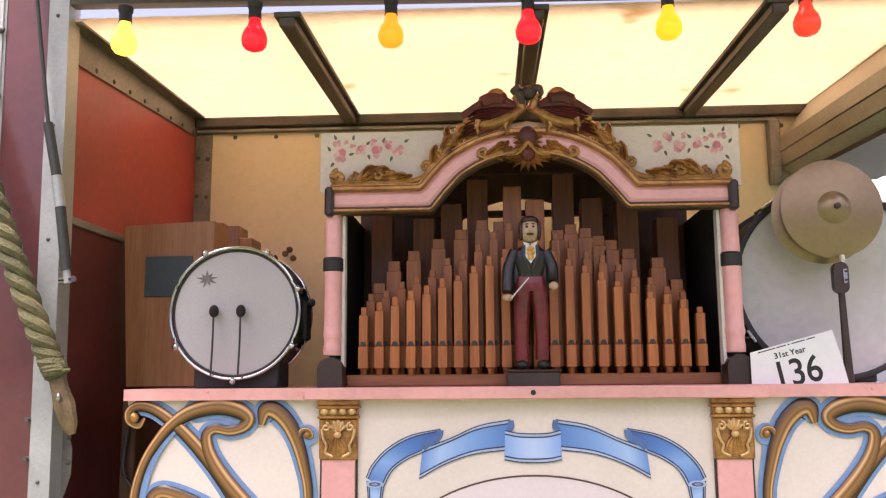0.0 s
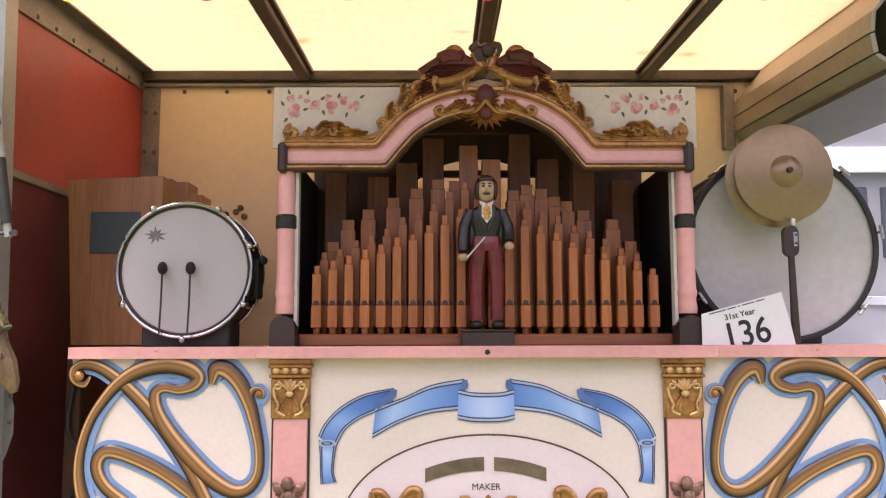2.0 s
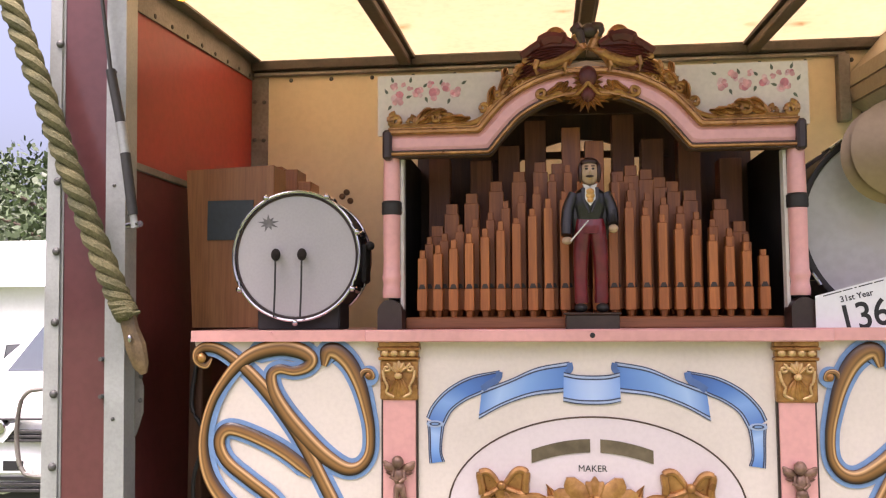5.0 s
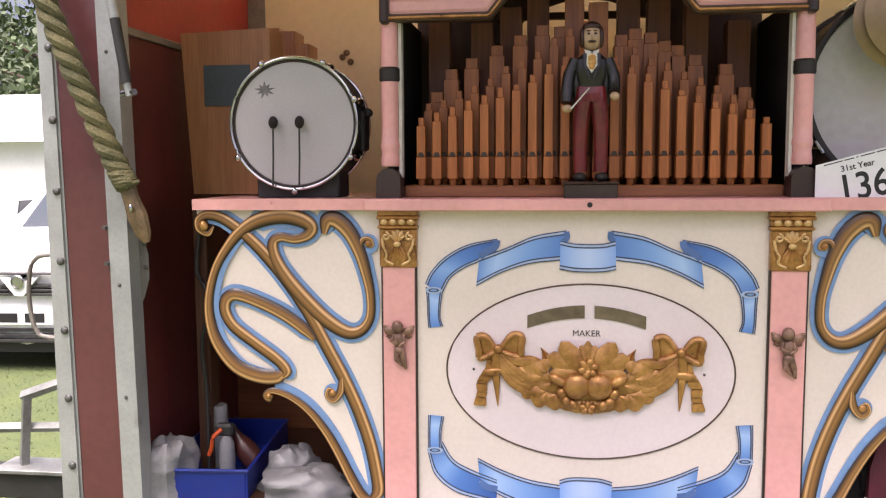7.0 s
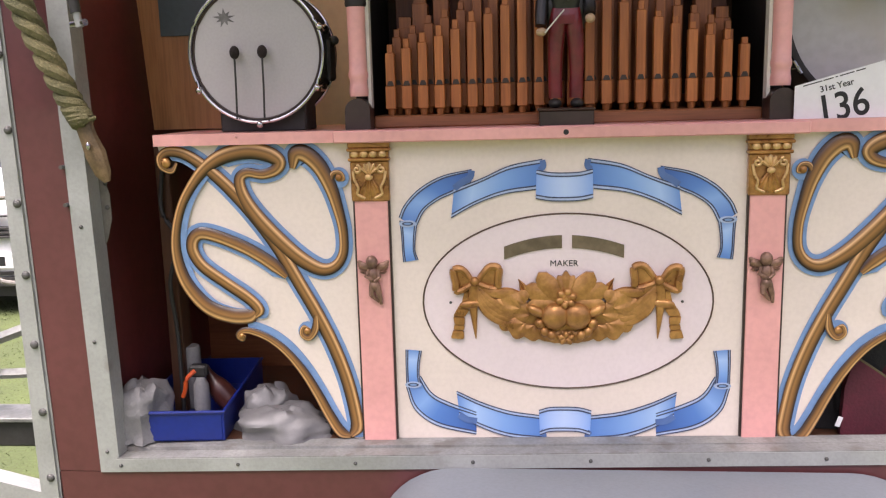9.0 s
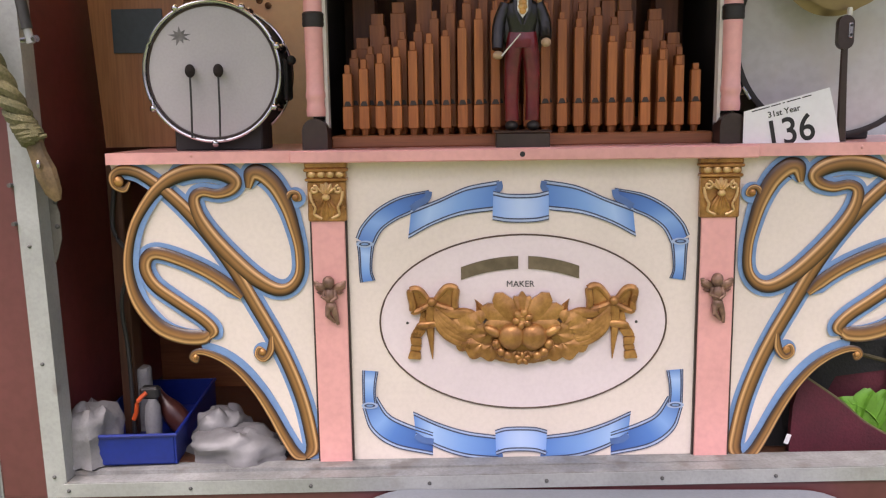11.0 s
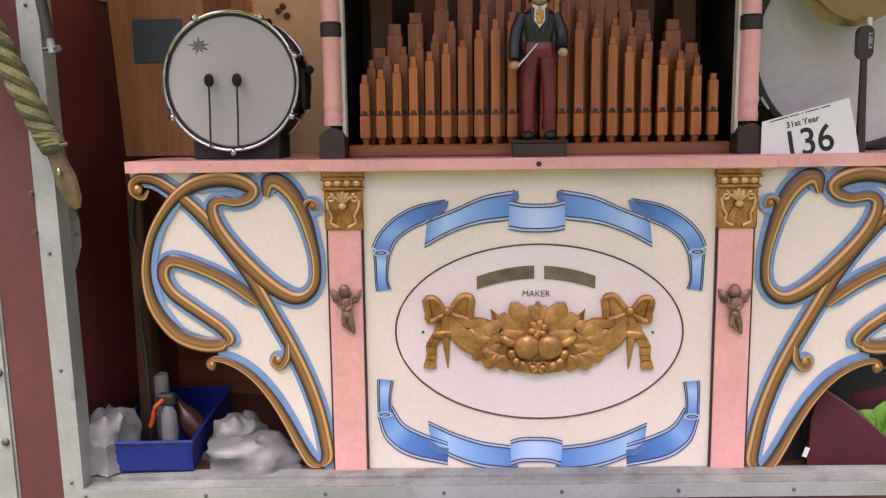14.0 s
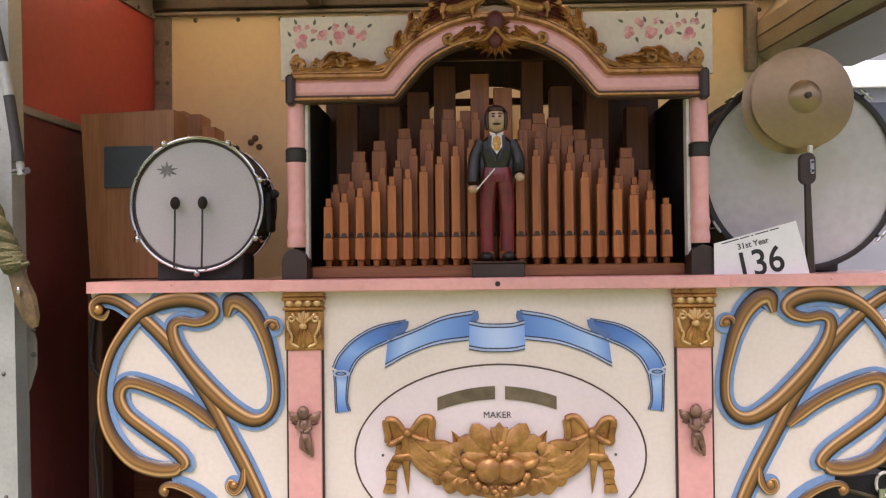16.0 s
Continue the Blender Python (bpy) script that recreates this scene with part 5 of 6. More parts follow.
    b = B()
    add_tube(b, curve([V(P(0.030, 0)[0], 0.02, 2.225), V(P(0.060, 0)[0], 0.02, 2.243), V(P(0.090, 0)[0], 0.02, 2.247), V(P(0.120, 0)[0], 0.022, 2.234), V(P(0.165, 0)[0], 0.024, 2.205)], 5), [0.012] * 5 + [0.020] * 10 + [0.012] * 6, 8)
    part("wing", b, WINE, crest, "dark wine red wing")
    b = B()
    add_tube(b, curve([V(P(0.050, 0)[0], 0.018, 2.240), V(P(0.078, 0)[0], 0.018, 2.262), V(P(0.105, 0)[0], 0.018, 2.250)], 5), [0.006, 0.010, 0.013, 0.014, 0.015, 0.015, 0.014, 0.013, 0.011, 0.009, 0.006], 8)
    part("wing_top", b, GOLD_DULL, crest, "worn brown wing edge")
b = B()
add_ell(b, V(AX + 0.006, 0.018, 2.262), (0.022, 0.016, 0.020), 0.4)
add_tube(b, curve([V(AX + 0.014, 0.018, 2.272), V(AX + 0.032, 0.014, 2.272), V(AX + 0.036, 0.012, 2.256), V(AX + 0.028, 0.010, 2.246)], 4), [0.012, 0.012, 0.011, 0.010, 0.010, 0.009, 0.008, 0.008, 0.007, 0.006, 0.005, 0.004, 0.003], 8)
add_tube(b, curve([V(AX - 0.030, 0.018, 2.275), V(AX - 0.02, 0.016, 2.258), V(AX - 0.012, 0.016, 2.230)], 4), [0.016, 0.016, 0.015, 0.015, 0.014, 0.013, 0.012, 0.011, 0.010], 8)
part("eagle_head", b, mat("worn_brown_carving", (0.09, 0.05, 0.03), 0.4, 0.1, 0.3, 20, 0.4, 90), crest, "worn dark brown carved head")
b = B()
add_ell(b, V(AX, 0.022, 2.146), (0.026, 0.018, 0.030))
add_ell(b, V(AX, 0.022, 2.100), (0.020, 0.016, 0.022))
part("cartouche", b, WINE, crest, "wine red centre boss")
for k in range(9):
    b = B()
    add_leaf(b, (AX + (k - 4) * 0.004, 2.100), -90 + (k - 4) * 19, 0.045 if k not in (0, 8) else 0.055, 0.015, 0.020, 0.012, (k - 4) * 5)
    part("shell_rib", b, GOLD, crest)
for e in (-1, 1):
    b = B()
    add_tube(b, curve([V(AX, 0.012, 2.132), V(AX + e * 0.010, 0.012, 2.118), V(AX + e * 0.030, 0.016, 2.100), V(AX + e * 0.055, 0.02, 2.098)], 5), 0.0055, 8)
    part("shell_scroll", b, GOLD, crest)
    for k in range(5):
        b = B()
        add_leaf(b, (AX + e * 0.012, 2.150 - 0.008 * k), 90 - e * (70 + 14 * k), 0.026, 0.010, 0.018, 0.008)
        part("mane_leaf", b, GOLD, crest)


# ---- pipes ----
zone(1.0054, -0.007, 1.0091, -0.0183)
chest = thing("pipe_chest", (AX, 0.12, 1.515), "brown wooden wind chest under the pipes", "wind chest")
b = B()
add_box(b, AX - 0.474, AX + 0.474, 0.085, 0.34, 1.515, 1.546, 0.004)
part("chest_board", b, CHEST, chest)
b = B()
add_box(b, AX - 0.46, AX + 0.46, 0.34, 0.60, 1.5145, 1.58, 0.004)
part("chest_back", b, CHEST, chest)


def organ_pipe(x, y, w, z_body, z_cap, m, z0=1.563, front=True, cap_w=0.62):
    zone(1.0054, -0.007, 1.0091, -0.0183 + 0.05 * (y - 0.12))
    p = thing("organ_pipe", (x, y, 1.546), "square wooden organ pipe with stopper" if front else "tall dark wooden organ pipe behind", "organ pipe", "organ pipes")
    h = w / 2
    b = B()
    add_box(b, x - h, x + h, y, y + w * 1.1, z0 + (0.058 if front else 0.0), z_body, 0.0012)
    part("pipe_body", b, m, p)
    if z_cap > z_body:
        b = B()
        add_box(b, x - h * cap_w, x + h * cap_w, y + 0.006, y + w * 0.9, z_body, z_cap, 0.001)
        part("stopper", b, m, p)
    if front:
        b = B()
        add_box(b, x - h * 1.14, x + h * 1.14, y - 0.003, y + w * 1.1, z0, z0 + 0.0565, 0.0015)
        part("pipe_block", b, PIPE_A, p)
        # shade in the mouth drawn as a dark patch, nothing is cut out
        b = B()
        add_prism(b, [(x - h * 0.72, z0 + 0.0570), (x + h * 0.72, z0 + 0.0570), (x + h * 0.72, z0 + 0.061), (x + h * 0.40, z0 + 0.069), (x - h * 0.40, z0 + 0.069), (x - h * 0.72, z0 + 0.061)], y - 0.0008, y + 0.002)
        part("mouth", b, DARKBROWN, p, "dark patch for the shaded cut mouth")
    b = B()
    add_cyl(b, (x, y + h, 1.546), (x, y + h, z0), 0.008, 0.010, 8)
    part("pipe_foot", b, PIPE_B, p)


SP = 0.0412
r4 = random.Random(5)
for i in range(22):
    x = AX - 0.4325 + SP * i
    k = min(i, 21 - i)
    zb = 1.700 + 0.0110 * k + 0.0006 * k * k - (0.003 if i > 10 else 0)
    organ_pipe(x, 0.10, 0.0225, zb, zb + 0.014 + r4.uniform(0, 0.012), PIPE_A)
for i in range(21):
    x = AX - 0.4205 + SP * i
    k = min(i, 20 - i)
    zb = 1.735 + 0.0160 * k + 0.0005 * k * k + r4.uniform(-0.006, 0.006)
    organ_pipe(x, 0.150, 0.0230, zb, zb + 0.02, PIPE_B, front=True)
for x, zt in ((-0.355, 1.850), (-0.300, 1.878), (-0.232, 1.910), (-0.170, 1.935), (-0.112, 1.960), (-0.065, 1.955), (0.094, 1.930), (0.130, 1.945), (0.170, 1.934), (0.205, 1.912), (0.238, 1.900), (0.284, 1.875), (0.362, 1.850), (-0.395, 1.79), (0.41, 1.79)):
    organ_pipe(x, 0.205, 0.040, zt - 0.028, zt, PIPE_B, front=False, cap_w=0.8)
for x, zt in ((-0.028, 2.052), (0.034, 2.014)):
    organ_pipe(x, 0.205, 0.050, zt, zt, PIPE_B, front=False)
for x, zt in ((-0.40, 1.99), (-0.28, 1.98), (0.30, 2.04), (0.41, 1.97), (0.20, 2.03), (-0.20, 2.02), (-0.125, 2.09), (0.12, 2.10)):
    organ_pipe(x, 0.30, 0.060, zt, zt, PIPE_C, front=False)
# back frame with an arched hole
b = B()
hole = [(0.27 * math.cos(math.pi * k / 24), 1.85 + 0.235 * math.sin(math.pi * k / 24)) for k in range(25)]
right = [(AX + x, z) for x, z in hole[:13]]
add_prism(b, [(AX + 0.50, 1.515), (AX + 0.50, 2.16), (AX, 2.16)] + right[::-1] + [(AX + 0.27, 1.515)], 0.50, 0.515)
part("back_frame", b, PLY_DARK, proscenium, "dark brown arched back frame")
b = B()
add_prism(b, [(2 * AX - x, z) for x, z in [(AX + 0.50, 1.515), (AX + 0.50, 2.16), (AX, 2.16)] + right[::-1] + [(AX + 0.27, 1.515)]], 0.50, 0.515)
part("back_frame", b, PLY_DARK, proscenium, "dark brown arched back frame")
b = B()
add_box(b, AX - 0.26, AX + 0.26, 0.48, 0.499, 2.025, 2.045)
part("cross_bar", b, PLY_DARK, proscenium)
b = B()
add_box(b, AX - 0.52, AX + 0.52, 0.075, 0.62, 2.165, 2.175)
part("case_top", b, PLY_DARK, proscenium)
b = B()
add_box(b, -0.44, 0.46, 0.47, 0.53, 1.515, 1.80)
part("back_rail", b, PLY_DARK, proscenium)

# ---- figure ----
zone(1.0055, -0.005, 1.0086, -0.0235)
root = thing("pedestal", (0.008, 0.03, 1.515), "dark brown wooden pedestal under the figure", "pedestal")
b = B()
add_box(b, -0.056, 0.072, -0.018, 0.078, 1.5145, 1.556, 0.002)
part("pedestal_block", b, DARKBROWN, root)
b = B()
add_box(b, -0.060, 0.076, -0.022, 0.082, 1.556, 1.562, 0.002)
part("pedestal_top", b, mat("worn_pedestal_edge", (0.07, 0.035, 0.025), 0.4, 0, 0.3, 20, 0.2), root)

b = B()
S, H, C, T, W, K, BK = 0, 1, 2, 3, 4, 5, 6
fx, fy = 0.008, 0.03


def limb(pts, radii, mi, flat=0.9):
    c = curve([V(fx + x, fy + y, z) for x, y, z in pts], 5)
    n = len(c)
    rr = []
    for i in range(n):
        t = i / (n - 1) * (len(radii) - 1)
        j = min(int(t), len(radii) - 2)
        rr.append(radii[j] + (radii[j + 1] - radii[j]) * (t - j))
    add_tube(b, c, rr, 12, flat=flat, mi=mi, side=(0, 1, 0))


for e in (-1, 1):
    limb([(e * 0.024, 0, 1.585), (e * 0.025, 0, 1.64), (e * 0.024, 0, 1.70), (e * 0.018, 0, 1.76), (e * 0.014, 0, 1.79)], [0.017, 0.0165, 0.019, 0.0225, 0.022], T)
    add_ell(b, V(fx + e * 0.026, fy - 0.010, 1.573), (0.016, 0.026, 0.012), mi=BK)
limb([(0, 0, 1.755), (0, 0, 1.775), (0, 0, 1.79)], [0.036, 0.037, 0.034], T, 0.65)
limb([(0, 0, 1.778), (0, -0.002, 1.80), (0, -0.003, 1.83), (0, -0.002, 1.855), (0, 0, 1.872)], [0.032, 0.035, 0.041, 0.040, 0.018], C, 0.6)
limb([(-0.030, 0.006, 1.745), (-0.034, 0.004, 1.79), (-0.030, 0.0, 1.84)], [0.014, 0.018, 0.014], C, 0.8)
limb([(0.030, 0.006, 1.745), (0.034, 0.004, 1.79), (0.030, 0.0, 1.84)], [0.014, 0.018, 0.014], C, 0.8)
limb([(-0.036, 0, 1.856), (-0.052, -0.002, 1.82), (-0.058, -0.010, 1.785), (-0.060, -0.022, 1.752)], [0.016, 0.016, 0.015, 0.013], C)
limb([(0.036, 0, 1.856), (0.051, -0.002, 1.82), (0.055, -0.010, 1.795), (0.055, -0.022, 1.776)], [0.016, 0.016, 0.015, 0.013], C)
add_ell(b, V(fx - 0.058, fy - 0.026, 1.738), (0.013, 0.011, 0.010), mi=S)
add_ell(b, V(fx + 0.055, fy - 0.026, 1.766), (0.012, 0.011, 0.011), mi=S)
add_tube(b, [V(fx - 0.050, fy - 0.042, 1.735), V(fx - 0.006, fy - 0.048, 1.785)], [0.0022, 0.0016], 6, mi=W)
add_prism(b, [(fx - 0.012, 1.868), (fx + 0.012, 1.868), (fx + 0.013, 1.840), (fx, 1.822), (fx - 0.013, 1.840)], fy - 0.031, fy - 0.020, mi=W)
for dz, w in ((1.858, 0.010), (1.848, 0.011), (1.838, 0.008)):
    add_ell(b, V(fx, fy - 0.031, dz), (w, 0.005, 0.008), mi=K)
for e in (-1, 1):
    add_tube(b, [V(fx + e * 0.016, fy - 0.026, 1.868), V(fx + e * 0.017, fy - 0.030, 1.838), V(fx + e * 0.004, fy - 0.030, 1.806)], [0.005, 0.006, 0.003], 6, mi=C, flat=0.5, side=(0, 1, 0))
    add_prism(b, [(fx, 1.872), (fx + e * 0.018, 1.878), (fx + e * 0.012, 1.862)], fy - 0.026, fy - 0.016, mi=W)
add_ell(b, V(fx, fy - 0.004, 1.908), (0.0240, 0.024, 0.032), mi=S, u=16, v=12)
add_ell(b, V(fx, fy + 0.006, 1.914), (0.0285, 0.022, 0.035), mi=H, u=16, v=12)
add_ell(b, V(fx, fy - 0.006, 1.934), (0.0225, 0.018, 0.012), mi=H)
for e in (-1, 1):
    add_ell(b, V(fx + e * 0.0225, fy - 0.008, 1.908), (0.0065, 0.013, 0.026), mi=H)
    add_ell(b, V(fx + e * 0.008, fy - 0.0262, 1.915), (0.0038, 0.002, 0.0026), mi=BK)
    add_ell(b, V(fx + e * 0.008, fy - 0.0258, 1.922), (0.0055, 0.002, 0.0014), mi=H)
add_ell(b, V(fx, fy - 0.0285, 1.907), (0.0035, 0.005, 0.0065), mi=S)
add_ell(b, V(fx, fy - 0.0262, 1.8965), (0.0105, 0.004, 0.0032), mi=H)
add_ell(b, V(fx, fy - 0.0245, 1.890), (0.0045, 0.002, 0.0016), mi=K)
solid("figurine", b, [SKIN, HAIR, COAT, TROUSER, SHIRT, CRAVAT, BLACK], "painted wooden bandmaster figurine in black coat and maroon trousers", "figurine", smooth=60)

# ---- drums ----
zone(cz=-0.005)
root = thing("snare_drum", (-0.750, 0.11, 1.515), "white headed snare drum with chrome hoop, on its edge", "drum")
dx, dz, dr = -0.757, 1.708, 0.166
b = B()
add_lathe(b, [(dr - 0.004, 0.068), (dr, 0.068), (dr, 0.195), (dr - 0.004, 0.195)], (dx, 0, dz), "y", 48, cap=False)
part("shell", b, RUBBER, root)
b = B()
add_lathe(b, [(0.0, 0.0515), (dr * 0.6, 0.0505), (dr - 0.003, 0.050), (dr, 0.053), (dr, 0.066)], (dx, 0, dz), "y", 64, cap=False)
part("drum_head", b, HEAD, root)
b = B()
add_tube(b, [V(dx + (dr - 0.005) * math.cos(2 * math.pi * k / 64), 0.0495, dz + (dr - 0.005) * math.sin(2 * math.pi * k / 64)) for k in range(65)], 0.003, 8)
part("collar", b, DARKBROWN, root, "dark collar inside the hoop")
for y0 in (0.044, 0.185):
    b = B()
    hoop = [V(dx + (dr + 0.003) * math.cos(2 * math.pi * k / 64), y0, dz + (dr + 0.003) * math.sin(2 * math.pi * k / 64)) for k in range(65)]
    add_tube(b, hoop, 0.0042, 8)
    add_lathe(b, [(dr + 0.0015, y0), (dr + 0.005, y0), (dr + 0.005, y0 + 0.014), (dr + 0.0015, y0 + 0.014)], (dx, 0, dz), "y", 64, cap=False)
    part("hoop", b, CHROME, root)
for a in (62, 118, -30, -90, 210, 20):
    ca, sa = math.cos(radians(a)), math.sin(radians(a))
    b = B()
    px, pz = dx + (dr + 0.008) * ca, dz + (dr + 0.008) * sa
    add_cyl(b, (px, 0.036, pz), (px, 0.115, pz), 0.0035)
    add_ell(b, V(px, 0.042, pz), (0.009, 0.008, 0.009))
    add_ell(b, V(px - 0.004 * ca, 0.118, pz - 0.004 * sa), (0.012, 0.024, 0.012))
    part("tension_lug", b, CHROME, root)
b = B()
add_box(b, dx + dr - 0.006, dx + dr + 0.008, 0.10, 0.17, dz - 0.07, dz + 0.035, 0.006)
add_ell(b, V(dx + dr + 0.016, 0.12, dz + 0.03), (0.012, 0.02, 0.012))
part("strainer", b, RUBBER, root, "black snare strainer")
b = B()
star = []
for k in range(18):
    rr = (0.030, 0.012, 0.024, 0.013)[k % 4]
    star.append((dx - 0.077 + rr * math.cos(k * math.pi / 9 + 0.2), dz + 0.088 + rr * 0.8 * math.sin(k * math.pi / 9 + 0.2)))
add_prism(b, star, 0.0496, 0.0512)
part("head_mark", b, mat("grey_print", (0.20, 0.19, 0.19), 0.6, 0, 0.3, 40, 0), root, "grey printed star-shaped mark")
b = B()
add_box(b, dx - 0.112, dx + 0.110, 0.075, 0.19, 1.5145, 1.60, 0.004)
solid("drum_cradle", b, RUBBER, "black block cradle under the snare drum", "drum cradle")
for x in (-0.808, -0.738):
    root = thing("drum_beater", (x, 0.03, 1.52), "thin drum beater with dark felt head", "beater", "drum beaters")
    b = B()
    add_tube(b, [V(x - 0.002, 0.028, 1.548), V(x + 0.001, 0.026, 1.62), V(x, 0.032, 1.70)], 0.0026, 8)
    part("stick", b, RUBBER, root)
    b = B()
    add_ell(b, V(x, 0.034, 1.711), (0.0125, 0.010, 0.0165), u=14, v=10)
    part("felt_head", b, mat("dark_felt", (0.022, 0.014, 0.012), 0.9, 0, 0.3, 40, 0.5, 200), root)

zone()
root = thing("bass_drum", (0.815, 0.2, 1.515), "large white headed bass drum with black hoop", "drum")
bx, bz, br = 0.793, 1.772, 0.244
b = B()
add_lathe(b, [(br - 0.004, 0.16), (br, 0.16), (br, 0.40), (br - 0.004, 0.40)], (bx, 0, bz), "y", 48, cap=False)
part("shell", b, RUBBER, root)
b = B()
add_lathe(b, [(0.0, 0.157), (br * 0.5, 0.156), (br - 0.002, 0.155), (br, 0.158)], (bx, 0, bz), "y", 64, cap=False)
part("drum_head", b, HEAD_OLD, root)
for y0 in (0.145, 0.385):
    b = B()
    add_lathe(b, [(br - 0.004, y0 + 0.002), (br + 0.002, y0), (br + 0.011, y0 + 0.002), (br + 0.012, y0 + 0.035), (br, y0 + 0.037)], (bx, 0, bz), "y", 64, cap=False)
    part("hoop", b, BLACK, root, "black painted wooden hoop")
for a in (8, 50, 128, 165, 212, 250, 320):
    ca, sa = math.cos(radians(a)), math.sin(radians(a))
    b = B()
    px, pz = bx + (br + 0.016) * ca, bz + (br + 0.016) * sa
    add_cyl(b, (px, 0.13, pz), (px, 0.24, pz), 0.004)
    add_tube(b, [V(px - 0.018 * sa, 0.135, pz + 0.018 * ca), V(px + 0.018 * sa, 0.135, pz - 0.018 * ca)], 0.005, 8)
    part("tension_rod", b, CHROME, root)
b = B()
add_box(b, bx - 0.10, bx + 0.10, 0.16, 0.40, 1.5145, 1.545, 0.004)
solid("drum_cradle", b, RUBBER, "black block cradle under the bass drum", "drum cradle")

zone(1.033, -0.031, 1.033, -0.0645)
root = thing("cymbal", (0.763, 0.0, 1.946), "aged brass cymbal in front of the bass drum", "cymbal")
b = B()
prof = [(0.003, -0.024), (0.010, -0.0235), (0.022, -0.021), (0.034, -0.013), (0.040, -0.007), (0.06, -0.004), (0.09, 0.001), (0.112, 0.006), (0.121, 0.009), (0.1205, 0.0105), (0.09, 0.003), (0.04, -0.005), (0.03, -0.012), (0.01, -0.021)]
add_lathe(b, prof, (0.763, 0.02, 1.946), "y", 56)
part("bronze_plate", b, BRASS, root)
b = B()
add_lathe(b, [(0.002, -0.034), (0.007, -0.033), (0.007, -0.024), (0.010, -0.022)], (0.763, 0.02, 1.946), "y", 12)
part("wing_nut", b, DARKBROWN, root)
b = B()
prof2 = [(0.003, 0.020), (0.04, 0.024), (0.09, 0.034), (0.122, 0.044), (0.1215, 0.046), (0.09, 0.036), (0.04, 0.027)]
add_lathe(b, prof2, (0.753, 0.026, 1.938), "y", 56)
part("second_plate", b, BRASS, root)
b = B()
add_cyl(b, (0.763, 0.04, 1.946), (0.78, 0.165, 1.95), 0.005)
part("mounting_rod", b, STEEL, root)

zone()
root = thing("cymbal_striker", (0.757, 0.03, 1.515), "dark cymbal striker arm with steel plate", "striker")
b = B()
arc = []
for k in range(13):
    a = math.pi * k / 12
    arc.append((0.759 + 0.018 * math.cos(a), 1.790 + 0.018 * math.sin(a)))
arc += [(0.759 + 0.018 * math.cos(math.pi + math.pi * k / 12), 1.748 + 0.018 * math.sin(math.pi + math.pi * k / 12)) for k in range(13)]
add_prism(b, arc, 0.004, 0.024)
part("striker_block", b, DARKBROWN, root)
b = B()
add_tube(b, [V(0.760, 0.014, 1.74), V(0.762, 0.016, 1.65), V(0.766, 0.02, 1.5145)], [0.0085, 0.0095, 0.012], 8, flat=0.7, side=(0, 1, 0))
part("arm", b, DARKBROWN, root)
b = B()
add_box(b, 0.763, 0.773, 0.0, 0.005, 1.755, 1.792, 0.002)
pl = part("plate", b, CHROME, root)
for z in (1.763, 1.784):
    b = B()
    add_lathe(b, [(0.003, -0.0005), (0.003, -0.002), (0.001, -0.0025)], (0.768, 0, z), "y", 8)
    part("screw", b, INK, pl)
b = B()
add_box(b, 0.762, 0.772, 0.006, 0.018, 1.806, 1.826, 0.002)
part("striker_tip", b, SHIRT, root, "pale striker tip")

# number sheet
zone(0.9944, -0.002, 1.0006, -0.0065)
root = thing("number_sheet", (0.65, 0.02, 1.515), "white paper entry sheet reading 31st Year 136", "paper sheet")
b = B()
sheet = [(0.536, 1.5145), (0.768, 1.5145), (0.756, 1.574), (0.736, 1.648), (0.64, 1.622), (0.536, 1.594)]
add_prism(b, sheet, 0.0115, 0.0120)
part("paper", b, PAPER, root)
tilt = 15


def words(body, size, x, z, r, wide=1.0, bold=0.0):
    f = bpy.data.curves.new("lettering", "FONT")
    f.body, f.size, f.align_x, f.extrude, f.offset = body, size, "CENTER", 0.0002, bold
    f.materials.append(INK)
    o = new("lettering", f)
    o.parent = root
    o.matrix_parent_inverse = Matrix.Translation(-BASE[root.name])
    o.matrix_basis = pose(x, 0.0110, z, 90, -r, 0) @ Matrix.Diagonal((wide, 1, 1, 1))


words("136", 0.090, 0.652, 1.5180, 11, 0.90, 0.0010)
words("31st Year", 0.0200, 0.632, 1.5870, 13, 1.0, 0.0003)
b = B()
for xa, xb in ((-0.074, -0.030), (-0.027, -0.004), (0.001, 0.006), (0.011, 0.044), (0.048, 0.070)):
    add_box(b, xa, xb, 0.0108, 0.0114, -0.0012, 0.0012, m=Matrix.Translation((0.626, 0, 1.6125)) @ Matrix.Rotation(radians(-15), 4, "Y"))
part("lettering_bar", b, INK, root, "line of small print")


# ---- left of the organ ----
zone()
root = thing("wooden_cabinet", (-1.0, 0.3, 0.74), "varnished plywood cabinet with blue-grey panel behind the drum", "cabinet")
b = B()
add_prism(b, [(-1.122, 1.5145), (-0.885, 1.5145), (-0.885, 1.982), (-1.148, 1.972)], 0.25, 0.37)
part("upper_case", b, PLY, root)
b = B()
add_box(b, -1.080, -0.943, 0.244, 0.2495, 1.766, 1.881, 0.001)
part("panel", b, mat("blue_grey_panel", (0.055, 0.075, 0.085), 0.5, 0, 0.15, 6, 0.1), root, "blue-grey inset panel")
b = B()
add_box(b, -1.100, -1.060, 0.18, 0.249, 0.712, 1.483, 0.003)
part("stile", b, PLY_DARK, root)
b = B()
add_box(b, -1.15, -0.50, 0.62, 0.64, 0.712, 1.483)
part("lower_board", b, CHEST, root)
b = B()
add_box(b, -0.80, -0.70, 0.585, 0.62, 0.712, 1.483, 0.003)
part("brace", b, CHEST, root)
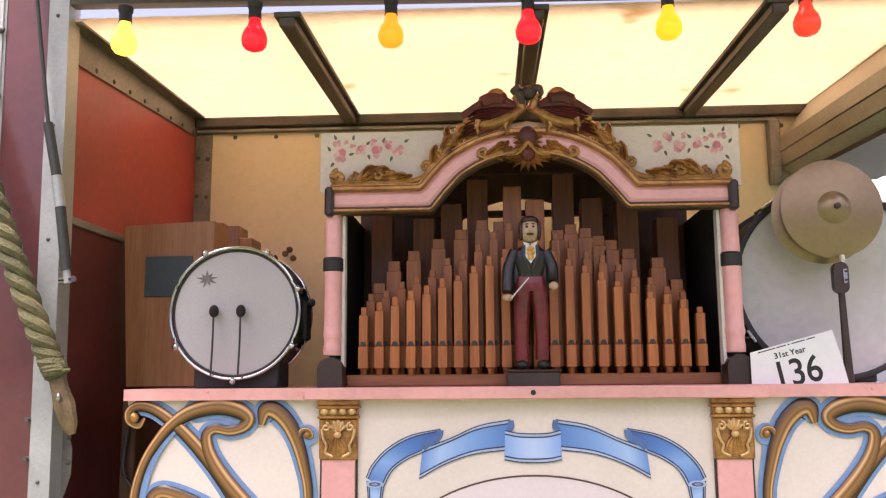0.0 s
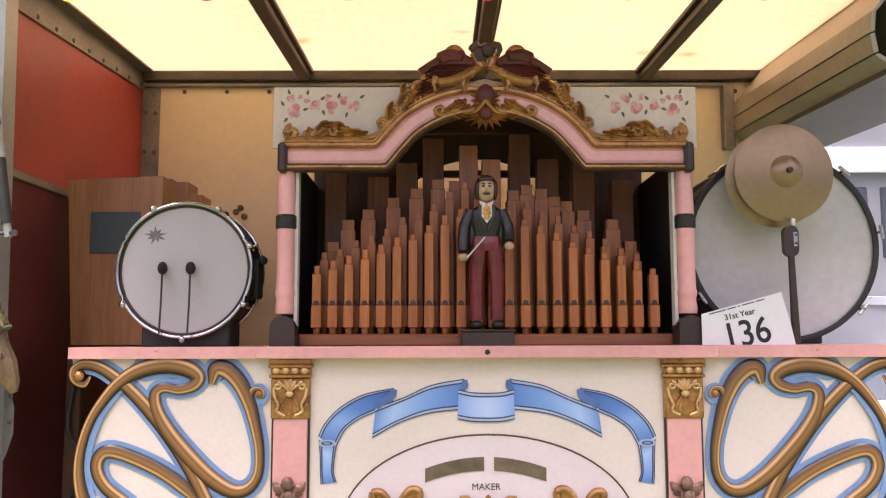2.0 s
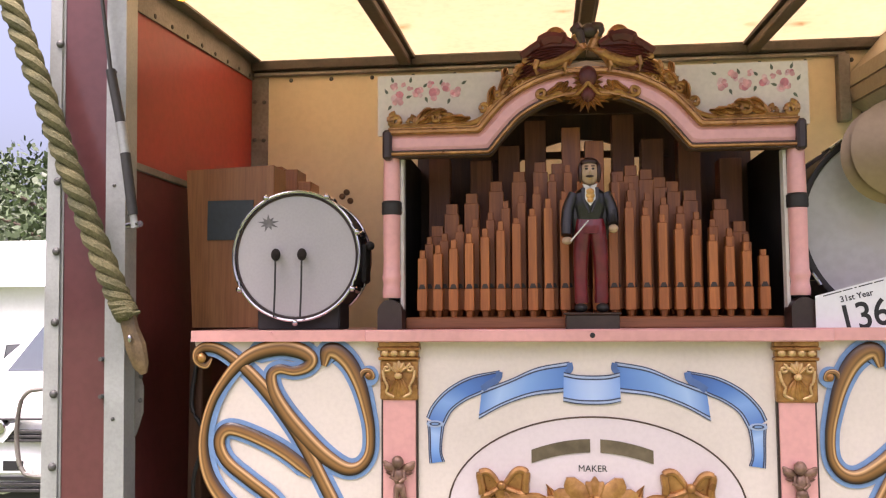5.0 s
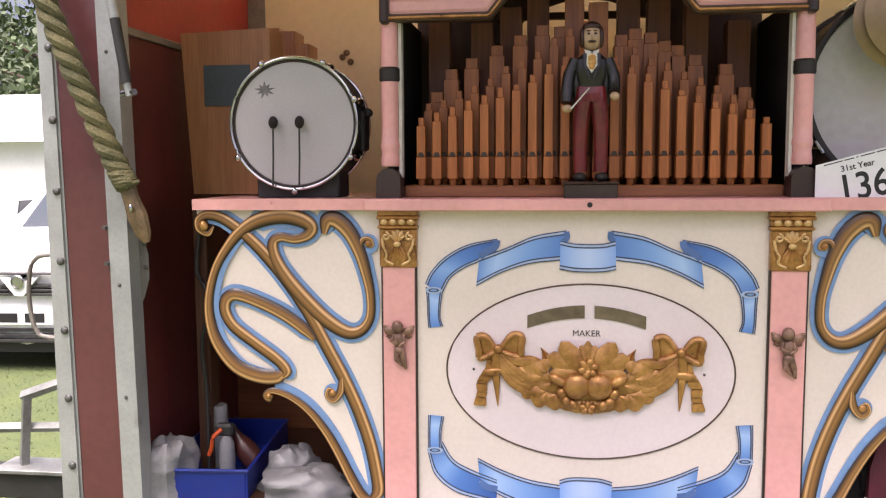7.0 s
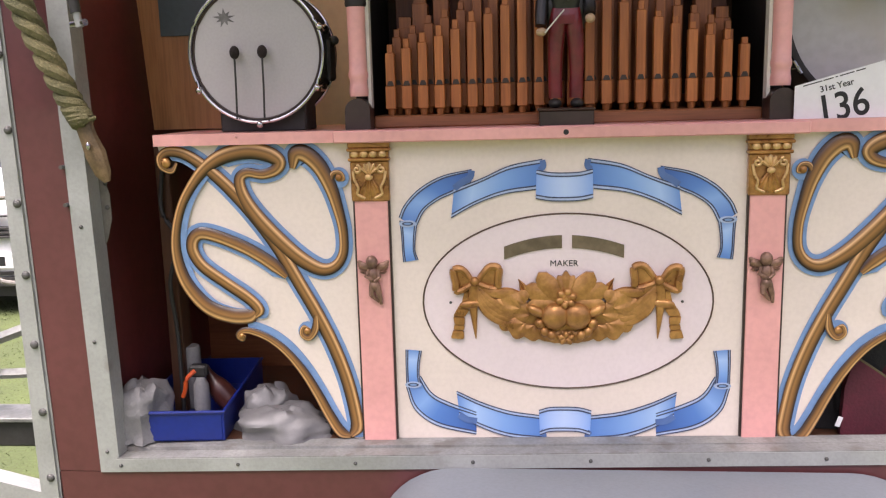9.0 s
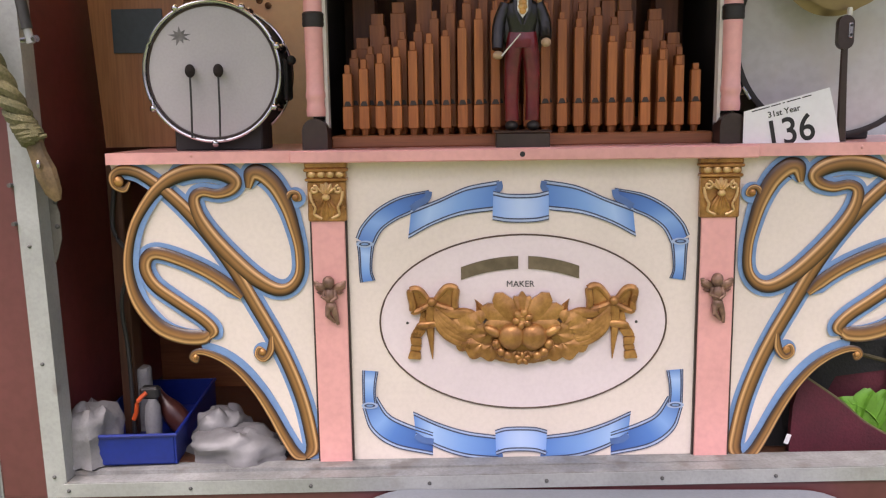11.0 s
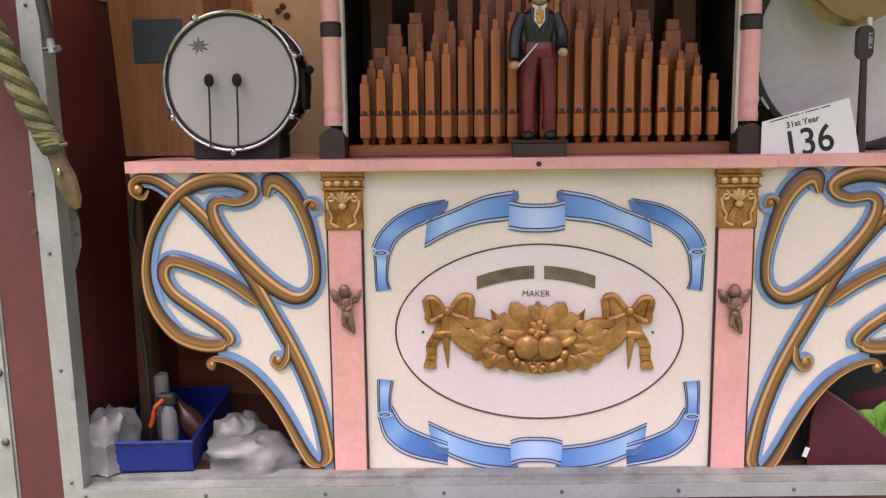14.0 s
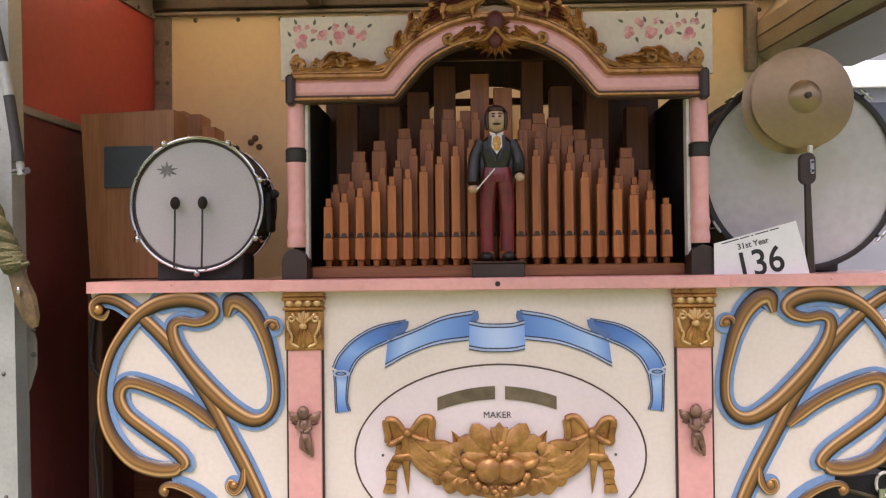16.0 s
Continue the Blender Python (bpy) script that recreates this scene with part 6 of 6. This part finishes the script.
for x0, x1, z1 in ((-0.983, -0.937, 2.022), (-0.936, -0.887, 2.012), (-0.886, -0.843, 1.972)):
    b = B()
    add_box(b, x0, x1, 0.50, 0.60, 1.5145, z1, 0.002)
    solid("rear_pipe", b, PLY, "plain wooden bass pipe standing behind the cabinet", "organ pipe", "rear bass pipes")
b = B()
c = curve([V(-1.075, 0.17, 1.42), V(-1.082, 0.16, 1.30), V(-1.04, 0.15, 1.22), V(-1.07, 0.15, 1.10), V(-1.065, 0.16, 0.95), V(-1.06, 0.15, 0.72)], 6)
add_tube(b, c, 0.006, 8)
solid("cable", b, RUBBER, "black cable hanging down the cabinet side", "cable")
for x, z in ((-0.848, 1.985), (-0.818, 1.968), (-0.832, 2.0)):
    b = B()
    add_lathe(b, [(0.012, 0.0), (0.011, -0.006), (0.004, -0.009)], (x, YB, z), "y", 10)
    solid("plug", b, mat("brown_knot", (0.16, 0.09, 0.04), 0.6), "brown filler plug in the back wall", "plug", "wall plugs")

# crate, cloths and bottles on the floor
root = thing("storage_crate", (-0.98, 0.05, 0.74), "open blue plastic crate on the trailer floor", "crate")
x0, x1, y0, y1, z0, z1 = -1.122, -0.890, -0.018, 0.43, 0.713, 0.793
TURN = Matrix.Translation((x1, y0, 0)) @ Matrix.Rotation(radians(4), 4, "Z") @ Matrix.Translation((-x1, -y0, 0))
for nm, q in (("front", (x0, x1, y0, y0 + 0.006, z0, z1)), ("back", (x0, x1, y1, y1 + 0.006, z0, z1 + 0.006)), ("side", (x0 - 0.006, x0, y0, y1, z0, z1)), ("side", (x1, x1 + 0.006, y0, y1, z0, z1)), ("base", (x0, x1, y0, y1, z0, z0 + 0.006))):
    b = B()
    add_box(b, *q, 0.0015)
    b.transform(TURN)
    part(nm, b, BLUE_TUB, root)
b = B()
add_tube(b, [V(x0 - 0.004, y0 - 0.003, z1), V(x1 + 0.006, y0 - 0.003, z1), V(x1 + 0.006, y1, z1 + 0.004)], 0.005, 6)
b.transform(TURN)
part("rim", b, BLUE_TUB, root)


def crumple(name, cx, cy, z0, rx, ry, h, m, label, cat, seed, sharp=1.0):
    b = B()
    n, k = 26, 14
    loops = []
    for j in range(k):
        t = j / (k - 1)
        ring = []
        for i in range(n):
            a = 2 * math.pi * i / n
            q = V(math.cos(a) * 1.6 + seed, math.sin(a) * 1.6, t * 2.2)
            f = 1 + 0.38 * sharp * noise.noise(q) + 0.16 * sharp * noise.noise(q * 3.1) + 0.06 * noise.noise(q * 8)
            s = math.cos(t * 1.45) ** 0.6 * f
            ring.append(V(cx + rx * s * math.cos(a), cy + ry * s * math.sin(a), z0 + h * math.sin(t * 1.57) * (1 + 0.22 * noise.noise(q * 1.3 + V(5, 0, 0)))))
        loops.append(ring)
    rings(b, loops)
    return solid(name, b, m, label, cat, smooth=50)


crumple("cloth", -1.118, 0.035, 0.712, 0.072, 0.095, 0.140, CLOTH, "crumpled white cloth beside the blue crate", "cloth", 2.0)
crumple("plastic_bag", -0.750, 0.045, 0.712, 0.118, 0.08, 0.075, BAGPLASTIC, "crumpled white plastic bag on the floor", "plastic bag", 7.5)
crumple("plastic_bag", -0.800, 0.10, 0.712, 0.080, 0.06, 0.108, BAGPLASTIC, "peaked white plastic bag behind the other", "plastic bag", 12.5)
zone(1.0238, 0.005, 1.042, -0.0602)
root = thing("spray_bottle", (-0.98, 0.12, 0.76), "white spray bottle with dark and orange trigger", "bottle")
b = B()
add_lathe(b, [(0.020, 0.745), (0.022, 0.80), (0.020, 0.845), (0.010, 0.865)], (-0.975, 0.12, 0), "z", 16)
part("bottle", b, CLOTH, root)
b = B()
add_box(b, -1.005, -0.955, 0.11, 0.14, 0.865, 0.897, 0.006)
part("spray_head", b, RUBBER, root)
b = B()
add_tube(b, curve([V(-0.985, 0.11, 0.885), V(-1.005, 0.10, 0.865), V(-1.012, 0.10, 0.835), V(-1.02, 0.10, 0.815)], 4), 0.006, 8)
part("trigger", b, ORANGE, root, "orange trigger")
b = B()
add_lathe(b, [(0.025, 0.745), (0.026, 0.87), (0.026, 0.915), (0.023, 0.922), (0.010, 0.922)], (-1.036, 0.22, 0), "z", 18)
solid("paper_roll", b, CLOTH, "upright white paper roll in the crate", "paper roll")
b = B()
add_tube(b, curve([V(-0.900, 0.16, 0.772), V(-0.925, 0.16, 0.800), V(-0.950, 0.16, 0.835), V(-0.975, 0.16, 0.880)], 4), [0.028, 0.030, 0.031, 0.031, 0.031, 0.031, 0.030, 0.028, 0.024, 0.018, 0.013, 0.010, 0.010], 12)
solid("jug", b, BROWN_BOTTLE, "brown bottle lying in the crate", "bottle")
b = B()
add_box(b, -0.655, -0.60, 0.025, 0.06, 0.737, 0.765, 0.006)
add_tube(b, [V(-0.63, 0.03, 0.765), V(-0.615, 0.03, 0.775), V(-0.60, 0.03, 0.765)], 0.004, 6)
solid("padlock", b, RUBBER, "small black padlock on the floor", "padlock")

# ---- right of the organ ----
zone(1.0229, 0.0034, 1.0403, -0.0536)
root = thing("tote_bag", (0.85, 0.2, 0.74), "burgundy and black open bag with green leaves", "bag")
b = B()
n = 30
loops = []
for z, s in ((0.737, 0.80), (0.76, 0.95), (0.82, 1.02), (0.88, 1.06), (0.93, 1.08)):
    loops.append([V(0.90 + 0.20 * s * math.cos(2 * math.pi * i / n) * (1 + 0.04 * math.sin(5 * i)), 0.22 + 0.11 * s * math.sin(2 * math.pi * i / n), z + (0.07 * math.cos(2 * math.pi * i / n + 2.6) if z > 0.9 else 0) + 0.04 * max(0, math.sin(2 * math.pi * i / n)) * (z > 0.9)) for i in range(n)])
rings(b, loops)
part("bag_body", b, BURGUNDY, root)
b = B()
add_tube(b, loops[-1] + loops[-1][:1], 0.006, 8)
part("rim", b, mat("olive_binding", (0.10, 0.08, 0.03), 0.7), root, "olive bound rim")
b = B()
add_tube(b, curve([V(0.70, 0.10, 0.79), V(0.695, 0.10, 0.90), V(0.74, 0.12, 0.99), V(0.82, 0.13, 1.0), V(0.93, 0.12, 0.95)], 6), [0.028] * 25, 10, flat=0.5, side=(0, 1, 0))
part("flap", b, BLACK_CLOTH, root, "black cloth flap and zip")
b = B()
FRONT = [(0.700, 0.935), (0.745, 0.905), (0.800, 0.866), (0.859, 0.815), (0.91, 0.785), (0.96, 0.765), (1.12, 0.755)]
add_prism(b, [(0.675, 0.738), (0.68, 0.86)] + FRONT + [(1.12, 0.738)], 0.055, 0.075)
part("bag_front", b, BURGUNDY, root)
b = B()
add_tube(b, curve(xz(FRONT, 0.060), 5), 0.005, 8)
part("front_rim", b, mat("olive_binding", (0.10, 0.08, 0.03), 0.7), root, "olive bound rim")
r5 = random.Random(3)
for k in range(8):
    b = B()
    add_leaf(b, (0.82 + 0.013 * k, 0.775 + r5.uniform(0, 0.02)), r5.uniform(60, 125), r5.uniform(0.08, 0.115), 0.065, 0.080 + 0.003 * (k % 3), 0.014, r5.uniform(-60, 60), blunt=True)
    part("leaf", b, LEAF_GREEN, root, "bright green leaf")
b = B()
add_box(b, -0.006, 0.006, -0.0006, 0.0006, -0.013, 0.013, 0.0004, m=Matrix.Translation((0.668, 0.048, 0.775)) @ Matrix.Rotation(radians(18), 4, "Y"))
part("tag", b, PAPER, root, "white paper tag")
# black cloth, widened to the wing's tail to stand in for dark floor
b = B()
add_prism(b, [(0.57, 0.737), (0.74, 0.737), (0.76, 0.84), (0.80, 0.92), (0.95, 0.94), (0.95, 1.02), (0.80, 1.0), (0.72, 0.955), (0.645, 0.85)], 0.10, 0.16)
solid("black_case", b, BLACK_CLOTH, "black cloth case, widened over the dark floor beside the wing", "case")
b = B()
add_box(b, 0.90, 1.02, 0.32, 0.42, 0.745, 1.06, 0.01)
solid("red_can", b, mat("red_tin", (0.45, 0.02, 0.02), 0.4), "red metal can behind the bag", "can")
root = thing("white_bracket", (0.94, 0.1, 0.9), "white bent wire hook with steel rod", "hook")
b = B()
add_tube(b, [V(0.945, 0.09, 0.995) + V(0.022 * math.cos(a), 0, 0.028 * math.sin(a)) for a in [k * 0.45 for k in range(13)]], 0.004, 8)
part("wire_ring", b, SHIRT, root)
b = B()
add_cyl(b, (0.935, 0.09, 0.86), (0.935, 0.09, 0.985), 0.009)
part("rod", b, CHROME, root)


# ---- distance ----
zone()


def car(at, turn, paint, label, shape=1.0):
    """A parked hatchback with its nose towards -y, built at the origin and then set down."""
    root = thing("car", (0, 0, 0), label, "car", "parked cars")
    b = B()
    prof = [(0.05, 0.20), (0.0, 0.34), (0.02, 0.52), (0.05, 0.80), (0.25, 0.90), (1.05, 1.02), (1.75, 1.46), (2.5, 1.50), (3.5, 1.42), (3.95, 1.0), (4.05, 0.6), (4.0, 0.22)]
    loops = []
    for x, s in ((-0.88, 0.93), (-0.84, 0.985), (-0.6, 1.0), (0.0, 1.012), (0.6, 1.0), (0.84, 0.985), (0.88, 0.93)):
        bow = 0.16 * (abs(x) / 0.88) ** 3
        loops.append([V(x * (1 - 0.22 * max(0, z - 0.9) / 0.55), y + (bow if y < 1 else 0), 0.2 + (z - 0.2) * s) for y, z in prof])
    rings(b, loops)
    part("body", b, paint, root, smooth=40)
    b = B()
    ws = [(1.14, 1.055), (1.74, 1.435), (1.78, 1.450), (1.18, 1.05)]
    add_extrude(b, [(y - 0.015, z + 0.02) for y, z in ws], -0.60, 0.60)
    part("windscreen", b, GLASS_DARK, root)
    for s in (-1, 1):
        b = B()
        add_prism(b, [(s * 0.865, 0.95), (s * 0.80, 1.30), (s * 0.79, 1.30), (s * 0.855, 0.95)], 1.45, 3.2)
        part("side_window", b, GLASS_DARK, root)
        b = B()
        add_ell(b, V(s * 0.66, 0.10, 0.66), (0.16, 0.09, 0.075))
        part("headlight", b, CHROME, root)
        b = B()
        add_ell(b, V(s * 0.98, 1.25, 0.98), (0.10, 0.06, 0.07))
        part("mirror", b, paint, root)
        for y in (0.75, 3.2):
            w = B()
            add_lathe(w, [(0.19, -0.10), (0.29, -0.10), (0.31, -0.08), (0.31, 0.08), (0.29, 0.10), (0.19, 0.10)], (s * 0.80, y, 0.31), "x", 24)
            ty = part("wheel", w, RUBBER, root)
            w = B()
            add_lathe(w, [(0.03, s * 0.06), (0.18, s * 0.09), (0.195, s * 0.095), (0.195, -s * 0.05)], (s * 0.80, y, 0.31), "x", 20)
            part("rim", w, STEEL, ty)
    for k, (z, h) in enumerate(((0.782, 0.010), (0.690, 0.016), (0.655, 0.016), (0.622, 0.016))):
        b = B()
        add_box(b, -0.42, 0.42, -0.018, 0.05, z - h, z + 0.004, 0.003)
        part("grille_slot", b, RUBBER, root)
    b = B()
    add_prism(b, [(-0.15, 0.75), (-0.085, 0.75), (0.0, 0.66), (0.085, 0.75), (0.15, 0.75), (0.035, 0.605), (-0.035, 0.605)], -0.03, 0.03)
    part("grille_bar", b, WHITE_CAR, root)
    b = B()
    add_lathe(b, [(0.055, 0.03), (0.055, -0.048), (0.046, -0.054), (0.044, -0.044), (0.012, -0.046)], (0, 0, 0.72), "y", 20)
    part("badge", b, CHROME, root)
    b = B()
    add_box(b, -0.26, 0.26, -0.032, -0.018, 0.375, 0.486, 0.003)
    plate = part("number_plate", b, PAPER, root)
    b = B()
    for x0, x1 in ((-0.22, -0.02), (0.04, 0.20)):
        add_box(b, x0, x1, -0.0345, -0.0325, 0.395, 0.468)
    part("lettering_bar", b, INK, plate)
    for z in (0.335, 0.29, 0.245):
        b = B()
        add_box(b, -0.62, 0.62, -0.012, 0.06, z - 0.018, z + 0.008, 0.003)
        part("lower_grille", b, RUBBER, root)
    b = B()
    add_box(b, -0.80, 0.80, 0.05, 0.3, 0.14, 0.215)
    part("valance", b, RUBBER, root)
    root.matrix_basis = pose(*at, 0, 0, turn)
    return root


car((-4.27, 4.13, -0.015), 4, WHITE_CAR, "white parked hatchback facing the trailer")
car((2.9, 3.6, -0.015), -38, GREY_CAR, "silver grey parked car beyond the open trailer end")
car((4.3, 5.6, -0.015), -30, WHITE_CAR, "white parked car further off in the field")

root = thing("box_van", (4.6, 5.6, 0.6), "grey high-sided van with windows and white awning tube", "van")
b = B()
add_box(b, 3.0, 8.2, 8.0, 10.2, 1.0, 5.3, 0.05)
part("box_body", b, VAN_GREY, root)
for x0, x1 in ((4.2, 4.95), (5.1, 5.85), (6.0, 6.75)):
    b = B()
    add_box(b, x0, x1, 7.975, 8.03, 3.1, 3.95, 0.02)
    part("side_window", b, GLASS_DARK, root)
b = B()
add_box(b, 2.95, 8.25, 7.90, 8.02, 4.12, 4.42, 0.03)
part("awning_cassette", b, WHITE_CAR, root, "white awning tube along the side")
for x in (4.1, 5.2, 6.3, 7.4):
    b = B()
    add_box(b, x - 0.03, x + 0.03, 7.97, 8.02, 1.05, 2.5, 0.004)
    part("side_post", b, GREY_CAR, root)
b = B()
add_box(b, 3.02, 8.18, 7.975, 8.02, 2.55, 2.65, 0.004)
part("side_rail", b, GREY_CAR, root)
b = B()
add_extrude(b, [(8.05, 0.9), (8.0, 1.5), (8.1, 2.4), (10.1, 2.4), (10.1, 0.9)], 1.6, 3.0)
part("cab", b, WHITE_CAR, root)
b = B()
add_box(b, 1.7, 2.8, 7.95, 8.06, 1.6, 2.3, 0.02)
part("cab_window", b, GLASS_DARK, root)
for x in (2.2, 7.2):
    b = B()
    add_lathe(b, [(0.2, -0.12), (0.38, -0.12), (0.4, -0.1), (0.4, 0.1), (0.38, 0.12)], (x, 8.15, 1.0), "y", 24)
    part("wheel", b, RUBBER, root)

root.location.z -= 0.62
root = thing("marquee", (-8.0, 8.5, 0.6), "white marquee with pale poles behind the car", "marquee")
b = B()
add_box(b, -13.0, -4.6, 8.5, 11.5, 0.6, 2.9)
part("wall", b, CANVAS, root)
b = B()
add_extrude(b, [(8.3, 2.85), (10.0, 3.6), (11.7, 2.85)], -13.1, -4.5)
part("roof", b, CANVAS, root)
for x in (-10.2, -8.2, -6.4, -4.6):
    b = B()
    add_cyl(b, (x, 8.46, 0.6), (x, 8.46, 2.9), 0.03)
    part("pole", b, STEEL, root)

root.location.z -= 0.91
r6 = random.Random(9)
for tx_, ty_, h in ((-9.8, 15.0, 5.4), (-14.5, 18.0, 6.2)):
    root = thing("tree", (tx_, ty_, 0.6), "leafy dark green tree behind the marquee", "tree")
    b = B()
    add_tube(b, [V(tx_, ty_, 0.2), V(tx_ + 0.1, ty_, h * 0.4), V(tx_ + 0.2, ty_, h * 0.75)], [0.28, 0.2, 0.06], 10)
    for k in range(7):
        a = k * 0.9
        add_tube(b, [V(tx_ + 0.1, ty_, h * (0.35 + 0.05 * k)), V(tx_ + 1.2 * math.cos(a), ty_ + 1.2 * math.sin(a), h * (0.5 + 0.05 * k)), V(tx_ + 2.0 * math.cos(a), ty_ + 2.0 * math.sin(a), h * (0.6 + 0.04 * k))], [0.09, 0.05, 0.02], 6)
    part("trunk", b, BARK, root)
    verts, faces = [], []
    for _ in range(120):
        while True:
            q = V(r6.uniform(-1, 1), r6.uniform(-1, 1), r6.uniform(-1, 1))
            if 0.25 < q.length < 1:
                break
        cc = V(tx_ + q.x * 2.6, ty_ + q.y * 2.6, h * 0.68 + q.z * h * 0.36)
        for _ in range(70):
            p = cc + V(r6.gauss(0, 0.28), r6.gauss(0, 0.28), r6.gauss(0, 0.22))
            u, w = V(r6.uniform(-1, 1), r6.uniform(-1, 1), r6.uniform(-1, 1)).normalized() * 0.09, V(r6.uniform(-1, 1), r6.uniform(-1, 1), r6.uniform(-1, 1)).normalized() * 0.06
            i = len(verts)
            verts += [p - u, p + w, p + u, p - w]
            faces.append((i, i + 1, i + 2, i + 3))
    me = bpy.data.meshes.new("crown")
    me.from_pydata(verts, [], faces)
    me.materials.append(LEAVES)
    ob = new("crown", me)
    ob.parent = root
    ob.matrix_parent_inverse = Matrix.Translation(-BASE[root.name])
    root.location.z -= 0.35
